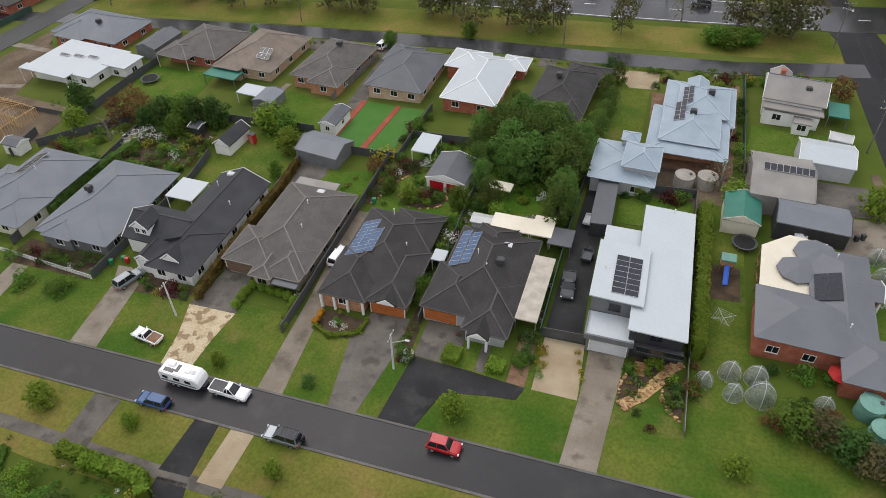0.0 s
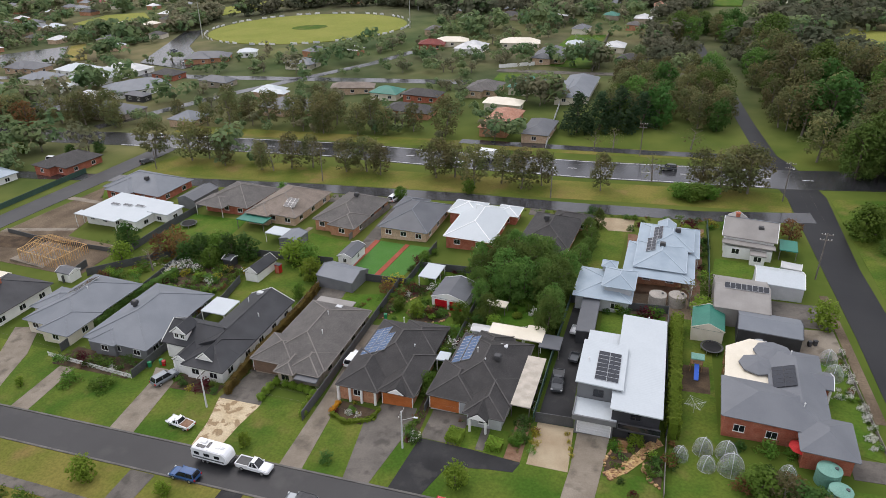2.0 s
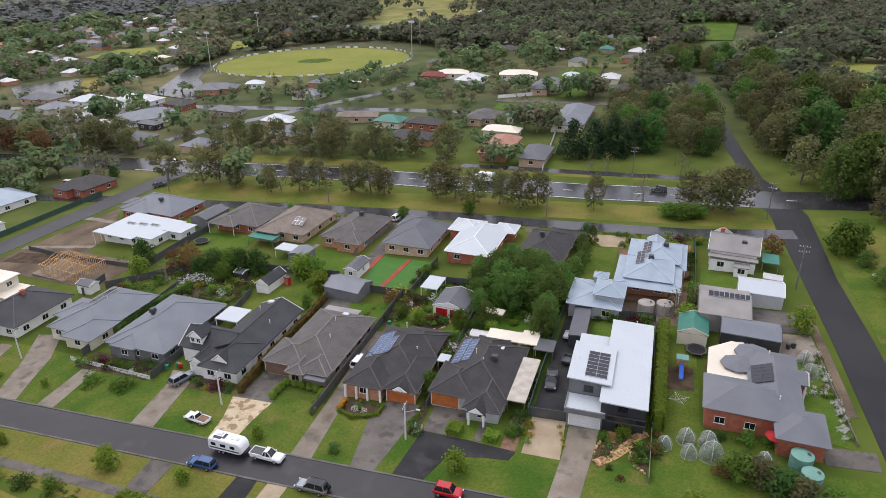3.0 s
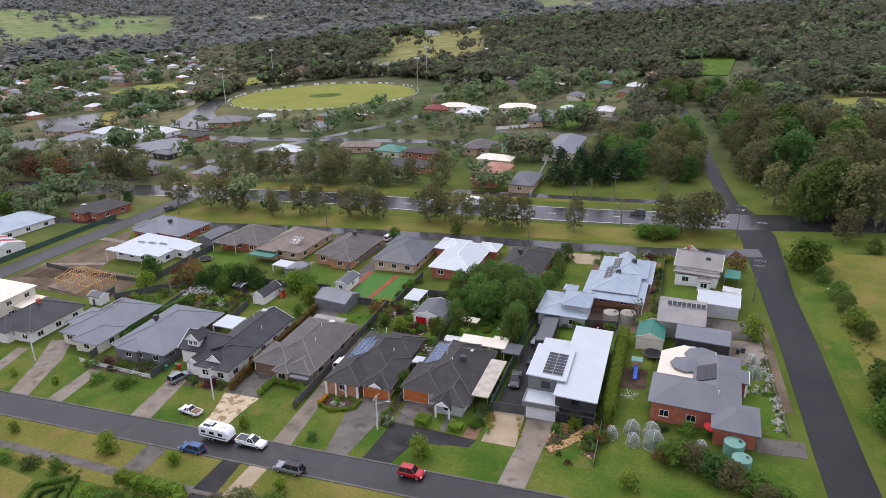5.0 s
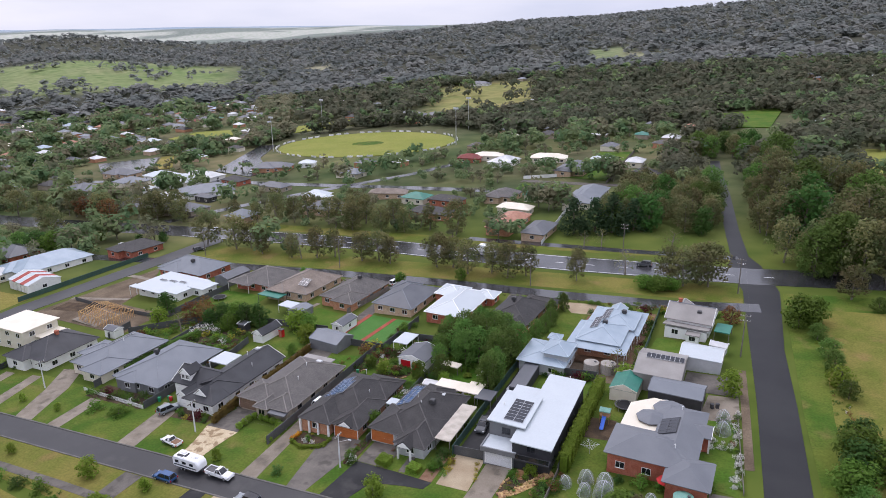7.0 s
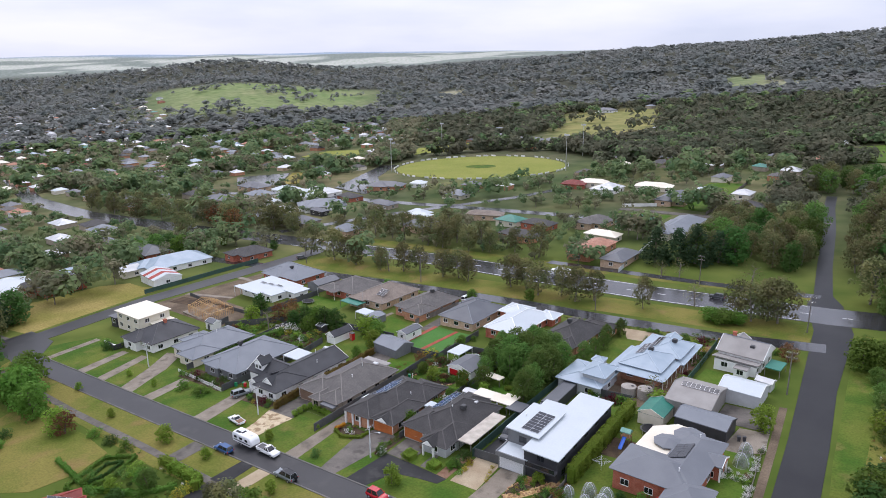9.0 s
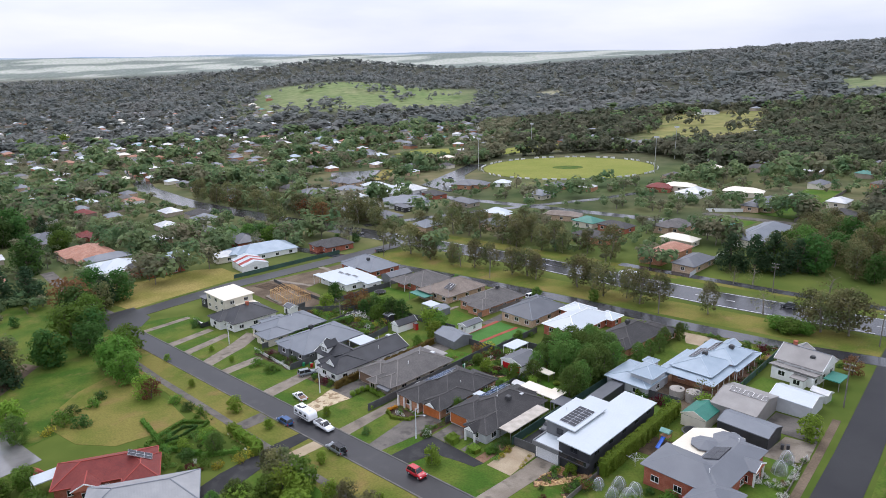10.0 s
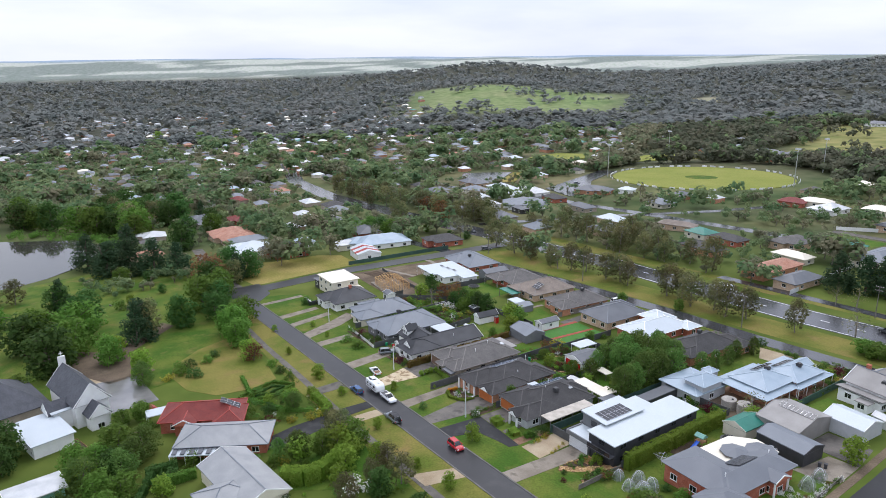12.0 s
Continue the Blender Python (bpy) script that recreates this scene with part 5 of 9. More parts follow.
house("garden_shed", "dark metal garden shed", -80, 98.5, -4, [(-1.2, -1.4, 1.2, 1.4, 2.1, "gx", 12)], "roof_slate", "charcoal", None, gaps=0, inset=0.06, category="shed")
house("garden_shed", "grey metal shed behind houses", -70.8, 111, -5, [(-2.2, -2.8, 2.2, 2.8, 2.3, "gy", 14)], "roof_grey", "grey_cladding", None, trim="grey_cladding", gaps=0, inset=0.06, category="shed")

# ---- south of the street ----
h = house("house", "grey galvanised roofed red brick house with skylights", -45, 5.8, -30.5, [(-4.9, -9.6, 4.9, 9.6, 2.9, "hip", 23, "brick_red"), (4.3, -9.8, 7.2, 2.6, 2.4, "flat", 0, "open", "roof_white")], "roof_zinc", "brick_red", "ridge_grey", sides="ne")
for k in range(7):
    part("skylight", box(4.9, -9.3 + 1.7 * k, 2.55, 7.0, -8.4 + 1.7 * k, 2.68, 0.02), "roof_slate", h, "dark glazed strip in a white verandah roof")
h = house("house", "large grey metal roofed house", -25, 3, 6, [(-10, -5.2, 8.6, 5, 2.9, "gx", 22), (-2, -9.6, 6, 0, 2.9, "hip", 22)], "roof_zinc", "cream_paint", "ridge_grey", sides="ne")
h = house("house", "red tiled house with white front gable", -59.5, 5.5, -28, [(-4.8, -9, 4.8, 9, 2.9, "hip", 25), (0, -5.5, 6.6, -0.5, 2.9, "gx", 26), (-2, 3, 6.8, 9.6, 2.9, "hip", 25)], "tile_red", "brick_red", "roof_red", sides="se")
house("patio_cover", "white flat patio roof beside a red house", -66.2, -0.5, -4, [(-2, -5, 1.6, 3, 2.6, "flat", 0, "open")], "roof_white", "white_paint", None, category="patio cover")
h = house("chapel", "white chapel with steep slate roof and bellcote", -83, -16.5, 12, [(-9, -4.2, 8, 4.2, 6.0, "gx", 48, "white_paint"), (0, -8.5, 4.6, -3, 4.5, "gy", 45, "white_paint"), (8, -2.6, 12, 2.6, 4.2, "gx", 45, "white_paint")], "slate_roof", "white_paint", None, sides="e", gaps=4)
part("bellcote", box(-9.3, -0.8, 9.5, -8.7, 0.8, 12.2), "white_paint", h)
part("cross", box(-9.1, -0.08, 12.2, -8.9, 0.08, 13.4), "white_paint", h)
part("cross_arm", box(-9.1, -0.45, 12.8, -8.9, 0.45, 12.98), "white_paint", h)
h = house("hall", "white hall with pale flat metal roof", -72.5, -25.5, 12, [(-7, -4.5, 7, 4.5, 3.6, "flat", 0), (-7, 3, -3, 8, 4.4, "flat", 0)], "roof_white", "white_paint", None, sides="s", gaps=2.5, win=(0.9, 1.0))
h = house("hall", "large building with steep dark slate roof", -92, -32, 12, [(-9, -8, 9, 8, 4.5, "hip", 36)], "slate_roof", "stone_render", None, gaps=0)
h = house("house", "pale green metal roofed outbuilding", -47.5, -29.5, 6, [(-3.4, -5, 3.4, 5, 2.6, "gy", 8)], "roof_galv", "tank_green", None, gaps=0)


# ---- plants ----
def leaf_quads(rng, clumps, per, size, squash=0.8, droop=0.0):
    """Leaf clusters as small tilted leaves round clump centres (x, y, z, r). Returns vertices of quads."""
    out = []
    for cx, cy, cz, r in clumps:
        n = max(8, int(per * (r ** 2)))
        d = rng.normal(size=(n, 3))
        d /= np.linalg.norm(d, axis=1)[:, None]
        rad = r * (0.55 + 0.5 * rng.random(n))
        c = np.array((cx, cy, cz)) + d * rad[:, None] * np.array((1, 1, squash))
        nrm = d + rng.normal(scale=0.45, size=(n, 3)) + np.array((0, 0, 0.65 - droop))
        nrm /= np.linalg.norm(nrm, axis=1)[:, None]
        a = np.cross(nrm, rng.normal(size=(n, 3)))
        a /= np.linalg.norm(a, axis=1)[:, None]
        b = np.cross(nrm, a)
        s = size * (0.6 + 0.8 * rng.random(n))[:, None]
        out.append(np.stack((c - a * s - b * s * 0.5, c + a * s * 0.2 - b * s * 0.7, c + a * s + b * s * 0.4, c - a * s * 0.3 + b * s * 0.8), axis=1))
    return np.concatenate(out)


def quads_mesh(name, q, mat):
    n = len(q)
    me = bpy.data.meshes.new(name)
    me.vertices.add(4 * n)
    me.vertices.foreach_set("co", q.astype(np.float32).ravel())
    me.loops.add(4 * n)
    me.loops.foreach_set("vertex_index", np.arange(4 * n, dtype=np.int32))
    me.polygons.add(n)
    me.polygons.foreach_set("loop_start", np.arange(0, 4 * n, 4, dtype=np.int32))
    me.materials.append(MAT[mat])
    me.update(calc_edges=True)
    return me


def limb_bm(rng, height, spread, r, n, lean=0.1, first=0.35):
    """A tapered trunk with limbs."""
    bm = bmesh.new()
    def tube(p, q, ra, rb, seg=7):
        p, q = Vector(p), Vector(q)
        d = (q - p).normalized()
        s = d.orthogonal().normalized()
        u = d.cross(s)
        lo = [bm.verts.new(p + (s * math.cos(2 * math.pi * i / seg) + u * math.sin(2 * math.pi * i / seg)) * ra) for i in range(seg)]
        hi = [bm.verts.new(q + (s * math.cos(2 * math.pi * i / seg) + u * math.sin(2 * math.pi * i / seg)) * rb) for i in range(seg)]
        for i in range(seg):
            bm.faces.new((lo[i], lo[(i + 1) % seg], hi[(i + 1) % seg], hi[i]))
        bm.faces.new(hi)
    lx, ly = rng.normal(scale=lean, size=2) * height
    mid = (lx * 0.4, ly * 0.4, height * 0.45)
    tube((0, 0, -0.5), mid, r, r * 0.7)
    tube(mid, (lx, ly, height * 0.85), r * 0.7, r * 0.2)
    for i in range(n):
        f = first + (0.8 - first) * i / max(1, n - 1)
        a = i * 2.4 + rng.random()
        base = (lx * f, ly * f, height * f)
        tip = (lx * f + spread * math.cos(a), ly * f + spread * math.sin(a), min(height * 0.92, height * (f + 0.22)))
        tube(base, tip, r * 0.38, r * 0.1, 5)
    return bm


def tree_kind(name, label, category, seed, height, spread, leaf, bark, nclump, clump_r, per, size, base=0.35, shape="round", trunk_r=0.2):
    """A tree with trunk and crown, set aside to be copied."""
    rng = np.random.default_rng(seed)
    t = thing(name, label, category, pose(0, 0, 0))
    cl = []
    for i in range(nclump):
        f = (i + 0.5) / nclump
        a = i * 2.399 + rng.random() * 0.8
        zz = base + (1 - base) * f
        if shape == "cone":
            rr = spread * (1.02 - f) * (0.55 + 0.45 * rng.random())
        elif shape == "column":
            rr = spread * 0.5 * rng.random()
        else:
            rr = spread * math.sqrt(max(0.05, 1 - (2 * f - 0.85) ** 2 * 0.75)) * (0.35 + 0.6 * rng.random())
        k = clump_r * (0.65 + 0.6 * rng.random()) * (1.15 - 0.5 * f if shape == "cone" else 1)
        cl.append((rr * math.cos(a), rr * math.sin(a), height * zz - clump_r * 0.5, k))
    crown = new("crown", quads_mesh("crown", leaf_quads(rng, cl, per, size), leaf))
    crown.parent = t
    part("trunk", limb_bm(rng, height * 0.92, spread * 0.55, trunk_r, 7, first=base * 0.8), bark, t)
    return t


KIND = {}
for i in range(3):
    KIND["green%d" % i] = tree_kind("tree", "leafy green broadleaf tree with dense rounded crown", "tree", 10 + i, 8, 3.3, ("leaf_green", "leaf_dark", "leaf_green")[i], "bark", 26, 1.5, 30, 0.26, 0.22)
    KIND["gum%d" % i] = tree_kind("gum_tree", "tall gum tree with open olive-brown crown", "tree", 20 + i, 11, 4.2, "leaf_gum", "gum_bark", 30, 1.5, 25, 0.26, 0.24, trunk_r=0.24)
for i in range(2):
    KIND["yard%d" % i] = tree_kind("tree", "leafy mid-green garden tree with full crown", "tree", 15 + i, 8, 3.5, "leaf_yard", "bark", 62, 0.92, 62, 0.165, 0.14)
for i in range(2):
    KIND["pine%d" % i] = tree_kind("pine_tree", "dark dense pine tree", "tree", 30 + i, 12, 4.4, "leaf_pine", "bark", 30, 1.7, 26, 0.28, 0.12, "cone", trunk_r=0.3)
    KIND["rust%d" % i] = tree_kind("tree", "rust-brown leaved ornamental tree", "tree", 40 + i, 6.5, 2.8, "leaf_rust", "bark", 18, 1.2, 30, 0.22, 0.25)
    KIND["lime%d" % i] = tree_kind("young_tree", "young tree with bright lime-green leaves", "tree", 50 + i, 4, 1.6, "leaf_lime", "bark", 15, 0.85, 85, 0.17, 0.25, trunk_r=0.07)
    KIND["shrub%d" % i] = tree_kind("shrub", "rounded green garden shrub", "shrub", 60 + i, 1.8, 1.1, ("leaf_green", "leaf_dark")[i], "bark", 12, 0.6, 150, 0.1, 0.1, trunk_r=0.05)
KIND["yellow"] = tree_kind("tree", "yellow-green golden foliage tree", "tree", 70, 5, 2.6, "leaf_lime", "bark", 20, 1.2, 40, 0.2, 0.15)
KIND["bare"] = tree_kind("tree", "sparse grey-brown half-bare tree", "tree", 71, 6, 2.8, "leaf_gum", "gum_bark", 12, 1.0, 12, 0.16, 0.35)
KIND["flower"] = tree_kind("flowering_shrub", "shrub covered in white blossom", "shrub", 72, 1.6, 1.1, "flower_white", "bark", 9, 0.6, 70, 0.11, 0.1, trunk_r=0.05)
KIND["goldshrub"] = tree_kind("shrub", "golden yellow garden shrub", "shrub", 73, 1.5, 1.0, "leaf_yellow", "bark", 9, 0.6, 80, 0.11, 0.1, trunk_r=0.05)
KIND["redshrub"] = tree_kind("shrub", "deep red leaved garden shrub", "shrub", 74, 1.4, 1.0, "leaf_red", "bark", 9, 0.6, 80, 0.11, 0.1, trunk_r=0.05)
KIND["ball"] = tree_kind("topiary_shrub", "clipped ball-shaped bright green shrub", "shrub", 75, 1.2, 0.06, "leaf_lime", "bark", 2, 0.62, 900, 0.08, 0.62, trunk_r=0.05)
HEIGHT = {"yard": 8, "green": 8, "gum": 11, "pine": 12, "rust": 6.5, "lime": 4, "shrub": 1.8, "yellow": 5, "bare": 6, "flower": 1.6, "goldshrub": 1.5, "redshrub": 1.4, "ball": 1.2}
used = set()
rnd = random.Random(5)


def plant(kind, x, y, hgt, wide=1.0, group=""):
    key = kind
    if kind not in KIND:
        opts = [k for k in KIND if k.rstrip("0123456789") == kind]
        key = rnd.choice(opts)
    if "shrub" in kind or kind == "flower":
        wide *= 0.88
    s = hgt / HEIGHT[kind.rstrip("0123456789")]
    m = at(x, y, rnd.uniform(0, 360)) @ Matrix.Diagonal((s * wide, s * wide, s, 1))
    if key in used:
        sc = KIND[key].scale
        o = copy_thing(KIND[key], m @ Matrix.Diagonal((1 / sc.x, 1 / sc.y, 1 / sc.z, 1)))
    else:
        o = KIND[key]
        o.matrix_basis = m
        used.add(key)
    if group:
        o["group"] = group
    return o


def hedge(pts, w, hgt, leaf, label, per=26, size=0.16, lumps=0.12):
    """A clipped hedge along a line."""
    rng = np.random.default_rng(int(abs(pts[0][0] * 13 + pts[0][1] * 7)) + 3)
    out = []
    for p, q in zip(pts, pts[1:]):
        ln = math.dist(p, q)
        n = int(ln * (2 * hgt + w) * per)
        t = rng.random(n)
        u = rng.random(n) * (2 * hgt + w)
        side = np.where(u < hgt, -1, np.where(u < hgt + w, 0, 1))
        off = np.where(side == -1, -w / 2, np.where(side == 1, w / 2, u - hgt - w / 2))
        z = np.where(side == -1, u, np.where(side == 1, u - hgt - w, hgt))
        d = np.array((q[0] - p[0], q[1] - p[1])) / ln
        bump = lumps * np.sin(t * ln * 2.3 + 1) + rng.normal(scale=0.06, size=n)
        off = off + side * bump
        z = z + (side == 0) * bump
        x = p[0] + d[0] * t * ln - d[1] * off
        y = p[1] + d[1] * t * ln + d[0] * off
        gz = np.array([g(a, b) for a, b in zip(x, y)])
        c = np.stack((x, y, gz + z), axis=1)
        nrm = np.stack((-d[1] * side, d[0] * side, (side == 0) * 1.0 + 0.3), axis=1) + rng.normal(scale=0.5, size=(n, 3))
        nrm /= np.linalg.norm(nrm, axis=1)[:, None]
        a = np.cross(nrm, rng.normal(size=(n, 3)))
        a /= np.linalg.norm(a, axis=1)[:, None]
        b = np.cross(nrm, a)
        s = size * (0.6 + 0.8 * rng.random(n))[:, None]
        out.append(np.stack((c - a * s - b * s * 0.5, c + a * s * 0.2 - b * s * 0.7, c + a * s + b * s * 0.4, c - a * s * 0.3 + b * s * 0.8), axis=1))
    top = thing("hedge", label, "hedge", pose(0, 0, 0))
    f = new("foliage", quads_mesh("foliage", np.concatenate(out), leaf))
    f.parent = top
    core = bmesh.new()
    for p, q in zip(pts, pts[1:]):
        add_beam(core, (p[0], p[1], g(*p) + hgt * 0.38), (q[0], q[1], g(*q) + hgt * 0.38), w * 0.7, hgt * 0.96)
    part("core", core, leaf, top)
    return top


# border shrubs too many to count are heaped into one mesh a leaf colour
HEAPS = {"leaf_green": [], "leaf_dark": [], "leaf_yard": [], "leaf_lime": [], "leaf_rust": []}
rh = random.Random(41)


def border_shrub(x, y, hgt, wide):
    leaf = rh.choices(list(HEAPS), (4, 3, 4, 1.5, 1))[0]
    for i in range(6):
        a, o = i * 2.4 + rh.random(), rh.uniform(0.1, 0.45) * hgt * wide
        r = hgt * wide * rh.uniform(0.2, 0.32)
        cx, cy = x + o * math.cos(a), y + o * math.sin(a)
        HEAPS[leaf].append((cx, cy, g(x, y) + hgt * rh.uniform(0.3, 0.75), r))


# back-yard trees
for k, x, y, hh, w in [
    ("yard0", -17.8, 98.6, 9.8, 0.98), ("yard1", -13.9, 106.5, 9.2, 0.98), ("yard0", -20.7, 107, 8.2, 0.98), ("yard0", -8.5, 95, 9.2, 0.98), ("yard0", -18.6, 87, 6.2, 0.89), ("yard0", -7.6, 85, 8.2, 0.71),
    ("yard1", -13.8, 97, 8.7, 0.98), ("yard0", -6.6, 103, 8.2, 0.89), ("yard0", -9.5, 101, 8.2, 0.98), ("yard0", -24, 101, 6.7, 0.80), ("yard0", -21.2, 92, 6.2, 0.71), ("yard1", -7.2, 90, 7.8, 0.71), ("yard0", -16.5, 103, 9.2, 0.98), ("yard0", -11.5, 110, 7.2, 0.89),
    ("yard1", -4.7, 126, 5.1, 0.80), ("yard0", -3.4, 121, 5.1, 0.80), ("yard0", -3.9, 116, 5.1, 0.80), ("yard0", -4.6, 111.5, 5.6, 0.80), ("yard1", -2.8, 131, 5.1, 0.71), ("yard0", -20.5, 116, 5.6, 0.71),
    ("yard1", -20.4, 102, 8.2, 0.9), ("yard0", -11.6, 103.4, 9.4, 0.85), ("yard1", -16.2, 95.2, 8.6, 0.85), ("yard0", -22.6, 96, 6.6, 0.8), ("yard1", -18.6, 112, 7.4, 0.9), ("yard0", -10.6, 97.6, 8.8, 0.8), ("yard1", -24.4, 105.6, 7, 0.85), ("yard0", -14.8, 101, 9.8, 0.85), ("yard1", -6.8, 98.6, 8.4, 0.75), ("yard0", -7.4, 87.6, 8.2, 0.75),
    ("green1", -109.9, 102, 6.5, 1.0), ("yellow", -106, 95, 5.5, 1.0), ("rust0", -98.5, 99, 6.5, 1.1), ("rust1", -97.5, 104, 6, 1.1), ("bare", -96.5, 93, 6, 1.2), ("rust0", -95, 100.5, 5.5, 1),
    ("green1", -88.5, 100.5, 6.5, 1.0), ("green2", -84.5, 101.5, 6.5, 1.0), ("green1", -81, 100.5, 6.5, 1.0), ("green1", -77.5, 101.6, 6.5, 1.0), ("green2", -84, 97, 5, 1.0), ("green1", -91.5, 98.5, 5, 1),
    ("yellow", -66, 102.5, 5.8, 1.25), ("green0", -62.5, 102.3, 5, 1.1), ("lime0", -58.5, 95.5, 5, 1.1), ("green0", -57.7, 88, 3.6, 0.8), ("lime1", -60, 98, 4, 1.1),
    ("goldshrub", -40.6, 97.4, 2.6, 1.6), ("rust1", -40.5, 93, 3.2, 1.2), ("green0", -37.1, 106.5, 3.5, 1.0), ("lime0", -32, 86.5, 3.4, 1.2), ("rust0", -29.8, 87, 2, 1), ("green0", -23.4, 86, 4.5, 1.0), ("lime1", -17.0, 84.6, 3.4, 1.1), ("green2", -36.2, 88, 3.2, 1),
    ("bare", 16.6, 98.8, 6.5, 1.0), ("lime0", 38.2, 97, 5.2, 1.1), ("lime0", 18.4, 96.2, 4.2, 1.1), ("rust0", 37.4, 132, 5, 1.2), ("green2", -22.9, 65.4, 4, 0.8), ("bare", 20.2, 104, 5, 0.9)]:
    plant(k, x, y, hh, w)
# street trees and front shrubs
for k, x, y, hh, w in [
    ("lime0", -65.3, 36.3, 3.8, 1.2), ("lime1", -51.8, 36.2, 2.4, 1.1), ("lime0", -31.3, 34.6, 2.6, 1.0), ("shrub1", -32.6, 47.3, 1.9, 0.9), ("lime1", -46, 47.6, 2.4, 1.0), ("lime0", -13.5, 47, 4.0, 1.0), ("lime1", 18.6, 47.3, 3.0, 1.2),
    ("shrub0", -84.3, 54.6, 2.0, 1.8), ("shrub0", -77.6, 54.6, 2.2, 1.8), ("shrub1", -58.8, 49, 1.3, 1), ("lime0", -92.5, 52, 1.8, 1), ("lime1", -104, 52.5, 2.0, 1), ("lime0", -86.5, 37, 2.2, 1), ("lime1", -108, 41.5, 2.2, 1), ("lime0", -2, 33, 3.4, 1), ("lime1", -12, 32.5, 2.2, 1),
    ("shrub0", -33.3, 57.9, 1.4, 1.0), ("redshrub", -60.2, 58.5, 1.9, 1.2), ("goldshrub", -62.2, 57.4, 1.2, 1.1), ("shrub0", -58.4, 58.6, 1.6, 1.1), ("shrub1", -64, 58.2, 1.2, 1.2), ("shrub1", -57.6, 57.4, 1.2, 1), ("shrub0", -65.4, 59, 1.0, 1.1),
    ("lime1", 9.1, 60.0, 2.4, 1.2), ("shrub1", 7.6, 52.6, 1.0, 1), ("shrub0", 10.8, 55.5, 1.3, 1), ("shrub1", 11.8, 57, 1.6, 1), ("redshrub", 9.2, 50.8, 0.9, 1), ("shrub0", 6.2, 58.8, 1.5, 1), ("goldshrub", -0.4, 60.2, 0.9, 1), ("goldshrub", 0.0, 58.6, 0.8, 1), ("goldshrub", 0.4, 57.2, 0.8, 1), ("goldshrub", 0.7, 56, 0.8, 1),
    ("rust0", 22.6, 54.6, 2.8, 1.3), ("green2", 24.6, 54.6, 4.2, 1.4), ("gum0", 27.4, 54, 4.2, 1.7), ("green1", 30, 52.6, 4.2, 1.5), ("gum1", 32.4, 51, 4.4, 1.6), ("green2", 35.4, 50.2, 3.6, 1.5), ("rust1", 29, 56.6, 2.2, 1.3), ("green1", 25.6, 57.0, 2.6, 1.2), ("gum2", 36.5, 48, 3.4, 1.4), ("green0", 39, 49, 3, 1.4),
    ("shrub0", 26.4, 62.6, 2.4, 1.2), ("shrub1", 22.8, 62.8, 1.4, 1.2), ("shrub0", 33, 62, 1.8, 1.2), ("shrub0", 35.8, 64.6, 2.0, 1.3)]:
    plant(k, x, y, hh, w)
for x, y in [(-48.9, 57.6), (-48.9, 59.1), (-48.8, 60.5), (-48.4, 61.8), (-46.7, 61.7), (-45.2, 61.4), (-43.7, 61.2), (-42.3, 60.9), (-40.9, 60.2), (-40.7, 58.8), (-40.6, 57.2), (-40.4, 55.6)]:
    plant("ball", x, y, 1.25, 1.0, "clipped balls in front of the brown house")
rg = random.Random(11)
for x0, y0, x1, y1, n, kinds in [(-92, 58.8, -75, 61.5, 26, "mix"), (-23.3, 54, -21.7, 69, 14, "mix"), (-37.5, 88, -23, 104, 34, "mix"), (-20.5, 83, -8.5, 96, 14, "mix"), (-92, 84, -76, 98, 60, "mix"), (-75.5, 62, -74.3, 82, 16, "green"),
                                 (2, 94.2, 12, 95.3, 12, "mix"), (18.6, 105, 20.3, 133, 16, "mix"), (-23.8, 71, -22, 84, 14, "mix"), (4, 130, 18, 135, 14, "mix"), (-55.5, 64, -54, 84, 12, "dry"), (-107, 86, -95, 92, 16, "mix"), (-8, 54.5, -6, 61, 7, "green"),
                                 (-36, 6, -8, 27, 34, "green"), (-66, 12, -48, 28, 30, "green"), (-52, 14, -46, 27, 8, "mix"), (39.9, 66, 40.9, 78, 24, "white"), (39.3, 78, 40.2, 90, 22, "white"), (35.4, 78.6, 39.2, 79.4, 14, "white"), (35.4, 76.6, 39.2, 77.4, 14, "white"), (-39.6, 100, -36, 112, 8, "mix"), (-36, 57, -31, 60, 8, "flowers"), (20, 134, 37, 136, 10, "mix"), (-131, 60, -121, 64, 8, "green"), (28.6, 62.3, 33.5, 63.5, 4, "green")]:
    for i in range(n):
        k = {"mix": ["shrub0", "shrub1", "shrub0", "shrub1", "shrub0", "shrub1", "shrub0", "shrub1", "shrub0", "shrub1", "shrub0", "goldshrub", "redshrub", "flower", "lime0", "lime1"], "green": ["shrub0", "shrub1"], "white": ["flower", "flower", "shrub0"], "dry": ["rust0", "shrub1"], "flowers": ["goldshrub", "flower", "redshrub"]}[kinds]
        k = rg.choice(k)
        (border_shrub if k in ("shrub0", "shrub1", "lime0", "lime1") and n > 15 else functools.partial(plant, k))(rg.uniform(x0, x1), rg.uniform(y0, y1), rg.uniform(0.7, 1.9) * (0.55 if kinds in ("white", "flowers") else 1.2 if k != "lime0" else 1.5), rg.uniform(0.9, 1.4))
hedge([(13.85, 62.5), (14.0, 78), (14.3, 92)], 1.7, 3.3, "leaf_lime", "tall clipped light-green hedge along a fence")
hedge([(-55.2, 57.5), (-55.6, 66), (-55.0, 84), (-55.4, 92)], 0.75, 1.9, "leaf_bronze", "clipped bronze-green boundary hedge")
hedge([(-58.2, 31.0), (-45.2, 30.0)], 1.6, 1.6, "leaf_lime", "clipped golden-green front hedge")
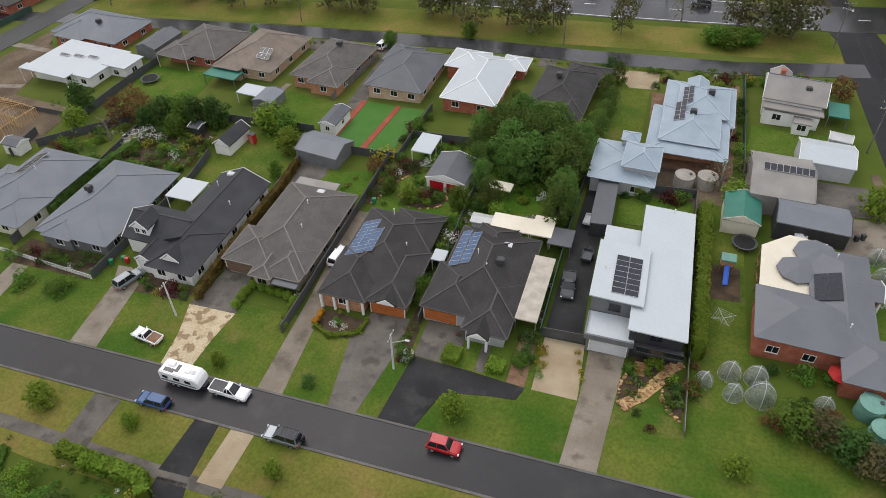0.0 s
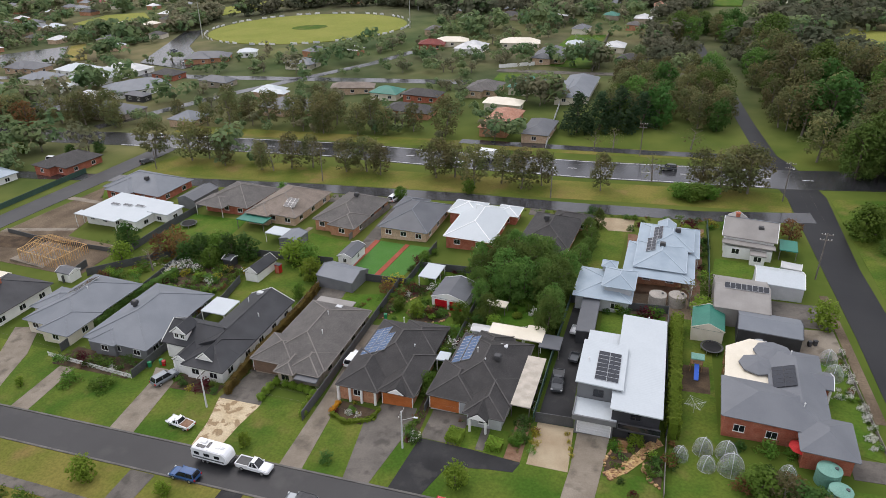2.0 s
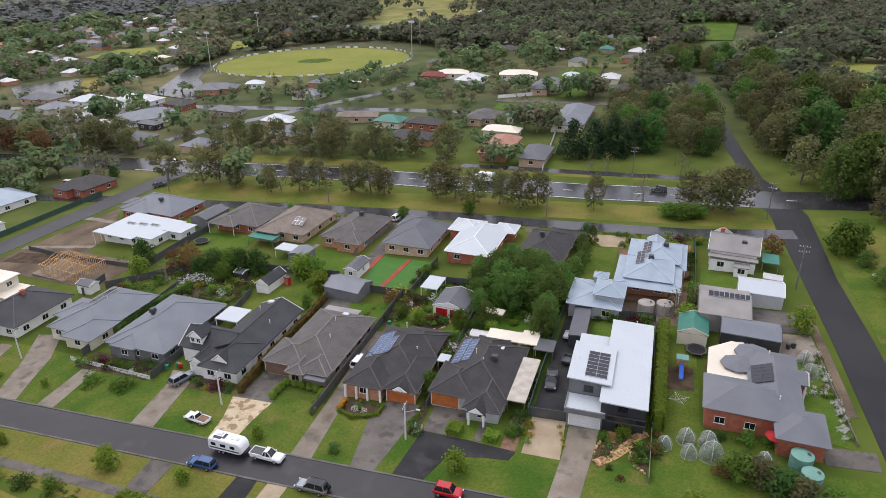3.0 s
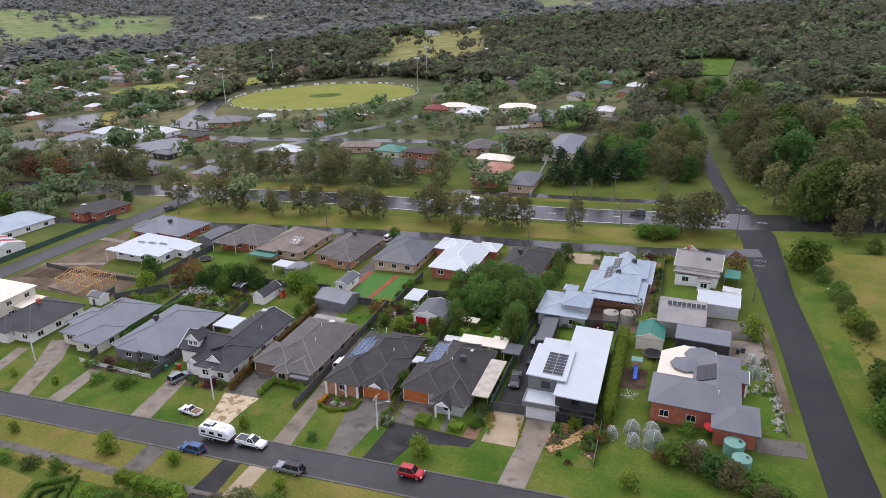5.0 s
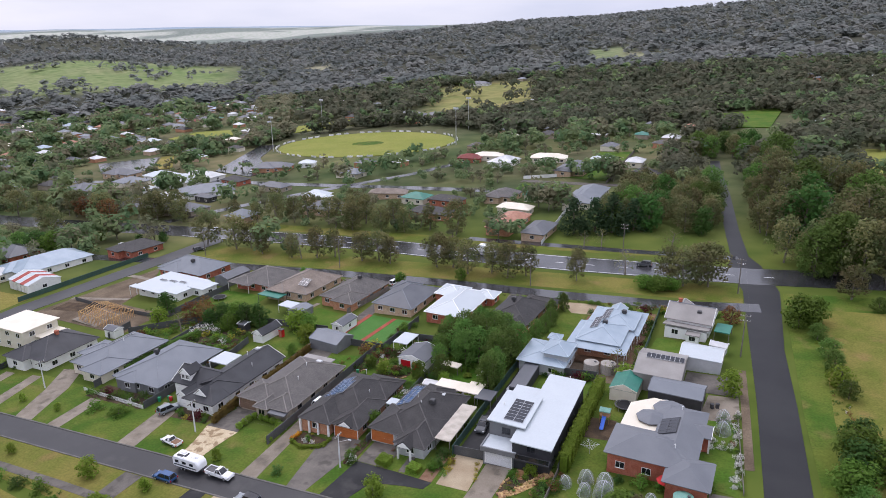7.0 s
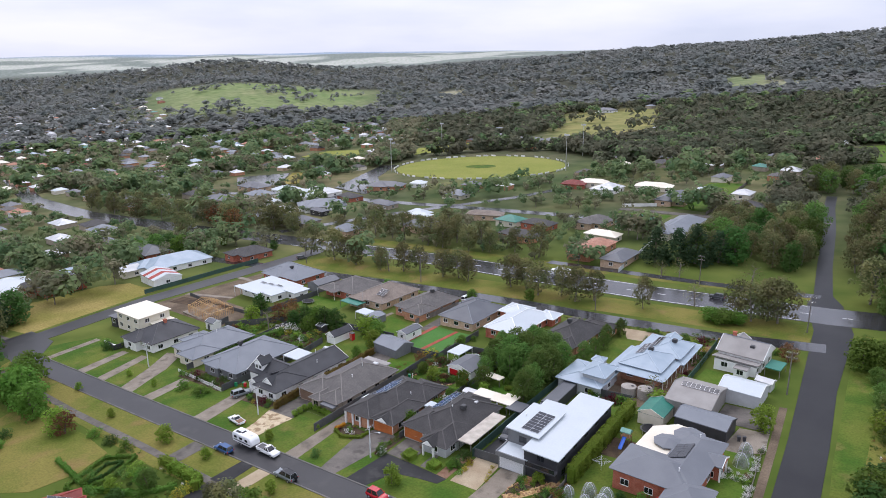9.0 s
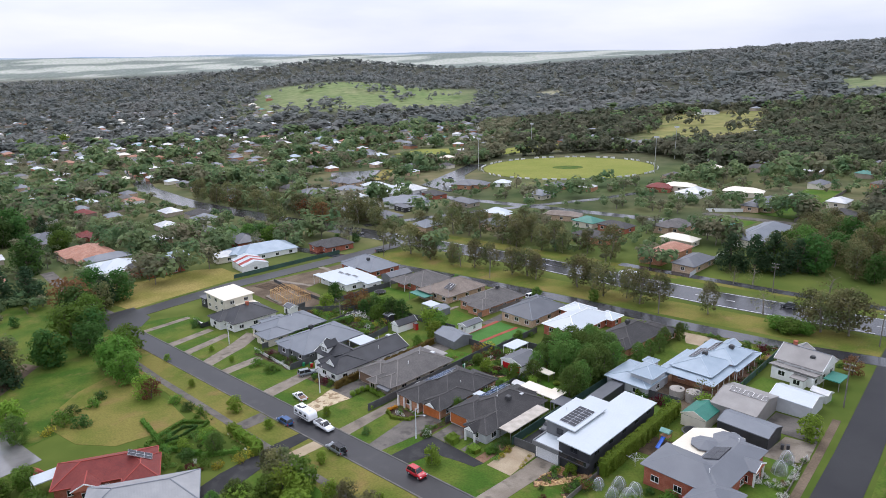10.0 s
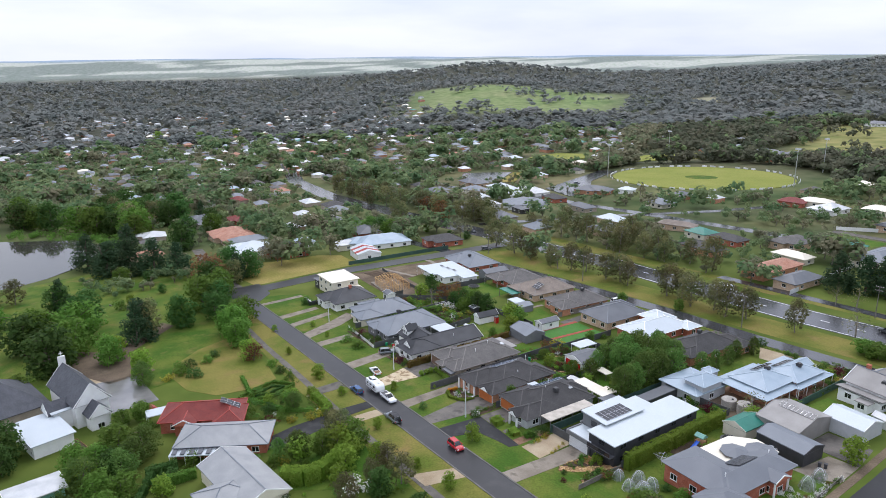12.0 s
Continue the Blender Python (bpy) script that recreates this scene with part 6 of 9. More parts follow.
hedge([(-36.2, 56.8), (-33.2, 55.4), (-29.6, 56.8), (-29.2, 59.4)], 0.6, 0.6, "leaf_lime", "low clipped box hedge round a bed")
hedge([(-36.3, 57.1), (-36.2, 59.6)], 0.7, 0.6, "flower_orange", "low border of orange flowers")
hedge([(-78, 20.6), (-62, 18), (-52, 22), (-48, 27)], 0.8, 0.9, "leaf_green", "low curving clipped garden hedge")
hedge([(-23.5, 9.5), (-20.5, 12.5), (-20, 15.5), (-22, 20), (-25.5, 24.5)], 2.4, 3.4, "leaf_lime", "tall dense bright green garden hedge")
hedge([(-54, 30), (-46, 30), (-44, 28)], 1.5, 1.8, "leaf_lime", "golden-green clipped hedge beside the footpath")
hedge([(-37, -11), (-36.5, -3)], 1.4, 2.0, "leaf_green", "clipped green garden hedge")
hedge([(-42.5, -11), (-42.5, -5)], 1.4, 1.8, "leaf_dark", "clipped dark green garden hedge")
hedge([(-67, 16.5), (-70, 26), (-65, 29.5), (-62, 23), (-63, 16.5), (-66.5, 16)], 0.6, 0.7, "leaf_green", "low clipped hedge round a garden lawn")
hedge([(-65.5, 19), (-67.6, 25), (-65.4, 27), (-64, 22), (-64.6, 18.6)], 0.45, 0.6, "leaf_dark", "low clipped inner garden hedge")
hedge([(-44, -9), (-34, -14), (-22, -18)], 1.2, 1.6, "leaf_dark", "clipped dark green garden hedge")

# gums of the median and roadside
for x, y, hh, w in [(-133, 161, 12, 1), (-128, 163, 9, 0.9), (-119, 158, 9, 0.8), (-105, 156, 8.5, 0.7), (-96, 158, 10, 0.9), (-90, 160, 9, 0.9), (-78, 158, 9, 1), (-72, 159, 9.5, 1.1), (-67, 157, 8, 0.9), (-50, 157, 10, 1), (-45, 158, 9, 1), (-38, 153, 10, 1),
                    (-31, 155, 9, 0.9), (-25, 152, 10, 1), (-20, 155, 9, 0.9), (-4.5, 154, 9, 0.65), (24.6, 156, 10, 1), (28, 160, 10, 1), (31, 157, 11, 1), (20, 161, 9, 0.9), (-149.5, 164, 11, 1)]:
    plant("gum", x, y, hh * 1.15, w * 1.15, "gums of the median")
for x, y, hh in [(8, 162, 8), (-9.5, 186.5, 6), (-4, 188, 6.5), (18, 189, 7.5), (-101, 156, 7)]:
    plant("bare", x, y, hh, 1.0)
for x, y, hh in [(15, 151.8, 4.2), (18.8, 150.8, 4.6), (22, 152, 3.6)]:
    plant("green2", x, y, hh, 1.6)
for x, y, hh, k in [(-38, 143.8 + 3.4, 4, "green0"), (-54.7, 140, 4, "green2"), (-90, 141, 3, "shrub0"), (-5, 138, 2.5, "shrub1")]:
    plant(k, x, y, hh)
rw = random.Random(77)
placed = []
for x0, y0, x1, y1, n in [(50, 180, 135, 260, 52), (40, 200, 52, 320, 24), (10, 349, 44, 380, 18), (-8, 208, 34, 268, 40), (-118, 190, -56, 200, 8), (-250, 190, -150, 201, 11), (-380, 190, -262, 206, 16), (56, 168, 75, 182, 6), (-150, 196, -100, 212, 8)]:
    k = 0
    tries = 0
    while k < n and tries < 3000:
        tries += 1
        x, y = rw.uniform(x0, x1), rw.uniform(y0, y1)
        if any((x - a) ** 2 + (y - b) ** 2 < 34 for a, b in placed):
            continue
        if 22 < x < 47 and y > 180 and abs(x - (39.4 - (y - 182) * 0.1)) < 5.6:
            continue
        if (x + 126) ** 2 + (y - 218) ** 2 < 200:
            continue
        placed.append((x, y))
        plant(rw.choice(("gum", "gum", "green1", "gum", "gum", "yard1")) if x > 48 else rw.choice(("gum", "gum", "gum", "gum", "green1", "yard0")) if x > -10 else "gum", x, y, rw.uniform(14, 21) if x > 48 else rw.uniform(9, 14) if x > -10 else rw.uniform(9, 14), rw.uniform(0.85, 1.1), "gum woods beside the highway")
        k += 1
for x0, y0, x1, y1, n, hs in [(-420, 34, -236, 84, 50, (10, 17)), (-232, -100, -196, -36, 14, (7, 12)), (-200, 44, -172, 60, 6, (8, 12))]:
    for k in range(n):
        x, y = rw.uniform(x0, x1), rw.uniform(y0, y1)
        if any(abs(x - q[0]) < 15 and abs(y - q[1]) < 14 for q in [(-258, 80), (-242, 81), (-221, 76), (-206, 87), (-315, 81)]):
            continue
        plant(rw.choice(("green0", "green1", "green2", "green1", "gum1", "pine0") if hs[0] > 5 else ("green0", "green2")), x, y, rw.uniform(*hs), rw.uniform(0.95, 1.2), "woods beside the pond")
# dark pines north of the highway and roadside woods
for x, y, hh in [(-16.5, 202, 14), (-10, 206, 13), (-3.8, 206, 15), (3, 210, 12)]:
    plant("pine", x, y, hh, 1.25, "pines beside the highway")
for x, y, hh, k in [(52.2, 134.2, 8, "green0"), (55, 137, 7, "green2"), (55.5, 128, 4, "yard0"), (57, 119.1, 4.5, "yard0"), (57.5, 113, 4.5, "yard1"), (58, 106, 4.5, "yellow"), (59, 101, 4, "yard0"), (58.4, 83, 6, "green1"), (58, 78, 7.5, "green2"), (57.4, 74, 7, "green1"), (61, 75, 7, "green0"), (56.4, 70, 6, "green2"), (57.6, 66, 4.5, "yard0"), (60, 60, 6, "green1"),
                    (70, 148, 4, "yard1"), (76, 150, 4, "yard0"), (84, 152, 4, "yard0"), (58, 44, 4, "green1"), (65, 155, 9, "gum")]:
    plant(k, x, y, hh, 1.2)
# park trees by the pond
for k, x, y, hh, w in [("green2", -142.4, -20, 13, 1.1), ("green1", -155, -5, 13, 1.1), ("green0", -128, -12, 12, 1.1), ("pine1", -184, -9, 12, 1.0), ("pine0", -129.5, 7.4, 14, 0.9), ("green1", -132.6, 20, 11, 1), ("green0", -146, 31, 13, 1.1), ("green1", -142, 35, 11, 1),
                       ("green2", -110.4, 29.5, 11, 1), ("green0", -117, 33, 10, 1.0), ("green0", -124, 38, 9, 1), ("rust1", -88.5, 27.5, 5.5, 1.1), ("lime1", -100.2, 0.5, 7, 1.1), ("lime0", -117, -3, 7, 1.2), ("green0", -122, -16, 11, 1.1), ("rust0", -178, 44, 12, 1.3), ("rust1", -186, 43, 12, 1.2), ("green1", -168, 40, 12, 1.2), ("green0", -158, 41, 11, 1.1),
                       ("pine1", -222, 22, 16, 1.2), ("pine0", -214, 30, 17, 1.2), ("pine1", -228, 14, 15, 1.2), ("pine0", -206, 38, 15, 1.2), ("green2", -208, 16, 7, 1.2), ("green1", -200, 24, 5, 1), ("shrub0", -168, 8, 4, 1), ("lime0", -172, 12, 4, 1), ("green1", -180, 25, 4, 1), ("gum0", -205, -22, 10, 1.2), ("gum1", -210, -30, 11, 1.3), ("gum2", -196, -32, 10, 1.2), ("green2", -172, -30, 9, 1.2), ("green1", -160, -40, 10, 1.2), ("gum0", -190, -42, 11, 1.3),
                       ("shrub0", -92, 9, 3.4, 1.3), ("shrub1", -88, 11.5, 2.8, 1.4), ("goldshrub", -90, 5, 2.2, 1.4), ("green0", -100, -28, 8, 1.0), ("green2", -40, -20, 6, 1.1), ("green1", -46, -16, 6.5, 1.1), ("green0", -52, -18, 6, 1.1), ("green2", -55, -22, 6, 1), ("green1", -36, -26, 6, 1), ("lime0", -48, -22, 5, 1.3), ("green0", -70, -10, 4, 1.2), ("shrub0", -66, -12, 3, 1.3), ("green2", -32, -20, 6, 1), ("green1", -62, -34, 7, 1), ("green0", -72, -38, 8, 1.1),
                       ("green0", -28, 20, 6, 0.9), ("lime1", -24, 24, 5.5, 1.2), ("lime0", -30, 16, 5, 1.2), ("gum1", -16, 28, 5.5, 1.1), ("gum0", -36, 26, 5.5, 1.1), ("green2", -54, 24, 4, 1), ("lime0", -20, 21, 5.5, 1.2), ("green1", -8, 22, 6, 1), ("gum2", -10, 16, 6, 1), ("green1", 2, 24, 5, 1), ("lime1", -58, 20, 3, 1.2)]:
    plant(k, x, y, hh, w)


# gardens south of the street
for k, x, y, hh, w in [("pine0", -245, 9, 17, 1.3), ("pine1", -225, 15, 16, 1.3), ("pine0", -257, 28, 17, 1.3), ("green1", -183, -10, 10, 1.2), ("green1", -138, -23, 13, 1.3), ("green0", -141, -9, 13, 1.3), ("green1", -116, -19, 14, 1.2), ("green0", -113, -5, 9, 1.0), ("pine0", -127, 5, 15, 0.9), ("gum1", -131, 9, 13, 1.1),
                       ("green0", -135, 20, 10, 1.0), ("green1", -133, 31, 10, 1.0), ("green2", -117, 29, 8, 1.0), ("green0", -103, 28, 9, 1.0), ("yellow", -91, 27.5, 6, 1.0), ("yard1", -91, -1, 7, 0.9), ("shrub0", -95, 9, 2.6, 1.4), ("shrub1", -96, 12, 2.4, 1.4), ("shrub0", -96, 17, 2.4, 1.4), ("shrub1", -99, 20, 2.2, 1.3),
                       ("shrub0", -81, 30, 2.2, 1.2), ("shrub1", -75, 30, 2.2, 1.2), ("shrub0", -70, 30.4, 2.4, 1.2), ("goldshrub", -46, 21, 2.0, 1.2), ("goldshrub", -45, 25, 2.0, 1.2), ("goldshrub", -45, 27.4, 2.0, 1.2), ("shrub0", -51, 21, 2.0, 1.3), ("yard0", -52, 24, 4.5, 1.0), ("shrub1", -55, 19, 2.4, 1.3), ("redshrub", -50, 17, 1.6, 1.2),
                       ("gum2", -32, 26, 7, 1.2), ("yard0", -31, 16, 6, 1.0), ("lime0", -27, 23, 6, 1.2), ("green0", -27, 27, 6.5, 1.1), ("yellow", -20, 28, 4, 1.0), ("gum0", -9, 27, 6.5, 1.2), ("gum1", -13, 23, 5, 1.1), ("yard1", -34, 13, 4, 1.0), ("shrub0", -31, 11, 2.4, 1.3), ("goldshrub", -30, 12.4, 1.8, 1.2), ("flower", -12, 19, 3.0, 1.5), ("lime1", -17, 18, 4, 1.1),
                       ("green1", -68, -33, 9, 1.1), ("yard0", -46, -22, 7, 1.1), ("yard1", -44, -15, 7, 1.2), ("green0", -54, -14, 8, 1.1), ("yard0", -52, -9, 7, 1.1), ("green2", -70, -6, 5, 1.1), ("yard1", -49, -12, 6.5, 1.1), ("shrub0", -42, -2, 2.8, 1.4), ("shrub1", -39, -7, 2.6, 1.4), ("green0", -37, -16, 6, 1.1), ("yellow", -48, -20, 4, 1.1), ("lime0", -34, -10, 4, 1.2), ("shrub0", -64, -6, 2.6, 1.4), ("shrub1", -60, -12, 2.6, 1.4)]:
    plant(k, x, y, hh, w)
for k, x, y, hh in [("green1", -229, 128, 8), ("green0", -226, 133, 8), ("yard1", -220, 138, 9), ("green1", -214, 141, 9), ("green0", -206, 142, 9), ("yellow", -222, 131, 6), ("green2", -201, 160, 4), ("gum1", -244, 169, 12), ("gum0", -236, 167, 11), ("gum2", -252, 191, 13), ("gum1", -233, 190, 13), ("rust0", -226, 187, 11), ("gum0", -207, 194, 12), ("rust1", -243, 190, 11), ("gum2", -289, 188, 13), ("gum1", -304, 183, 13), ("green1", -181, 161, 3.6), ("green1", -172, 164, 4)]:
    plant(k, x, y, hh, 1.25)
# tall trees behind the pond's far bank, and golden trees across the town
for i in range(17):
    f = i / 16
    x, y = -352 + 66 * f + rw.uniform(-8, 8) - 26, -56 + 84 * f + rw.uniform(-8, 8) + 16
    plant(("green0", "gum1", "green1", "green2", "green1")[i % 5], x, y, rw.uniform(12, 18), rw.uniform(0.95, 1.2), "woods beside the pond")
for x, y, hh in [(-928, 295, 13), (-936, 311, 13), (-944, 262, 11), (-985, 214, 12)]:
    plant("yellow", x, y, hh, 1.2)


# low garden planting, too small and dense to count
def garden_beds():
    rng = np.random.default_rng(12)
    kinds = ["leaf_green", "leaf_dark", "leaf_lime", "leaf_yard", "leaf_rust", "flower_white"]
    heaps = {k: [] for k in kinds}
    for pts, w in [([(-77.6, 74), (-77.2, 81), (-76.8, 92), (-76.2, 100.5)], 1.6), ([(-94, 97), (-82, 101)], 2.4), ([(-92, 94), (-79, 97)], 2.4), ([(-88, 91), (-78, 93)], 2.4), ([(-105, 89), (-100.5, 90), (-97.5, 94.6), (-96, 100.5)], 2.6), ([(-36.5, 84), (-37.4, 91), (-33.5, 94), (-29, 95.4)], 1.4), ([(-34, 87), (-28, 88.4)], 1.4),
                   ([(-62.3, 97), (-59.8, 102.5)], 1.0), ([(-48.4, 83), (-42.2, 91)], 1.4), ([(-87, 71.5), (-87, 78)], 1.0), ([(-58, 28.6), (-47, 28.8)], 1.6), ([(-52, 18), (-46.5, 26)], 1.8), ([(-33, 10.6), (-28, 14), (-26, 22), (-30, 28)], 2.0), ([(-18, 14), (-10, 22), (-6, 27)], 2.0), ([(-62, -6), (-50, -18)], 3.0), ([(-60, 138.6), (-20, 138.4), (30, 137)], 1.4),
                   ([(-130, 138), (-95, 140), (-62, 139)], 1.4), ([(-23, 55.2), (-22.6, 62), (-22.8, 70)], 1.2), ([(-6.4, 55), (-6.3, 61.6), (-6.4, 72)], 0.9), ([(-24.6, 68.5), (-24.6, 76)], 1.0), ([(-16.7, 60), (-14.9, 59.7)], 0.8), ([(-12.3, 59.8), (-9.4, 59.6)], 0.8), ([(5.3, 61.5), (7.8, 59.3), (11.2, 57.4)], 1.4), ([(-41.4, 60), (-41.2, 82)], 0.8), ([(12, 63), (11.8, 80)], 0.6), ([(-40, -6), (-36, -16)], 2.0), ([(-84, 31), (-66, 30.6)], 1.6), ([(56, 62), (58, 84), (57.5, 112), (55, 130)], 3.0), ([(2, 86), (12, 86)], 1.0), ([(-57.8, 94), (-55.6, 104)], 1.2), ([(-21.6, 82), (-21.8, 97)], 1.0), ([(-72, 104), (-58, 103)], 1.2), ([(-120, 104), (-108, 100)], 2.0)]:
        for (ax, ay), (bx, by) in zip(pts, pts[1:]):
            long = math.hypot(bx - ax, by - ay)
            for k in range(int(long * 1.5)):
                f = rng.random()
                x, y = ax + (bx - ax) * f + rng.uniform(-w, w) * 0.5, ay + (by - ay) * f + rng.uniform(-w, w) * 0.5
                r = rng.uniform(0.25, 0.62)
                heaps[kinds[int(rng.choice(6, p=(0.3, 0.24, 0.16, 0.17, 0.08, 0.05)))]].append((x, y, g(x, y) + r * 0.6, r))
    for k, lst in heaps.items():
        ob = new("garden_plants", quads_mesh("garden_plants", leaf_quads(rng, lst, 150, 0.09), k))
        tagged(ob, "low white-flowering plants in garden beds" if k == "flower_white" else "low mixed leafy plants in garden beds", "plants", kind="stuff")


garden_beds()

# planted borders of the back gardens
rb2 = random.Random(23)
for x0, y0, x1, y1, n, lo_, hi_, names in [(-78.4, 83, -76.6, 88, 9, 1.3, 2.2, ("shrub0", "shrub1", "yard0")), (-76.6, 88, -74.2, 95, 12, 1.2, 2.2, ("shrub0", "shrub1", "yard1", "lime0")), (-92, 84, -78.5, 98, 46, 0.7, 1.7, ("shrub0", "shrub1", "rust0", "lime1", "shrub1", "shrub0", "shrub0")),
                                       (-33.6, 85.4, -27, 89.4, 18, 0.7, 1.7, ("shrub0", "shrub0", "lime0", "shrub1", "shrub1", "rust0")), (-39.2, 86, -36.6, 97.5, 26, 0.8, 2.0, ("shrub0", "shrub1", "lime1", "shrub1", "shrub0", "shrub0")), (-17, 83, -8.8, 86, 22, 0.6, 1.5, ("shrub0", "shrub1", "rust1", "flower", "goldshrub")),
                                       (-24.4, 64, -22.6, 84, 26, 0.9, 2.2, ("shrub0", "shrub1", "lime0", "yard0", "rust0")), (5.8, 55, 8.5, 60.5, 16, 0.4, 1.0, ("shrub0", "shrub1", "rust0", "goldshrub")), (10.8, 53.4, 12.7, 58.6, 10, 0.6, 1.4, ("shrub1", "rust0", "shrub0")), (13.4, 56, 14.2, 62, 6, 0.8, 1.8, ("shrub0", "lime1")),
                                       (-5.2, 54, -4.2, 61, 9, 0.6, 1.2, ("shrub0", "goldshrub", "lime0")), (-104, 84, -94, 98, 22, 0.8, 2.2, ("shrub0", "shrub1", "rust0", "yard1")), (-9.4, 84, -7, 97, 12, 1.2, 2.6, ("shrub0", "yard0", "shrub1")), (-25.5, 98, -22.8, 112, 12, 1.6, 3.4, ("yard0", "yard1", "shrub0")), (0.5, 136.6, 36, 138.6, 26, 0.8, 1.8, ("shrub0", "shrub1", "rust0", "lime0"))]:
    for i in range(n):
        k = rb2.choice(names)
        (functools.partial(plant, k) if k in ("flower", "goldshrub") else border_shrub)(rb2.uniform(x0, x1), rb2.uniform(y0, y1), rb2.uniform(lo_, hi_), rb2.uniform(0.9, 1.4))
for x, y, hh in [(-92.2, 92.6, 1.9), (-91.2, 94.4, 2.1), (-90.2, 96.0, 2.0)]:
    plant("flower", x, y, hh, 1.5)
for k, x, y, hh, w in [("redshrub", -29.2, 88, 1.7, 1.2), ("flower", -36.4, 93.2, 1.1, 1.2), ("ball", -13.7, 89.8, 0.9, 1.9), ("goldshrub", -74, 95.2, 1.8, 1.2), ("green1", -66.5, 104.5, 4.5, 0.9)]:
    plant(k, x, y, hh, w)
for k, lst in HEAPS.items():
    ob = new("border_shrubs", quads_mesh("border_shrubs", leaf_quads(np.random.default_rng(8), lst, 110, 0.11), k))
    tagged(ob, "dense mixed green shrubs in garden borders", "shrubs", kind="stuff")
hedge([(-17.2, 55.9), (-14.9, 55.7)], 2.3, 1.3, "leaf_lime", "square clipped light-green hedge in a front lawn", 60, 0.12)
hedge([(-11.2, 55.5), (-9.0, 55.3)], 2.0, 1.1, "leaf_lime", "square clipped light-green hedge in a front lawn", 60, 0.12)
hedge([(-92.0, 70), (-92.6, 78), (-89.4, 92)], 1.3, 1.9, "leaf_yard", "dense green hedge along a side fence")
hedge([(-76.7, 72.0), (-74.9, 78.6)], 1.6, 2.2, "leaf_green", "dense green hedge beside a patio")


def bank_scrub():
    rng = np.random.default_rng(31)
    line = [(-356, -66), (-330, -22), (-309, 12), (-284, 28), (-256, 14)]
    lst = []
    for (ax, ay), (bx, by) in zip(line, line[1:]):
        for k in range(int(math.hypot(bx - ax, by - ay) * 0.8)):
            f, o = rng.random(), rng.uniform(0, 13)
            x, y = ax + (bx - ax) * f - 0.8 * o, ay + (by - ay) * f + 0.6 * o
            r = rng.uniform(1.2, 2.4)
            lst.append((x, y, g(x, y) + r * 0.9, r))
    ob = new("bank_scrub", quads_mesh("bank_scrub", leaf_quads(rng, lst, 26, 0.28), "leaf_green"))
    tagged(ob, "dense green willow scrub along the pond bank", "scrub", kind="stuff")


bank_scrub()


# ---- far woods, one mesh of leaf clusters ----
ROADS = [([(54, -90), (50.0, 20), (47.9, 61), (46.7, 95), (45.3, 120), (44.3, 156), (39.9, 177), (35.2, 217), (30.8, 269), (25.5, 317), (23.5, 345)], 7), ([(-480, 205), (-360, 182), (-260, 178.5), (-170, 178.6), (-90, 176.6), (-40, 171.2), (-10, 169), (42, 168), (120, 174), (260, 200)], 11),
         ([(-420, 290), (-330, 262), (-262, 276), (-200, 270), (-120, 268), (-70, 266)], 6), ([(-62, 289), (-20, 283), (30, 282)], 5), ([(-196, 190), (-170, 240), (-128, 300), (-115, 330)], 6), ([(-158, 50), (-159.5, 95), (-152.5, 148), (-150, 172)], 7), ([(-158, 49), (-178, 49), (-215, 53), (-250, 58)], 5)]


def near_line(x, y, pts, d):
    for p, q in zip(pts, pts[1:]):
        vx, vy = q[0] - p[0], q[1] - p[1]
        t = max(0, min(1, ((x - p[0]) * vx + (y - p[1]) * vy) / (vx * vx + vy * vy)))
        if (x - p[0] - t * vx) ** 2 + (y - p[1] - t * vy) ** 2 < d * d:
            return True
    return False


CLEAR = [(-214, 404, 86), (-348, 314, 36), (-402, 247, 14), (40, 505, 36), (-262, 340, 34), (-314, 492, 38), (-34, 335, 30), (-40, 270, 22), (110, 335, 34), (-405, 452, 36), (-300, -45, 78), (-250, -10, 25)]


FIELDS = [(-18.2, 4.0, 570, 850), (-9.0, 1.5, 1030, 1190), (-6.0, 1.4, 1020, 1085), (-32.6, 1.2, 1290, 1370), (-26.5, 1.6, 690, 735)]


def in_field(x, y, pad=0.0):
    r, az = math.hypot(x, y), math.degrees(math.atan2(x, y))
    return any(abs(az - a) < w + pad and r0 < r < r1 for a, w, r0, r1 in FIELDS)


def is_open(x, y, pad=0.0):
    if -185 < x < 52 and -48 < y < 158:
        return True
    if x > 44 and y < 166 and y > -100 and x < 135:
        return True
    if any((x - a) ** 2 + (y - b) ** 2 < (r + pad) ** 2 for a, b, r in CLEAR):
        return True
    return any(near_line(x, y, p, w + pad) for p, w in ROADS)


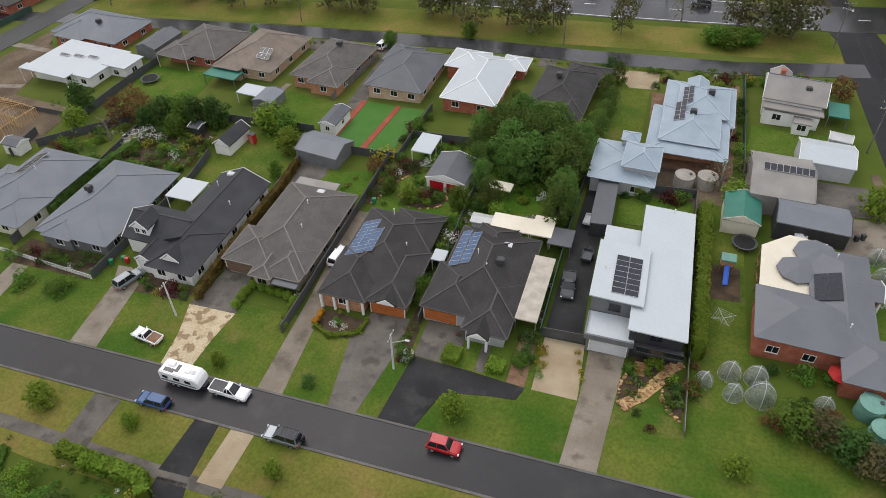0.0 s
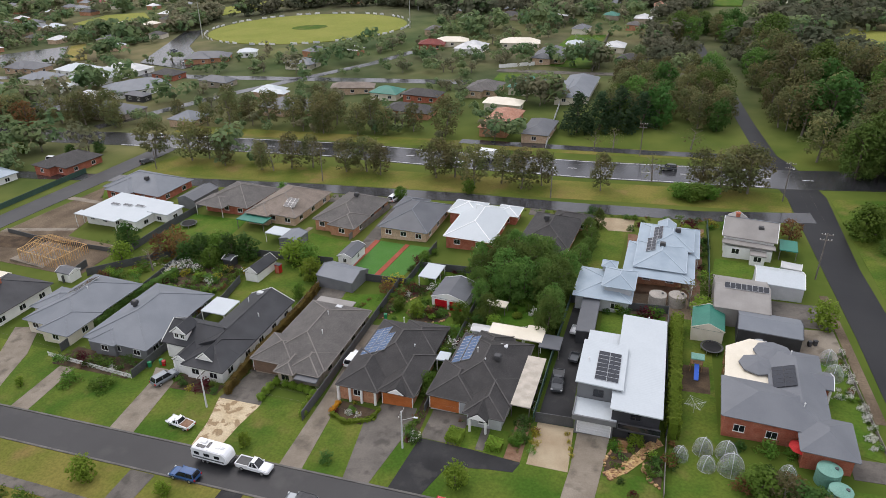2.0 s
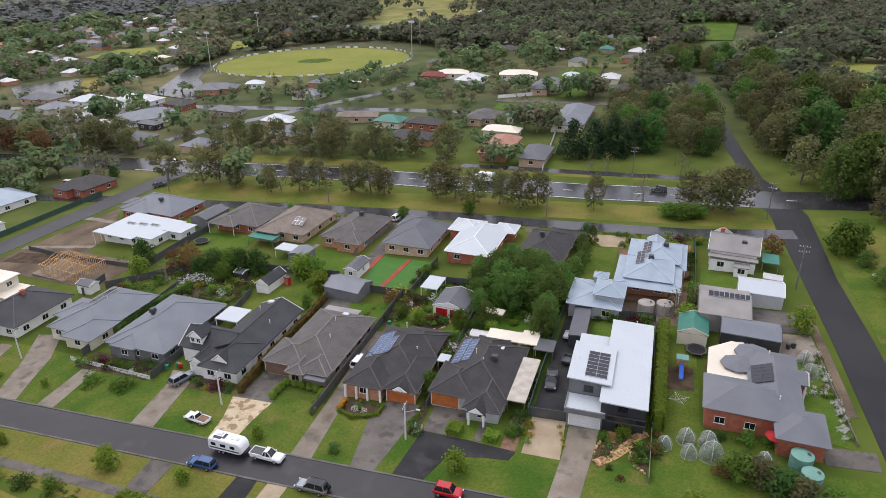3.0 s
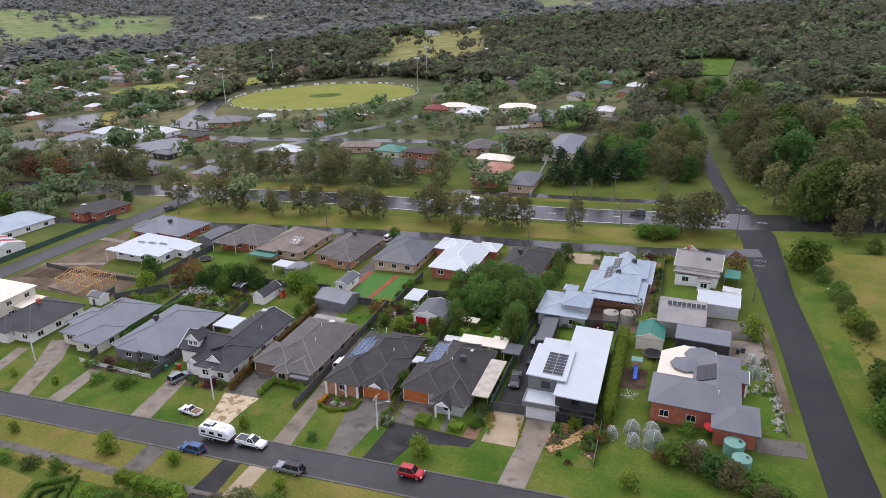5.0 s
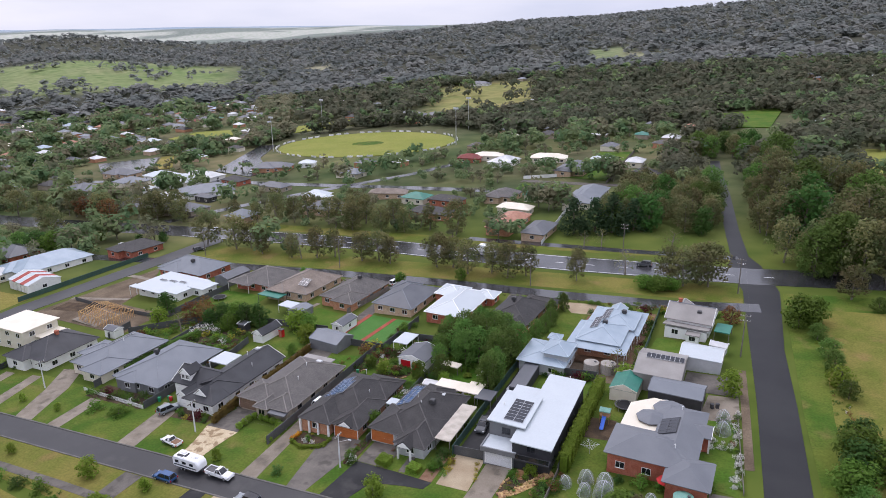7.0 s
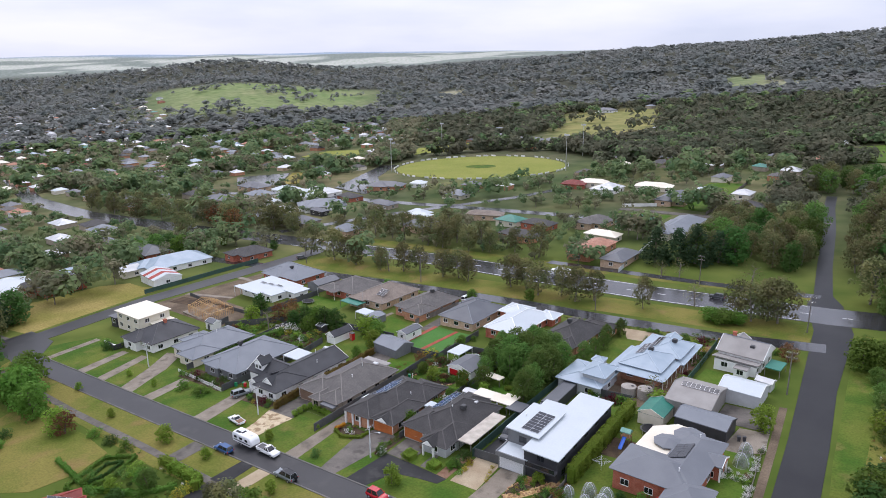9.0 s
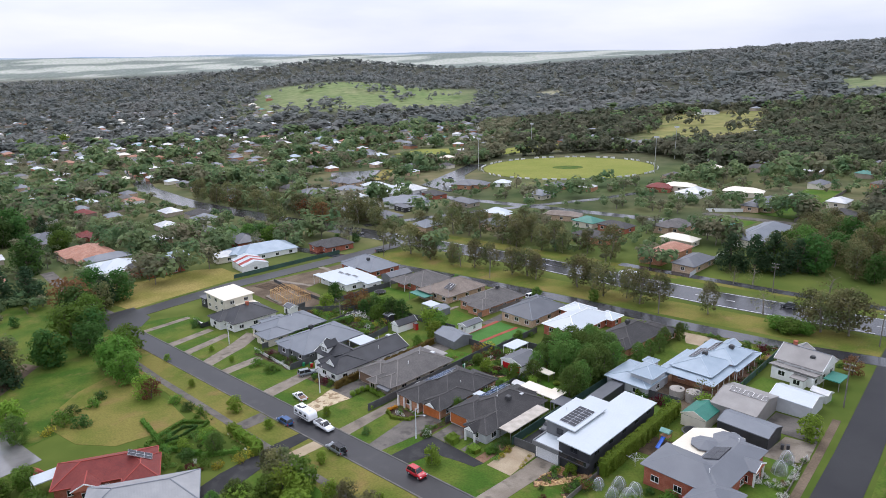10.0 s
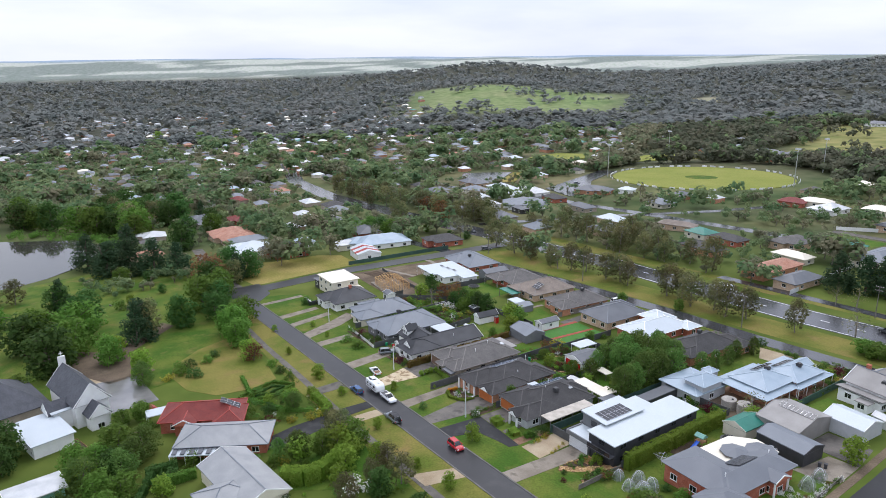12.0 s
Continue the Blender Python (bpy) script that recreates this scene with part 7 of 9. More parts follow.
NORTH = [(-298, 238, 20, 13, -6, "roof_slate", "brick_cream"), (-229, 209, 24, 12, -8, "roof_slate", "stone_render"), (-200, 207, 22, 12, -8, "roof_slate", "stone_render"), (-260, 241, 13, 9, -8, "roof_white", "white_paint"), (-231, 228, 9, 7, -8, "roof_galv", "white_paint"), (-206, 228, 11, 6, -8, "roof_slate", "charcoal"), (-285, 258, 16, 12, -6, "roof_grey", "cream_paint"), (-184, 255, 16, 9, -6, "roof_slate", "stone_render"), (-80, 237, 15, 9, -4, "tile_charcoal", "brick_red"), (-160, 292, 15, 11, -6, "roof_grey", "cream_paint"),
         (-42, 206, 10, 24, -3, "tile_terracotta", "brick_orange"), (-46, 227, 14, 8, -3, "roof_cream", "cream_paint"), (-28, 198, 9, 17, -3, "roof_slate", "brick_cream"), (-22, 252, 12, 32, -2, "roof_grey", "cream_paint"), (-41, 255, 14, 13, -2, "roof_green", "cream_paint"), (-58, 250, 12, 14, -4, "tile_brown", "brick_cream"), (-41, 312, 14, 22, -2, "roof_slate", "brick_cream"), (-33, 335, 10, 8, 0, "roof_white", "white_paint"),
         (-62, 340, 20, 10, 10, "roof_cream", "cream_paint"), (-84, 330, 13, 15, -4, "roof_galv", "white_paint"), (-14, 330, 9, 12, -2, "roof_galv", "cream_paint"), (-126, 218, 22, 12, -8, "roof_slate", "brick_cream"), (-114, 247, 18, 8, 16, "tile_tan", "brick_cream"), (-96, 240, 12, 10, -4, "roof_green", "cream_paint"), (-253, 262, 17, 20, -10, "roof_white", "white_paint"), (-216, 242, 16, 24, -40, "roof_grey", "white_paint"),
         (-222, 306, 22, 12, 20, "roof_slate", "brick_orange"), (-206, 318, 10, 8, 20, "roof_white", "white_paint"), (-258, 80, 27, 18, -4, "tile_terracotta", "brick_cream"), (-242, 81, 9, 18, -4, "roof_grey", "cream_paint"), (-221, 76, 16, 17, -8, "roof_white", "white_paint"), (-206, 87, 17, 16, -8, "tile_charcoal", "brick_red"), (-217, 100, 9, 9, -10, "roof_blue", "white_paint"), (-190, 127, 15, 26, -12, "roof_blue", "white_paint"), (-196, 112, 8, 11, -12, "roof_galv", "cream_paint"),
          (-217, 134, 16, 12, -12, "roof_slate", "brick_red"), (-315, 81, 22, 14, -4, "roof_slate", "cream_paint"), (-300, 100, 18, 12, -4, "tile_red", "brick_red"), (-170, 150, 12, 14, -10, "tile_charcoal", "brick_red"), (-268, 792, 24, 13, -10, "roof_slate", "white_paint"), (112, 300, 14, 10, 10, "roof_white", "white_paint"), (95, 262, 12, 9, 20, "roof_galv", "white_paint"),
         (-279, 276, 18, 12, -8, "roof_white", "white_paint"), (-250, 278, 22, 12, -10, "roof_galv", "white_paint"), (-316, 280, 20, 12, -6, "roof_slate", "brick_cream"), (-219, 267, 14, 10, -8, "tile_charcoal", "brick_red"), (-108, 338, 14, 10, 8, "tile_red", "brick_red"), (-99, 345, 17, 9, 12, "roof_cream", "cream_paint"), (-78, 216, 18, 10, -5, "tile_charcoal", "brick_orange"),
         (-243, 545, 30, 13, -12, "roof_slate", "stone_render"), (-215, 540, 22, 12, -12, "roof_slate", "stone_render"), (-316, 620, 22, 12, -14, "roof_grey", "cream_paint"), (-163, 555, 24, 11, -8, "roof_white", "white_paint"), (-150, 572, 18, 11, -8, "roof_cream", "cream_paint"), (-12, 506, 20, 12, 0, "roof_white", "white_paint"), (86, 252, 16, 7, 8, "roof_white", "white_paint")]
FAR_HOUSES = []
rf = random.Random(21)
while len(FAR_HOUSES) < 700:
    az = radians(rf.uniform(-92, 12))
    r = 205 + 1250 * rf.random() ** 0.9 if len(FAR_HOUSES) < 470 else 390 + 760 * rf.random()
    x, y = r * math.sin(az), 40 + r * math.cos(az)
    town = 1.0 if x < -230 and r < 1450 and math.degrees(az) < -38 else 0.95 if r < 430 and x < 20 else 0.05 if r < 900 else 0.0
    if (r > 950 and math.degrees(az) > -57) or in_field(x, y, 0.5):
        continue
    if rf.random() > town or is_open(x, y, 9) or (x > 20 and r < 420):
        continue
    if any(abs(x - a) < 17 and abs(y - b) < 19 for a, b, *_ in FAR_HOUSES) or any(abs(x - q[0]) < 22 and abs(y - q[1]) < 24 for q in NORTH):
        continue
    FAR_HOUSES.append((x, y, rf.uniform(7.5, 11.5), rf.uniform(8.5, 14), rf.choice((0, 90)) + rf.uniform(-6, 6) - 5, rf.random()))


def far_trees():
    rng = np.random.default_rng(4)
    spots = {"leaf_bush": [], "leaf_far_hazed": [], "leaf_far_green": [], "leaf_ridge_hazed": []}
    r2 = random.Random(9)
    cells = {}
    for a, b, *_ in FAR_HOUSES + NORTH:
        cells.setdefault((int(a // 20), int(b // 20)), []).append((a, b))
    count = 0
    tries = 0
    while count < 20600 and tries < 200000:
        tries += 1
        az = r2.uniform(-98, 22)
        near = count < 2500
        r = math.sqrt(r2.uniform(160 ** 2, 540 ** 2)) if near else 420 + 520 * r2.random() if count < 8600 else 800 + 1870 * r2.random() ** 1.1
        x, y = r * math.sin(radians(az)), 30 + r * math.cos(radians(az))
        ra = math.hypot(x, y)
        aa = math.degrees(math.atan2(x, y))
        if r < 720 and is_open(x, y, 2) or (-30 < x < 50 and 170 < y < 270):
            continue
        if abs(aa + 47.8) < 9.2 and 1130 < ra < 1600 and r2.random() < (0.96 if noise.noise((x / 110, y / 110, 4)) < 0.25 else 0.5):
            continue
        if in_field(x, y) and r2.random() < 0.97:
            continue
        if any(abs(x - a) < 9 and abs(y - b) < 10 for i in (-1, 0, 1) for j in (-1, 0, 1) for a, b in cells.get((int(x // 20) + i, int(y // 20) + j), ())):
            continue
        wood = x > 0 or (aa > -38 and r > 420) or r > 900
        if not wood and r2.random() < (0.35 if noise.noise((x / 60, y / 60, 3)) < 0 else 0.05):
            continue
        if -330 < x < -60 and 185 < y < 305 and r2.random() < 0.25:
            continue
        if wood and r < 700 and noise.noise((x / 70, y / 70, 8)) < -0.32:
            continue
        hh = r2.uniform(6, 12.5) if wood else r2.uniform(8, 13) if noise.noise((x / 45, y / 45, 6)) > 0.15 else r2.uniform(3, 6.5)
        green = (not wood and r2.random() < 0.66) or r2.random() < 0.15
        # beyond 850 the trees take the leaf colour paled for haze
        spots["leaf_far_green" if green and r < 900 else "leaf_bush" if wood and aa > -34 and r < 850 else "leaf_far_hazed" if r < 850 else "leaf_ridge_hazed"].append((x, y, hh, r))
        count += 1
    for mat, lst in spots.items():
        out = []
        for x, y, hh, r in lst:
            z = g(x, y)
            n = 170 if r < 300 else 72 if r < 560 else 32 if r < 850 else 15
            w = hh * rng.uniform(0.36, 0.54) * (1.45 if r > 850 else 1.15 if r > 420 else 1.0)
            k = 3 + int(hh / 2.4)
            cc = rng.normal(size=(k, 3)) * np.array((w * 0.5, w * 0.5, hh * 0.15)) + np.array((x, y, z + hh * 0.62))
            i = rng.integers(0, k, n)
            d = rng.normal(size=(n, 3))
            d /= np.linalg.norm(d, axis=1)[:, None]
            c = cc[i] + d * (w * 0.52) * np.array((1, 1, 0.75))
            nrm = d + rng.normal(scale=0.35, size=(n, 3)) + np.array((0, 0, 0.9 if r < 850 else 1.9))
            nrm /= np.linalg.norm(nrm, axis=1)[:, None]
            a = np.cross(nrm, rng.normal(size=(n, 3)))
            a /= np.linalg.norm(a, axis=1)[:, None]
            b = np.cross(nrm, a)
            s = (w * (2.2 / math.sqrt(n)) * (0.7 + 0.6 * rng.random(n)))[:, None]
            out.append(np.stack((c - a * s - b * s * 0.5, c + a * s * 0.2 - b * s * 0.7, c + a * s + b * s * 0.4, c - a * s * 0.3 + b * s * 0.8), axis=1))
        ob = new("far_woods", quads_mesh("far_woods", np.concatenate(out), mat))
        tagged(ob, {"leaf_far_hazed": "olive-brown eucalypt woods beyond the highway, greyed in colour for haze", "leaf_ridge_hazed": "distant ridge forest, its leaf colour paled to grey-olive as haze"}.get(mat, "dark olive bush on the rising ground" if mat == "leaf_bush" else "mixed green garden trees across the far town"), "woods", kind="stuff")
    tb = bmesh.new()
    for x, y, hh, r in spots["leaf_far_hazed"]:
        if r < 420:
            z = g(x, y)
            add_beam(tb, (x, y, z - 0.5), (x + 0.4, y, z + hh * 0.6), 0.3, 0.3)
    ob = mesh_object("far_trunks", tb, "gum_bark")
    tagged(ob, "pale trunks of the roadside gum woods", "woods", kind="stuff")


far_trees()


# ---- far town ----
def far_town():
    roofs = ["roof_grey", "roof_galv", "roof_white", "roof_slate", "tile_brown", "tile_charcoal", "tile_terracotta", "roof_cream", "roof_green", "roof_blue", "tile_red"]
    wt = [6.5, 5, 2.4, 6, 2.5, 3, 1.6, 1.8, 0.7, 1.0, 0.5]
    rr = random.Random(3)
    groups = {}
    for x, y, w, d, rot, u in FAR_HOUSES:
        rm = rr.choices(roofs, wt)[0]
        wm = rr.choice(["white_paint", "cream_paint", "stone_render", "brick_cream", "brick_cream", "stone_render", "brick_orange"])
        if math.hypot(x, y) < 310:
            bl = [(-w / 2, -d / 2, w / 2, d / 2, 2.8, "hip", rr.uniform(20, 26))]
            if rr.random() < 0.6:
                bl.append((-w / 2 - 0.5, -d / 2 - 3, 0.5, d / 2 - 3, 2.8, "hip", 22))
            if rr.random() < 0.15:
                bl.append((w / 2, -d / 4, w / 2 + 4, d / 4, 2.4, "flat", 0, None, "roof_white"))
            house("house", "single-storey house with pitched roof beyond the highway", x, y, rot, bl, rm, wm, None, gaps=8)
            continue
        m = at(x, y, rot)
        for key, bmk in ((("r", rm), "roof"), (("w", wm), "wall")):
            groups.setdefault(key, [])
        e = 2.8
        t = math.tan(radians(23))
        if w <= d:
            k = w / 2
            a, b = (0, -d / 2 + k, e + k * t), (0, d / 2 - k, e + k * t)
        else:
            k = d / 2
            a, b = (-w / 2 + k, 0, e + k * t), (w / 2 - k, 0, e + k * t)
        c = [(-w / 2, -d / 2, e), (w / 2, -d / 2, e), (w / 2, d / 2, e), (-w / 2, d / 2, e)]
        if w <= d:
            fs = [(c[0], c[1], a), (c[1], c[2], b, a), (c[2], c[3], b), (c[3], c[0], a, b)]
        else:
            fs = [(c[0], c[1], b, a), (c[1], c[2], b), (c[2], c[3], a, b), (c[3], c[0], a)]
        groups[("r", rm)].append([[m @ Vector(p) for p in f] for f in fs])
        i = 0.4
        q = [(-w / 2 + i, -d / 2 + i), (w / 2 - i, -d / 2 + i), (w / 2 - i, d / 2 - i), (-w / 2 + i, d / 2 - i)]
        groups[("w", wm)].append([[m @ Vector((*q[j], -2)), m @ Vector((*q[(j + 1) % 4], -2)), m @ Vector((*q[(j + 1) % 4], e)), m @ Vector((*q[j], e))] for j in range(4)])
    for (kind, mt), lst in groups.items():
        bm = bmesh.new()
        for fs in lst:
            for f in fs:
                bm.faces.new([bm.verts.new(p) for p in f])
        if not lst:
            bm.free()
            continue
        roof_uv(bm)
        ob = mesh_object("far_roofs" if kind == "r" else "far_walls", bm, mt)
        tagged(ob, "pitched roofs of the distant town" if kind == "r" else "house walls of the distant town", "houses", kind="stuff")


far_town()

for x, y, w, d, rot, rm, wm in NORTH:
    bl = [(-w / 2, -d / 2, w / 2, d / 2, 2.9, "hip", 22)]
    if min(w, d) > 11:
        bl.append((-w / 2 - 0.6, -d / 2 - 2.5, w * 0.1, d * 0.2, 2.9, "hip", 22))
    house("house", "single-storey family house with pitched roof", x, y, rot, bl, rm, wm, None, gaps=4.5)


house("hall", "white hall with red and white striped metal roof", -176, 111, -12, [(-6.5 + 2.6 * i, -5.5, -3.9 + 2.6 * i, 5.5, 2.9, "gx", 16, None, "roof_red" if i % 2 else "roof_white") for i in range(5)], "roof_white", "white_paint", None, gaps=4.5)
patch("pool", [(-409, 244), (-398, 242), (-396, 250), (-407, 252)], "pool_blue", 0.35, "bright blue swimming pool", "pool")

# ---- vehicles ----
def wheel(parent, x, y, r=0.33, w=0.22):
    """A wheel with tyre and rim, its axle along y."""
    key = ("wheel", r)
    wh = new("wheel")
    wh.parent = parent
    wh.matrix_basis = pose(x, y, r, 90, 0, 0)
    if key not in WIN:
        a = part("tyre", cyl(0, 0, -w / 2, w / 2, r, seg=14), "rubber", wh)
        b = part("rim", cyl(0, 0, -w / 2 - 0.01, w / 2 + 0.01, r * 0.62, seg=10), "alu", wh)
        WIN[key] = (a.data, b.data)
    else:
        for nm, me in zip(("tyre", "rim"), WIN[key]):
            o = new(nm, me)
            o.parent = wh


def car(x, y, rot, paint, label, style="suv", length=4.5, rack=False, spare=False, dz=0.07):
    """A car with its nose along local +x."""
    c = thing("car" if style != "ute" else "utility_truck", label, "car" if style != "ute" else "pickup truck", at(x, y, rot, dz))
    L, W, H = length / 2, 0.9, {"suv": 1.68, "hatch": 1.5, "ute": 1.75, "oldute": 1.4}[style]
    waist = H * 0.56
    body = prism([(-L, 0.35), (L - 0.05, 0.3), (L, 0.55), (L - 0.12, waist - 0.12), (L - 0.25, waist - 0.03), (L * 0.42, waist + 0.02), (-L + 0.06, waist + 0.02), (-L, waist - 0.15)], -W, W)
    bmesh.ops.bevel(body, geom=list(body.edges), offset=0.13, segments=3, affect="EDGES")
    if style in ("ute", "oldute"):
        back = -L * 0.18
    else:
        back = -L + 0.12
    part("body", body, paint, c)
    cab = prism([(back - (0.0 if style in ("ute", "oldute") else 0.02), waist), (L * 0.46, waist), (L * 0.2, H - 0.08), (L * 0.1, H - 0.02), (back + 0.35, H - 0.02), (back + 0.25, H - 0.06)], -W + 0.1, W - 0.1)
    for v in cab.verts:
        if v.co.z > waist + 0.2:
            v.co.y *= 0.8
    bmesh.ops.bevel(cab, geom=list(cab.edges), offset=0.07, segments=2, affect="EDGES")
    part("cabin_glass", cab, "glass_dark", c, "dark tinted windows")
    rf = box(back + 0.32, -W + 0.29, H - 0.05, L * 0.17, W - 0.29, H + 0.02, 0.03)
    part("roof_panel", rf, paint, c)
    for s in (-1, 1):
        y0, y1 = s * (W - 0.1), s * (W - 0.1) * 0.8
        part("pillar", beam((L * 0.46, y0, waist), (L * 0.18, y1, H - 0.04), 0.07, 0.07), paint, c)
        part("pillar", beam((back + 0.02, y0, waist), (back + 0.3, y1, H - 0.04), 0.12, 0.09), paint, c)
        part("pillar", beam(((back + L * 0.3) / 2, y0, waist), ((back + L * 0.3) / 2, y1, H - 0.04), 0.08, 0.07), paint, c)
        part("headlight", box(L - 0.14, s * (W - 0.14) - 0.16, waist - 0.28, L + 0.01, s * (W - 0.14) + 0.12, waist - 0.12), "pale_grey", c, "clear headlight")
        part("tail_light", box(-L - 0.01, s * (W - 0.14) - 0.12, waist - 0.3, -L + 0.1, s * (W - 0.14) + 0.12, waist - 0.05), "lamp_red", c, "red tail light")
        part("mirror", box(L * 0.36, s * (W + 0.08) - 0.08, waist + 0.02, L * 0.36 + 0.12, s * (W + 0.08) + 0.08, waist + 0.2), paint, c)
        for wx in (-L * 0.6, L * 0.62):
            wheel(c, wx, s * (W - 0.1))
    if style in ("ute", "oldute"):
        part("tray", box(-L + 0.12, -W + 0.1, waist - 0.05, back - 0.08, W - 0.1, waist + 0.035), "dark_grey_plastic" if style == "ute" else "brick_paving", c, "dark tray cover" if style == "ute" else "rusty brown tray floor")
        tr = bmesh.new()
        for s in (-1, 1):
            add_box(tr, -L + 0.02, s * (W - 0.05) - 0.05, waist - 0.1, back - 0.05, s * (W - 0.05) + 0.05, waist + 0.16)
        add_box(tr, -L, -W + 0.1, waist - 0.1, -L + 0.08, W - 0.1, waist + 0.14)
        part("tray_sides", tr, paint, c)
    if rack:
        rk = part("roof_rack", box(back + 0.36, -0.64, H + 0.05, L * 0.19, 0.64, H + 0.085), "charcoal", c, "black steel roof rack")
        for i in range(6):
            part("crossbar", box(back + 0.4 + i * 0.36, -0.64, H + 0.09, back + 0.47 + i * 0.36, 0.64, H + 0.14), "charcoal", rk)
        for s in (-1, 1):
            part("rail", box(back + 0.35, s * 0.68 - 0.03, H + 0.08, L * 0.2, s * 0.68 + 0.03, H + 0.16), "charcoal", rk)
    if spare:
        sp = new("spare_wheel")
        sp.parent = c
        sp.matrix_basis = pose(-L - 0.16, -0.2, waist + 0.05, 0, 90, 0)
        part("tyre", cyl(0, 0, -0.1, 0.1, 0.36, seg=14), "rubber", sp)
    return c


def caravan(x, y, rot):
    c = thing("caravan", "white touring caravan with rounded corners and grey stripes", "caravan", at(x, y, rot, 0.07) @ Matrix.Diagonal((0.93, 0.93, 0.93, 1)))
    b = prism([(-3.2, 0.55), (2.6, 0.55), (3.2, 1.1), (3.0, 2.2), (2.4, 2.75), (-2.9, 2.85), (-3.3, 2.4), (-3.35, 1.0)], -1.2, 1.2)
    bmesh.ops.bevel(b, geom=list(b.edges), offset=0.14, segments=3, affect="EDGES")
    part("body", b, "car_white", c)
    for s in (-1, 1):
        for wx, ww in ((-2.2, 0.9), (-0.4, 1.0), (1.4, 0.9)):
            part("window", box(wx - ww / 2, s * 1.2 - 0.02, 1.55, wx + ww / 2, s * 1.2 + 0.02, 2.1), "glass_dark", c, "dark window")
        part("stripe", box(-3.0, s * 1.205 - 0.012, 1.0, 2.6, s * 1.205 + 0.012, 1.25), "car_dark", c, "dark side stripe")
        wheel(c, -0.5, s * 1.05)
        wheel(c, -1.3, s * 1.05)
    part("roof_hatch", box(0.6, -0.35, 2.7, 1.4, 0.35, 2.92, 0.04), "white_paint", c)
    part("roof_hatch", box(1.6, -0.3, 2.65, 2.1, 0.3, 2.88, 0.04), "pale_grey", c)
    part("roof_panel", box(-2.4, -0.9, 2.84, -0.9, -0.3, 2.9), "solar_dark", c, "dark roof solar panel")
    part("roof_panel", box(-0.8, -0.6, 2.82, -0.3, 0.6, 2.88), "solar_dark", c, "dark roof solar panel")
    part("air_conditioner", box(-2.2, 0.0, 2.82, -1.2, 0.8, 3.05, 0.06), "white_paint", c)
    db = bmesh.new()
    add_beam(db, (2.9, -0.6, 0.5), (4.4, 0, 0.5), 0.1, 0.1)
    add_beam(db, (2.9, 0.6, 0.5), (4.4, 0, 0.5), 0.1, 0.1)
    part("drawbar", db, "charcoal", c)
    part("toolbox", box(3.1, -0.6, 0.55, 3.5, 0.6, 0.95, 0.03), "charcoal", c)
    return c


sl = -1.95
caravan(-48.6, 43.9, sl)
car(-41.9, 43.6, sl, "car_white", "white dual-cab utility towing a caravan", "ute", 5.3)
car(-50.8, 39.9, 180 + sl, "car_blue", "metallic blue hatchback parked at the kerb", "hatch", 4.4)
car(-32.2, 39.1, 180 + sl, "car_silver", "silver four-wheel drive with black roof rack", "suv", 4.9, rack=True, spare=True)
car(-13.2, 42.6, sl, "car_red", "bright red small SUV parked at the kerb", "suv", 4.0, rack=False)
car(-67.9, 58.6, 70, "car_silver", "silver SUV parked on a driveway", "suv", 4.7, dz=0.08)
car(-58.2, 49.3, 170, "car_white", "old white utility with rusty tray parked on grass", "oldute", 4.6, dz=0.06)
car(-3.5, 71.6, -86, "car_dark", "dark grey utility loaded with timber", "ute", 5.2, dz=0.08)
car(-38.2, 70.3, 85, "car_white", "white van parked in a side driveway", "suv", 4.6, dz=0.08)
for x, y, r, p, s, ln, lab in [(-160, 181, 182, "car_white", "suv", 4.5, "white car on the highway"), (-183, 176, 2, "car_dark", "hatch", 4.4, "dark car on the highway"), (-147, 156.5, 60, "car_dark", "hatch", 4.4, "dark car at a junction"), (-56.3, 139.5, 80, "car_white", "suv", 4.6, "white car parked by a back fence"), (-250, 180, 2, "car_silver", "hatch", 4.3, "silver car on the wet highway"), (-48, 168.6, -4, "car_white", "ute", 5.4, "white utility on the highway"), (12, 171.4, 178, "car_dark", "suv", 4.6, "dark wagon on the highway"),
                              (-178, 150, 20, "car_white", "hatch", 4.4, "white car parked by a hedge"), (-182, 154, 10, "car_white", "suv", 4.6, "white wagon parked by a hedge"), (-230, 296, 40, "car_white", "suv", 4.5, "white car in a wet car park"), (-262, 330, 60, "car_silver", "hatch", 4.4, "silver car in a wet car park")]:
    car(x, y, r, p, lab, s, ln, dz=0.08)
tk = thing("box_truck", "white delivery truck with box body on the highway", "truck", at(-40, 173.4, 176, 0.08))
part("box_body", box(-3.6, -1.15, 0.9, 1.6, 1.15, 3.2, 0.05), "car_white", tk)
part("cab", prism([(1.8, 0.6), (3.6, 0.6), (3.65, 1.5), (3.3, 2.4), (1.8, 2.45)], -1.05, 1.05), "car_white", tk)
part("windscreen", prism([(3.63, 1.55), (3.7, 1.55), (3.4, 2.3), (3.33, 2.3)], -0.9, 0.9), "glass_dark", tk)
part("chassis", box(-3.5, -0.5, 0.5, 3.4, 0.5, 0.88), "charcoal", tk)
for s in (-1, 1):
    for wx in (-2.2, 2.6):
        wheel(tk, wx, s * 0.95, 0.45)
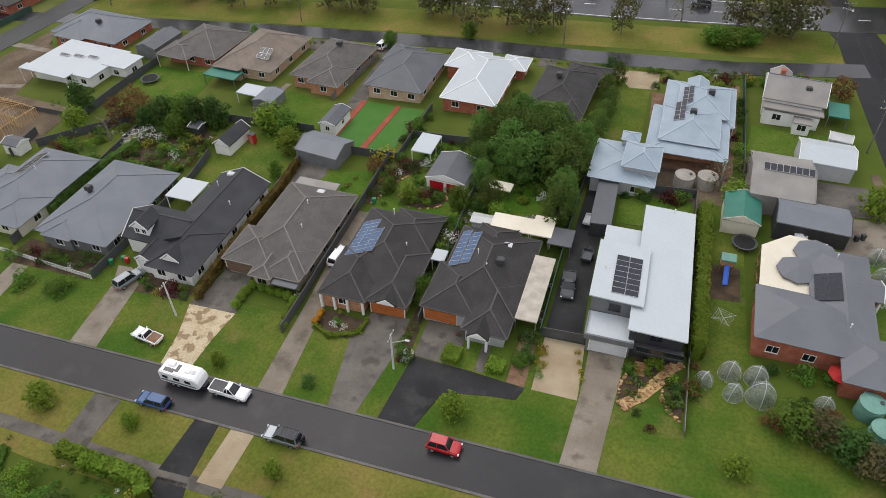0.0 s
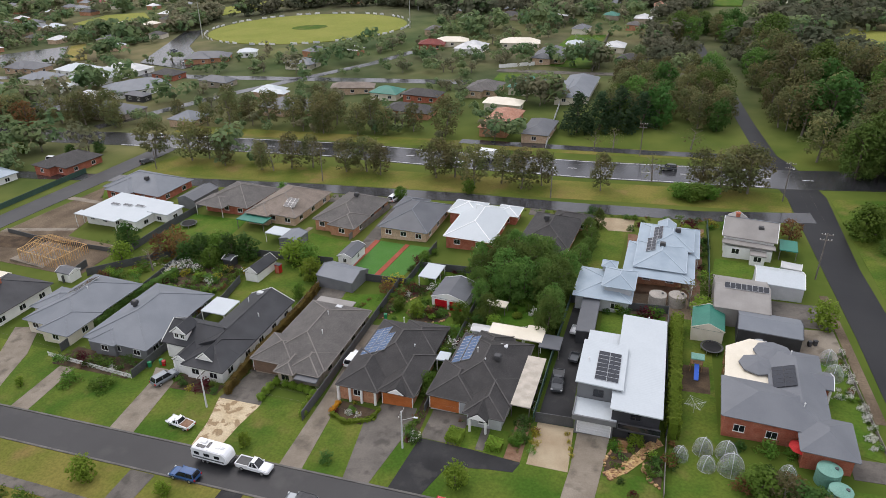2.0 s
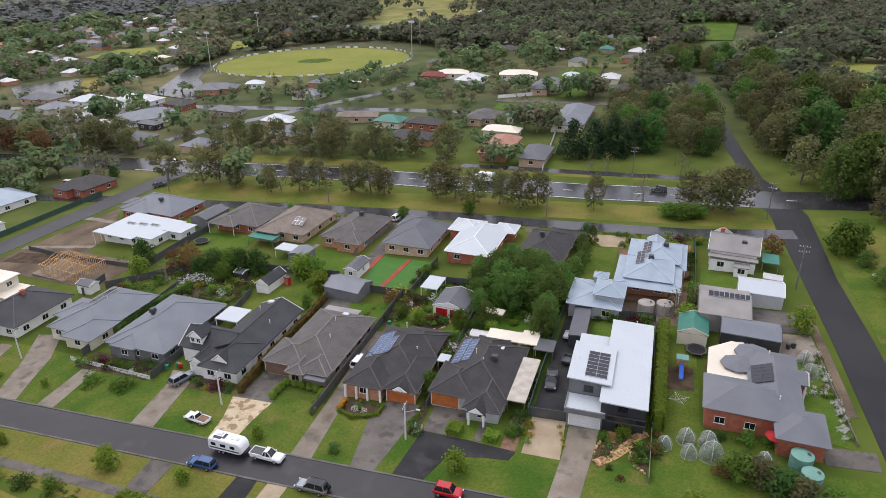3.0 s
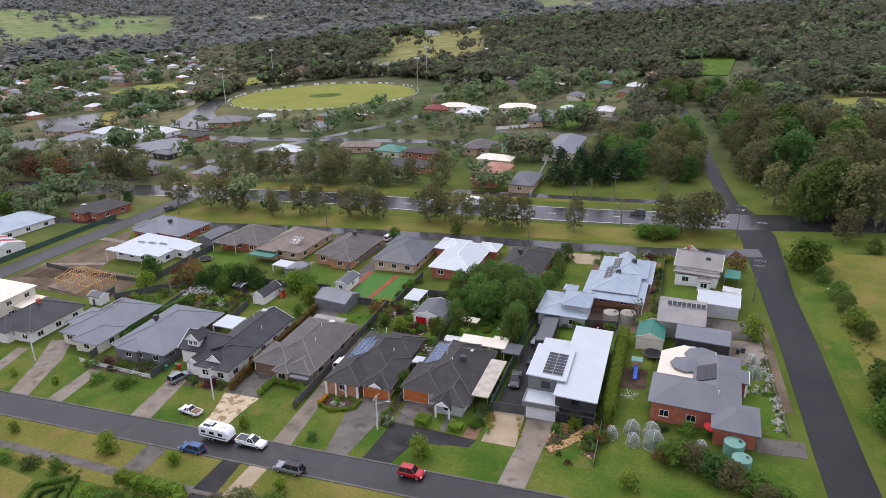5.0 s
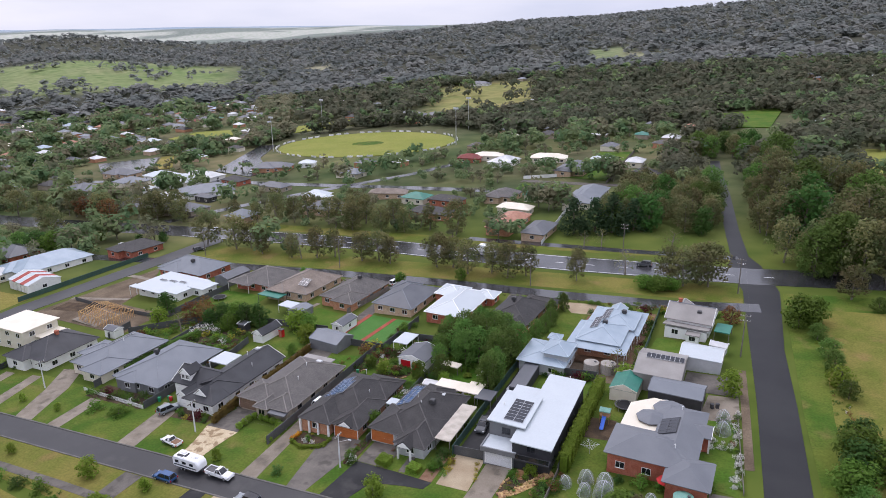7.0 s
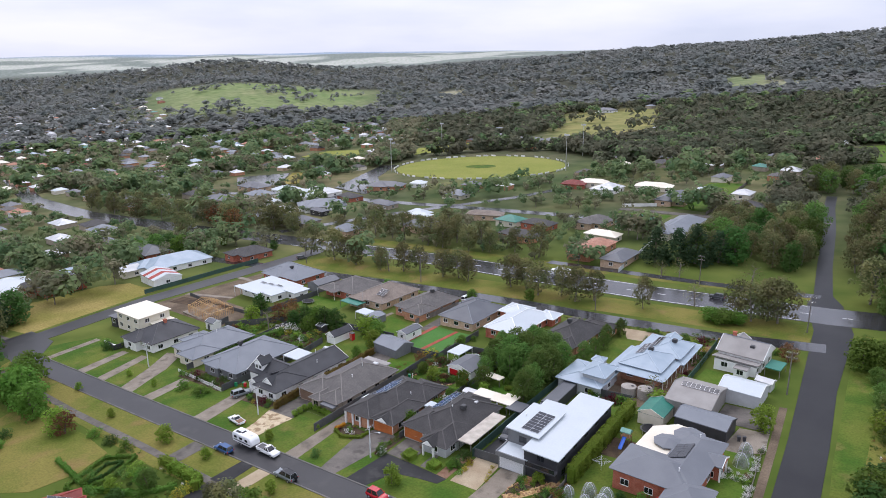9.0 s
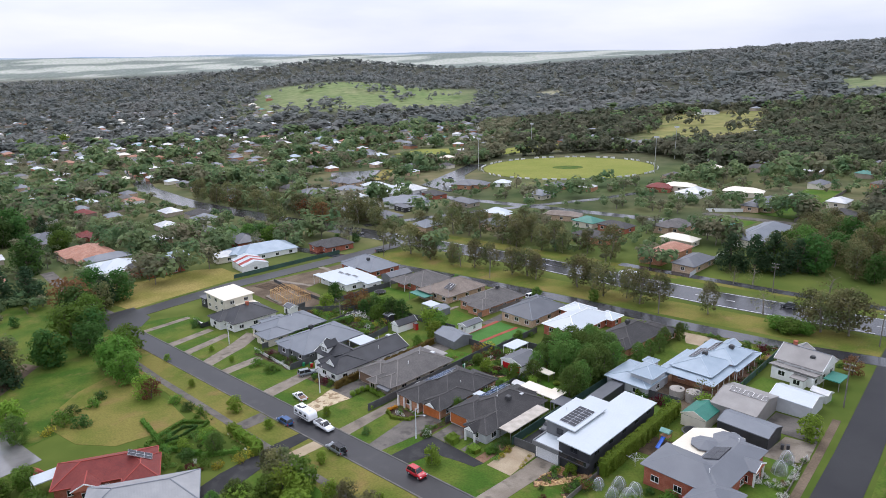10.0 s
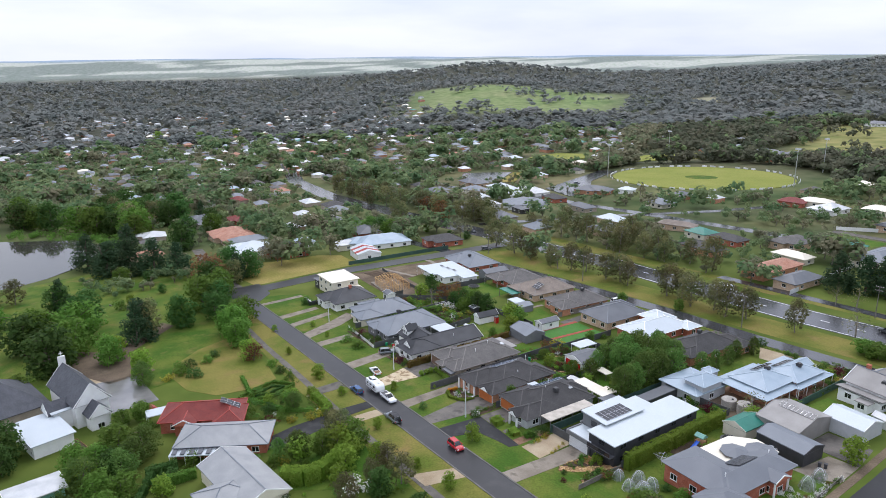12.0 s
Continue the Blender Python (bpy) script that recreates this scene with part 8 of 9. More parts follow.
# trailers in the side yard
for x, y, mat_, lab in [(-1.8, 78.4, "car_dark", "dark box trailer with a folded ladder rack"), (-2.6, 86.6, "pale_grey", "small box trailer with red load")]:
    tr = thing("box_trailer", lab, "trailer", at(x, y, 84, 0.06))
    part("tray", box(-1.2, -0.75, 0.5, 1.2, 0.75, 0.6), mat_, tr)
    for s in (-1, 1):
        part("side", box(-1.2, s * 0.75 - 0.03, 0.6, 1.2, s * 0.75 + 0.03, 0.95), mat_, tr)
        wheel(tr, 0, s * 0.85, 0.3)
        part("end_board", box(s * 1.2 - 0.03, -0.72, 0.6, s * 1.2 + 0.03, 0.72, 0.95), mat_, tr)
    part("drawbar", beam((1.2, 0, 0.5), (2.3, 0, 0.45), 0.1, 0.1), "charcoal", tr)


# ---- solar arrays on roofs ----
def on_slope(hx, hy, hrot, lx, ly, lz, side, deg):
    """A pose on a roof slope of a house: local x along the eave, y up the slope."""
    turn = {"s": 0, "e": 90, "n": 180, "w": 270}[side]
    return at(hx, hy, hrot) @ pose(lx, ly, lz, 0, 0, turn) @ pose(0, 0, 0, deg, 0, 0)


solar_array(-4.5, 0.5, 9, 2, on_slope(-30.4, 70.4, -1, -5.9, 0.9, 2.75, "w", 25), "solar_blue", 0.85, 1.6, label="blue solar panels on a charcoal tiled roof")
solar_array(-2.0, 3.78, 6, 1, on_slope(-30.4, 70.4, -1, -5.9, 0.9, 2.75, "w", 25), "solar_blue", 0.85, 1.6, label="blue solar panels on a charcoal tiled roof")
solar_array(-6.2, 0.5, 8, 1, on_slope(-15.3, 69, -2, -5.6, 1.6, 2.75, "w", 25), "solar_blue", 0.95, 1.6, label="blue-grey solar panels on a charcoal tiled roof")
solar_array(-5.4, 2.3, 7, 1, on_slope(-15.3, 69, -2, -5.6, 1.6, 2.75, "w", 25), "solar_blue", 0.95, 1.6, label="blue-grey solar panels on a charcoal tiled roof")
solar_array(0, 0, 2, 7, at(6, 72, -0.5) @ pose(-3.7, -5.9, 5.84, 0, 2, 0), "solar_dark", 1.7, 1.02, frame="light_cladding", label="black solar panels on a white flat roof")
solar_array(0, 0.45, 5, 2, on_slope(27, 72, -3, 0.0, 5.6, 3.66, "w", 22), "solar_dark", 1.0, 1.6, frame="charcoal", label="dark solar panels on a grey metal roof")
solar_array(-3, 2.6, 6, 2, on_slope(-97.5, 74.5, -3, -7.0, 3.0, 2.75, "w", 23), "solar_dark", 1.0, 1.6, frame="light_cladding", label="dark solar panels on a grey metal roof")
solar_array(0, 0, 2, 4, at(11, 115.5, -2) @ pose(-2.9, -4.2, 4.58, 0, -20, 0), "solar_dark", 0.9, 1.5)
solar_array(0, 0, 2, 4, at(11, 115.5, -2) @ pose(-1.9, 2.6, 4.12, 0, -20, 0), "solar_dark", 0.9, 1.5)
solar_array(-3, 3.6, 8, 1, on_slope(25, 99.8, -2, 0, -5.8, 3.52, "s", 14) @ pose(0, 1.6, 0), "solar_dark", 0.9, 1.5)
solar_array(0, 0.6, 3, 2, on_slope(-81, 129.3, -5, 0.5, -9, 2.75, "s", 24) @ pose(1.5, 2.4, 0), "solar_dark", 1.0, 1.5)
solar_array(0, 0.6, 2, 3, on_slope(-59.5, 5.5, -28, 1.5, 9.6, 2.95, "n", 25) @ pose(0, 1, 0), "solar_dark", 1.0, 1.5)
for hx, hy, lx, ly, lz, kd in [(-80.8, 73, -2.6, -1, 5.2, "cooler"), (-15.3, 69, 2.2, 1.2, 4.6, "cooler"), (-15.3, 69, 0.6, -0.5, 5.1, "vent"), (-15.3, 69, -1.2, 2, 5.1, "vent"), (-15.3, 69, 2.4, 5.2, 4.5, "skylight"), (-30.4, 70.4, 3, 1, 4.1, "vent"), (-30.4, 70.4, -1, 7, 4.9, "vent"), (-46.7, 72.5, 1.2, 4, 5.2, "vent"), (-46.7, 72.5, 2.4, -1, 4.6, "vent"), (-46.7, 72.5, 1, 9, 3.7, "skylight"), (-63.5, 71, 0.2, 8, 4.4, "vent"), (-63.5, 71, 4.6, 4, 4.2, "vent"), (-63.5, 71, 1, 11, 4.6, "skylight"),
                              (6, 72, -5, -1.5, 5.8, "vent"), (6, 72, 3.4, 13.8, 5.1, "vent"), (27, 72, 3.7, 9.0, 4.62, "vent"), (27, 72, 3.7, -4.2, 4.95, "vent"), (11, 115.5, 0, -2.2, 5.3, "cooler"), (11, 115.5, 3.0, 6, 5.0, "cooler"), (28.5, 126.5, 2, -0.5, 4.5, "cooler"), (28.5, 126.5, -2.6, 2, 5.8, "chimney"), (-118, 71.8, 0.6, 1.2, 5.6, "chimney"), (-127, 134, 0, -2, 5.0, "cooler"), (-62.7, 127, 0.5, 2, 5.3, "cooler"), (-12.8, 123, -1, 0, 5.1, "cooler"), (-29.3, 124.5, -2, 4, 4.4, "vent"), (-97.5, 74.5, 0, 1, 5.2, "vent")]:
    roof_fitting(hx + lx, hy + ly, g(hx, hy) + lz, kd)


# ---- fences ----
def fence(pts, hgt, mat_, label, bay=2.4):
    """A sheet or paling fence in bays between posts."""
    f = thing("fence", label, "fence", pose(0, 0, 0))
    for p, q in zip(pts, pts[1:]):
        ln = math.dist(p, q)
        n = max(1, round(ln / bay))
        for i in range(n):
            a = (p[0] + (q[0] - p[0]) * i / n, p[1] + (q[1] - p[1]) * i / n)
            b = (p[0] + (q[0] - p[0]) * (i + 1) / n, p[1] + (q[1] - p[1]) * (i + 1) / n)
            bm = bmesh.new()
            add_beam(bm, (*a, g(*a) + hgt / 2), (*b, g(*b) + hgt / 2), 0.05, hgt)
            add_beam(bm, (*a, g(*a) + hgt), (*b, g(*b) + hgt), 0.1, 0.06)
            part("panel", bm, mat_, f)
            part("post", box(a[0] - 0.05, a[1] - 0.05, g(*a) - 0.3, a[0] + 0.05, a[1] + 0.05, g(*a) + hgt + 0.06), mat_, f)
    return f


fence([(-40.0, 54.5), (-39.8, 62), (-39.6, 84), (-39.5, 97)], 1.8, "fence_grey", "grey sheet-metal boundary fence")
fence([(-22.2, 60.5), (-22.3, 84), (-22, 104)], 1.5, "fence_grey", "dark boundary fence with planting")
fence([(-5.7, 61.8), (-5.4, 80), (-4.8, 97)], 1.8, "fence_green", "dark green sheet-metal fence")
fence([(-5.4, 62.1), (0.2, 62.0)], 1.8, "fence_grey", "grey sheet-metal front fence and gate")
fence([(13.0, 51), (13.1, 62)], 1.0, "old_timber", "low dark timber side fence")
fence([(13.1, 62), (12.8, 88), (13.0, 96.5)], 1.7, "fence_grey", "dark boundary fence beside a hedge")
fence([(-5, 97), (4, 96.2), (13, 96.2)], 1.7, "fence_grey", "grey paling back fence")
fence([(-74, 58), (-73.2, 70), (-72.6, 84), (-73.6, 92)], 1.7, "fence_grey", "dark sheet-metal boundary fence")
fence([(-55.9, 66), (-55.8, 92), (-56, 101)], 1.6, "old_timber", "weathered timber boundary fence")
fence([(-93, 62), (-92.5, 84), (-93, 102)], 1.7, "fence_grey", "dark sheet-metal boundary fence")
fence([(-108, 100), (-107.5, 112), (-106, 124)], 1.8, "fence_grey", "dark grey sheet-metal yard fence")
fence([(-110, 88), (-93, 103), (-89, 104)], 1.8, "fence_grey", "dark grey sheet-metal yard fence")
fence([(-89, 104), (-73, 103.5), (-57, 103)], 1.7, "fence_grey", "grey back fence between yards")
fence([(-56.5, 98), (-46, 97.5), (-38, 97), (-37, 115)], 1.7, "fence_grey", "grey back fence between yards")
fence([(-37.8, 104.6), (-22, 104.2), (-9, 110)], 1.7, "fence_grey", "grey back fence between yards")
fence([(20.2, 104), (20.6, 120), (20.8, 136)], 1.7, "fence_green", "dark side fence of a yard")
fence([(-113, 84), (-113.5, 92)], 1.8, "fence_grey", "dark sheet fence beside a building site")
fence([(-149, 104), (-134, 101), (-112, 99)], 1.2, "fence_grey", "dark sheet fence round a building site")
fence([(-167, 98), (-161.5, 146)], 1.6, "fence_green", "grey-green sheet fence along a street")
fence([(-131, 62.5), (-125, 61), (-124.5, 68)], 1.5, "charcoal", "dark sheet-metal front fence")
fence([(-58.5, 115), (-55.5, 134)], 1.6, "old_timber", "timber side fence between houses")
fence([(-90, 122), (-88, 138)], 1.6, "fence_grey", "side fence between houses")
fence([(41.4, 65), (40.6, 78), (39.9, 90)], 0.6, "old_timber", "low timber fence behind white flowers")
fence([(-62.5, 293), (-45.5, 300)], 1.6, "white_paint", "long white paling fence", bay=4)
fence([(-20.5, 285), (-20.5, 372)], 1.6, "old_timber", "long grey paling fence", bay=5)
fence([(-24, 186), (-27, 240)], 1.6, "pale_grey", "pale paling fence beside a house", bay=4)
# white picket fence
pf = thing("picket_fence", "white timber picket fence in front of a garden", "fence", pose(0, 0, 0))
x0, y0_, x1, y1_ = -94.3, 60.3, -74.2, 57.8
n = 66
for i in range(n + 1):
    x, y = x0 + (x1 - x0) * i / n, y0_ + (y1_ - y0_) * i / n
    part("picket", box(x - 0.07, y - 0.015, g(x, y) + 0.05, x + 0.07, y + 0.015, g(x, y) + 1.0), "white_paint", pf)
for hz in (0.3, 0.8):
    part("rail", beam((x0, y0_ + 0.04, g(x0, y0_) + hz), (x1, y1_ + 0.04, g(x1, y1_) + hz), 0.04, 0.09), "white_paint", pf)
for x, y in ((-131.5, 62.6), (-128.5, 62.2), (-126, 62.0)):
    o = thing("gate_pillar", "white rendered front wall pillar", "wall", at(x, y))
    part("pillar", box(-0.9, -0.2, -0.3, 0.9, 0.2, 1.1), "white_paint", o)
    part("cap", box(-0.95, -0.25, 1.1, 0.95, 0.25, 1.2), "white_paint", o)

# ---- poles and wires ----
def power_pole(x, y, hgt, arms=1, mat_="old_timber", rot=0, lamp=False, lab="weathered timber power pole with crossarm"):
    p = thing("power_pole", lab, "power pole", at(x, y, rot))
    part("pole", cyl(0, 0, -0.5, hgt, 0.16, 0.1, seg=8), mat_, p)
    for i in range(arms):
        part("crossarm", box(-1.1, -0.06, hgt - 0.5 - i * 1.1, 1.1, 0.06, hgt - 0.36 - i * 1.1), "old_timber", p)
        for s in (-0.95, -0.4, 0.4, 0.95):
            part("insulator", cyl(s, 0, hgt - 0.36 - i * 1.1, hgt - 0.16 - i * 1.1, 0.05, seg=6), "white_paint", p)
    if lamp:
        part("lamp_arm", beam((0, 0, hgt - 1.6), (0.4, -1.8, hgt - 1.0), 0.06, 0.06), "alu", p)
        part("lamp_head", box(0.25, -2.3, hgt - 1.05, 0.55, -1.7, hgt - 0.93, 0.03), "pale_grey", p)
    return p


POLES = [(-56.7, 54.0, 6.8), (-22.9, 52.3, 6.8), (-104.8, 58.6, 6.8), (40.0, 114.5, 10), (38.6, 153.2, 10), (-16.4, 147, 10), (-82, 150, 10), (4.0, 182, 10), (-140, 152, 9), (46, 210, 10)]
for i, (x, y, hh) in enumerate(POLES):
    power_pole(x, y, hh, 2 if i in (3, 4, 7) else 1, "old_timber" if i not in (0, 1, 2) else "pale_grey", rot=90 if i in (0, 1, 2) else 0, lamp=i in (1, 4, 5))


def wire(a, b, ha, hb, sag=0.7):
    cu = bpy.data.curves.new("power_line", "CURVE")
    cu.dimensions, cu.bevel_depth, cu.bevel_resolution = "3D", 0.007, 0
    sp = cu.splines.new("POLY")
    sp.points.add(12)
    for i in range(13):
        f = i / 12
        x, y = a[0] + (b[0] - a[0]) * f, a[1] + (b[1] - a[1]) * f
        z = (g(a[0], a[1]) + ha) * (1 - f) + (g(b[0], b[1]) + hb) * f - sag * 4 * f * (1 - f)
        sp.points[i].co = (x, y, z, 1)
    cu.materials.append(MAT["old_timber"])
    tagged(new("power_line", cu), "thin overhead power line between poles", "power line")


for a, b in ((2, 0), (0, 1), (3, 4), (4, 5), (5, 6), (6, 8), (4, 7)):
    for off in (-0.9, 0.9):
        pa, pb = POLES[a], POLES[b]
        dx, dy = pb[0] - pa[0], pb[1] - pa[1]
        ln = math.hypot(dx, dy)
        ox, oy = -dy / ln * off, dx / ln * off
        wire((pa[0] + ox, pa[1] + oy), (pb[0] + ox, pb[1] + oy), pa[2] - 0.2, pb[2] - 0.2)
for x, y, hh in [(-271, 372, 24), (-292, 470, 26), (-142, 400, 24), (-160, 470, 24)]:
    p = thing("floodlight_tower", "tall slender floodlight tower beside an oval", "floodlight", at(x, y))
    part("mast", cyl(0, 0, -0.5, hh, 0.35, 0.18, seg=8), "alu", p)
    part("lamp_bar", box(-1.8, -0.15, hh - 0.6, 1.8, 0.15, hh + 0.6), "pale_grey", p)
for i in range(64):
    if i % 4 != 3:
        a = 2 * math.pi * i / 64
        x = -214 + 69.5 * math.cos(a) * math.cos(radians(-8)) - 56 * math.sin(a) * math.sin(radians(-8))
        y = 404 + 69.5 * math.cos(a) * math.sin(radians(-8)) + 56 * math.sin(a) * math.cos(radians(-8))
        o = mesh_object("boundary_board", box(-1.9, -0.1, 0.2, 1.9, 0.1, 1.3), "white_paint" if i % 3 else "pale_grey")
        o.matrix_basis = at(x, y, math.degrees(a) + 82)
        tagged(o, "white boundary board round the oval", "signboard", "boards round the oval")


# ---- yard things ----
def water_tank(x, y, r, hgt, mat_, label):
    t = thing("water_tank", label, "water tank", at(x, y))
    part("shell", cyl(0, 0, -0.4, hgt, r, seg=28), mat_, t)
    part("lid", cyl(0, 0, hgt + 0.004, hgt + r * 0.22, r * 1.02, r * 0.25, seg=28), mat_, t)
    for i in range(4):
        part("band", cyl(0, 0, hgt * (0.2 + 0.2 * i), hgt * (0.2 + 0.2 * i) + 0.05, r + 0.025, seg=28), mat_, t)
    part("hatch", cyl(r * 0.5, 0, hgt + r * 0.12, hgt + r * 0.24, 0.25, seg=12), "dark_grey_plastic", t)


water_tank(33.0, 58.9, 1.5, 2.2, "tank_green", "round green water tank beside a brick house")
water_tank(33.9, 55.9, 1.4, 1.7, "tank_green", "round green water tank beside a brick house")
water_tank(10.9, 99.4, 1.6, 2.2, "tank_concrete", "round concrete water tank")
water_tank(14.4, 99.8, 1.6, 2.2, "tank_concrete", "round concrete water tank")
water_tank(27.6, 88.2, 0.9, 1.6, "pale_grey", "small pale grey water tank")
for x, y, s in [(15.0, 59.2, 1.0), (18.0, 61.1, 1.2), (18.4, 58.0, 1.05), (21.0, 61.0, 1.25), (21.4, 58.2, 1.5), (28.4, 58.6, 1.0), (37.6, 86.4, 1.2), (37.7, 82.2, 1.25)]:
    nt_ = thing("netted_fruit_tree", "small fruit tree under a domed white bird net", "fruit tree", at(x, y))
    rb = bmesh.new()
    for k in range(4):
        a = 2 * math.pi * k / 4 + s
        prev = None
        for j in range(9):
            f = j / 8 * math.pi / 2
            p = (1.15 * s * math.cos(f) * math.cos(a), 1.15 * s * math.cos(f) * math.sin(a), 2.0 * s * math.sin(f))
            if prev:
                add_beam(rb, prev, p, 0.05, 0.03)
            prev = p
    for hz in (0.03,):
        rr_ = 1.15 * s * math.sqrt(1 - hz ** 2)
        for k in range(16):
            a, b = 2 * math.pi * k / 16, 2 * math.pi * (k + 1) / 16
            add_beam(rb, (rr_ * math.cos(a), rr_ * math.sin(a), 2.0 * s * hz), (rr_ * math.cos(b), rr_ * math.sin(b), 2.0 * s * hz), 0.02, 0.02)
    part("net_frame", rb, "net_white", nt_)
    nb = bmesh.new()
    rows_ = []
    for j in range(7):
        f = j / 7 * math.pi / 2
        rows_.append([nb.verts.new((1.13 * s * math.cos(f) * (1 + 0.07 * math.sin(5 * k + j)) * math.cos(2 * math.pi * k / 16), 1.13 * s * math.cos(f) * (1 + 0.07 * math.sin(5 * k + j)) * math.sin(2 * math.pi * k / 16), 1.97 * s * math.sin(f))) for k in range(16)])
    tip = nb.verts.new((0, 0, 1.98 * s))
    for ra, rb_ in zip(rows_, rows_[1:]):
        for k in range(16):
            nb.faces.new((ra[k], ra[(k + 1) % 16], rb_[(k + 1) % 16], rb_[k]))
    for k in range(16):
        nb.faces.new((rows_[-1][k], rows_[-1][(k + 1) % 16], tip))
    part("net", nb, "net_sheer", nt_, "sheer white bird netting")
    cr = new("crown", KIND["shrub0"].children[0].data)
    cr.parent = nt_
    cr.scale = (0.7 * s, 0.7 * s, 0.8 * s)


def trampoline(x, y, r):
    t = thing("trampoline", "round black trampoline with padded rim", "trampoline", at(x, y))
    part("mat", cyl(0, 0, 0.8, 0.83, r * 0.86, seg=28), "rubber", t)
    rm = bmesh.new()
    for k in range(28):
        a, b = 2 * math.pi * k / 28, 2 * math.pi * (k + 1) / 28
        add_beam(rm, (r * math.cos(a), r * math.sin(a), 0.82), (r * math.cos(b), r * math.sin(b), 0.82), 0.3, 0.08)
    part("rim_pad", rm, "dark_grey_plastic", t)
    for k in range(6):
        a = 2 * math.pi * k / 6
        part("leg", cyl(r * math.cos(a), r * math.sin(a), -0.2, 0.8, 0.04, seg=6), "alu", t)


trampoline(-102.9, 115.8, 1.9)
trampoline(20.0, 86.0, 1.7)
ps = thing("play_set", "blue plastic slide with timber play frame", "slide", at(17.4, 79.4, 0))
sd = bmesh.new()
add_beam(sd, (0, -2.6, 0.3), (0, 0.0, 1.6), 0.6, 0.06)
add_beam(sd, (-0.32, -2.6, 0.4), (-0.32, 0.0, 1.7), 0.06, 0.2)
add_beam(sd, (0.32, -2.6, 0.4), (0.32, 0.0, 1.7), 0.06, 0.2)
part("slide", sd, "slide_blue", ps)
part("deck", box(-0.9, 0.0, 1.45, 0.9, 1.5, 1.55), "timber", ps)
part("canopy", roof_bm(-1.0, -0.1, 1.0, 1.6, 2.6, "gx", 30)[0], "tank_green", ps, "grey-green canopy")
for px in (-0.85, 0.85):
    for py in (0.05, 1.45):
        part("post", box(px - 0.05, py - 0.05, -0.2, px + 0.05, py + 0.05, 2.6), "timber", ps)
cl_ = thing("clothes_line", "rotary clothes line on a lawn", "clothes line", at(16.9, 69))
part("mast", cyl(0, 0, -0.2, 1.9, 0.04, seg=8), "alu", cl_)
for k in range(4):
    a = math.pi / 2 * k + 0.4
    part("arm", beam((0, 0, 1.7), (1.7 * math.cos(a), 1.7 * math.sin(a), 2.0), 0.04, 0.04), "alu", cl_)
for rr_ in (0.8, 1.2, 1.6):
    lb = bmesh.new()
    for k in range(4):
        a, b = math.pi / 2 * k + 0.4, math.pi / 2 * (k + 1) + 0.4
        add_beam(lb, (rr_ * math.cos(a), rr_ * math.sin(a), 1.7 + 0.18 * rr_), (rr_ * math.cos(b), rr_ * math.sin(b), 1.7 + 0.18 * rr_), 0.015, 0.015)
    part("line", lb, "net_white", cl_)
um = thing("garden_umbrella", "open dark red garden umbrella beside a wall", "umbrella", at(30.2, 62.6))
part("pole", cyl(0, 0, -0.2, 2.3, 0.04, seg=8), "alu", um)
part("canopy", cyl(0, 0, 1.9, 2.45, 1.6, 0.05, seg=8), "umbrella_red", um)
for x, y, m_ in [(-71.6, 62.6, "bin_green"), (-73.2, 61.5, "bin_green"), (-37.8, 84.6, "bin_green"), (35.5, 90.5, "charcoal"), (36.4, 90.9, "charcoal"), (-70.9, 62.4, "lamp_red")]:
    b_ = thing("wheelie_bin", "plastic wheelie bin standing by a house", "bin", at(x, y, 20))
    part("bin_body", prism([(-0.24, 0.05), (0.24, 0.05), (0.3, 0.95), (-0.3, 0.95)], -0.28, 0.28), m_, b_)
    part("lid", box(-0.32, -0.3, 0.955, 0.34, 0.3, 1.02, 0.02), m_, b_)
kb = thing("garden_kiosk", "bright red garden cabinet beside a white shed", "cabinet", at(-67.4, 97.4, -6))
part("cabinet_body", box(-0.6, -0.5, -0.2, 0.6, 0.5, 2.0, 0.04), "car_red", kb)
part("cabinet_roof", box(-0.7, -0.6, 2.0, 0.7, 0.6, 2.12, 0.03), "charcoal", kb)
part("cabinet_door", box(-0.45, -0.54, 0.1, 0.45, -0.505, 1.8), "brick_red", kb)
for x, y in ((-76.6, 80.6), (-75.6, 82.8)):
    o = thing("clothes_post", "white painted timber garden post", "post", at(x, y))
    part("post", box(-0.08, -0.08, -0.2, 0.08, 0.08, 1.9), "white_paint", o)
    part("crossbar", box(-0.5, -0.05, 1.6, 0.5, 0.05, 1.72), "white_paint", o)
# timber house frame on the building site
hf = thing("unfinished_house", "bare pine stud frame of a house under construction", "unfinished house", at(-125.5, 94.6, -8))
part("slab", box(-8.5, -5.2, -0.4, 7.5, 5.2, 0.12), "concrete", hf)
for yy in (-4.4, -0.2, 4.2):
    for i in range(19):
        xx = -6 + i * 0.7
        part("stud", box(xx - 0.045, yy - 0.05, 0.12, xx + 0.045, yy + 0.05, 2.6), "pine_timber", hf)
    part("top_plate", box(-6.1, yy - 0.06, 2.6, 6.7, yy + 0.06, 2.7), "pine_timber", hf)
for xx in (-6, -1.8, 2.4, 6.6):
    for i in range(13):
        yy = -4.2 + i * 0.66
        part("stud", box(xx - 0.05, yy - 0.045, 0.12, xx + 0.05, yy + 0.045, 2.6), "pine_timber", hf)
    part("top_plate", box(xx - 0.06, -4.4, 2.7, xx + 0.06, 4.2, 2.8), "pine_timber", hf)
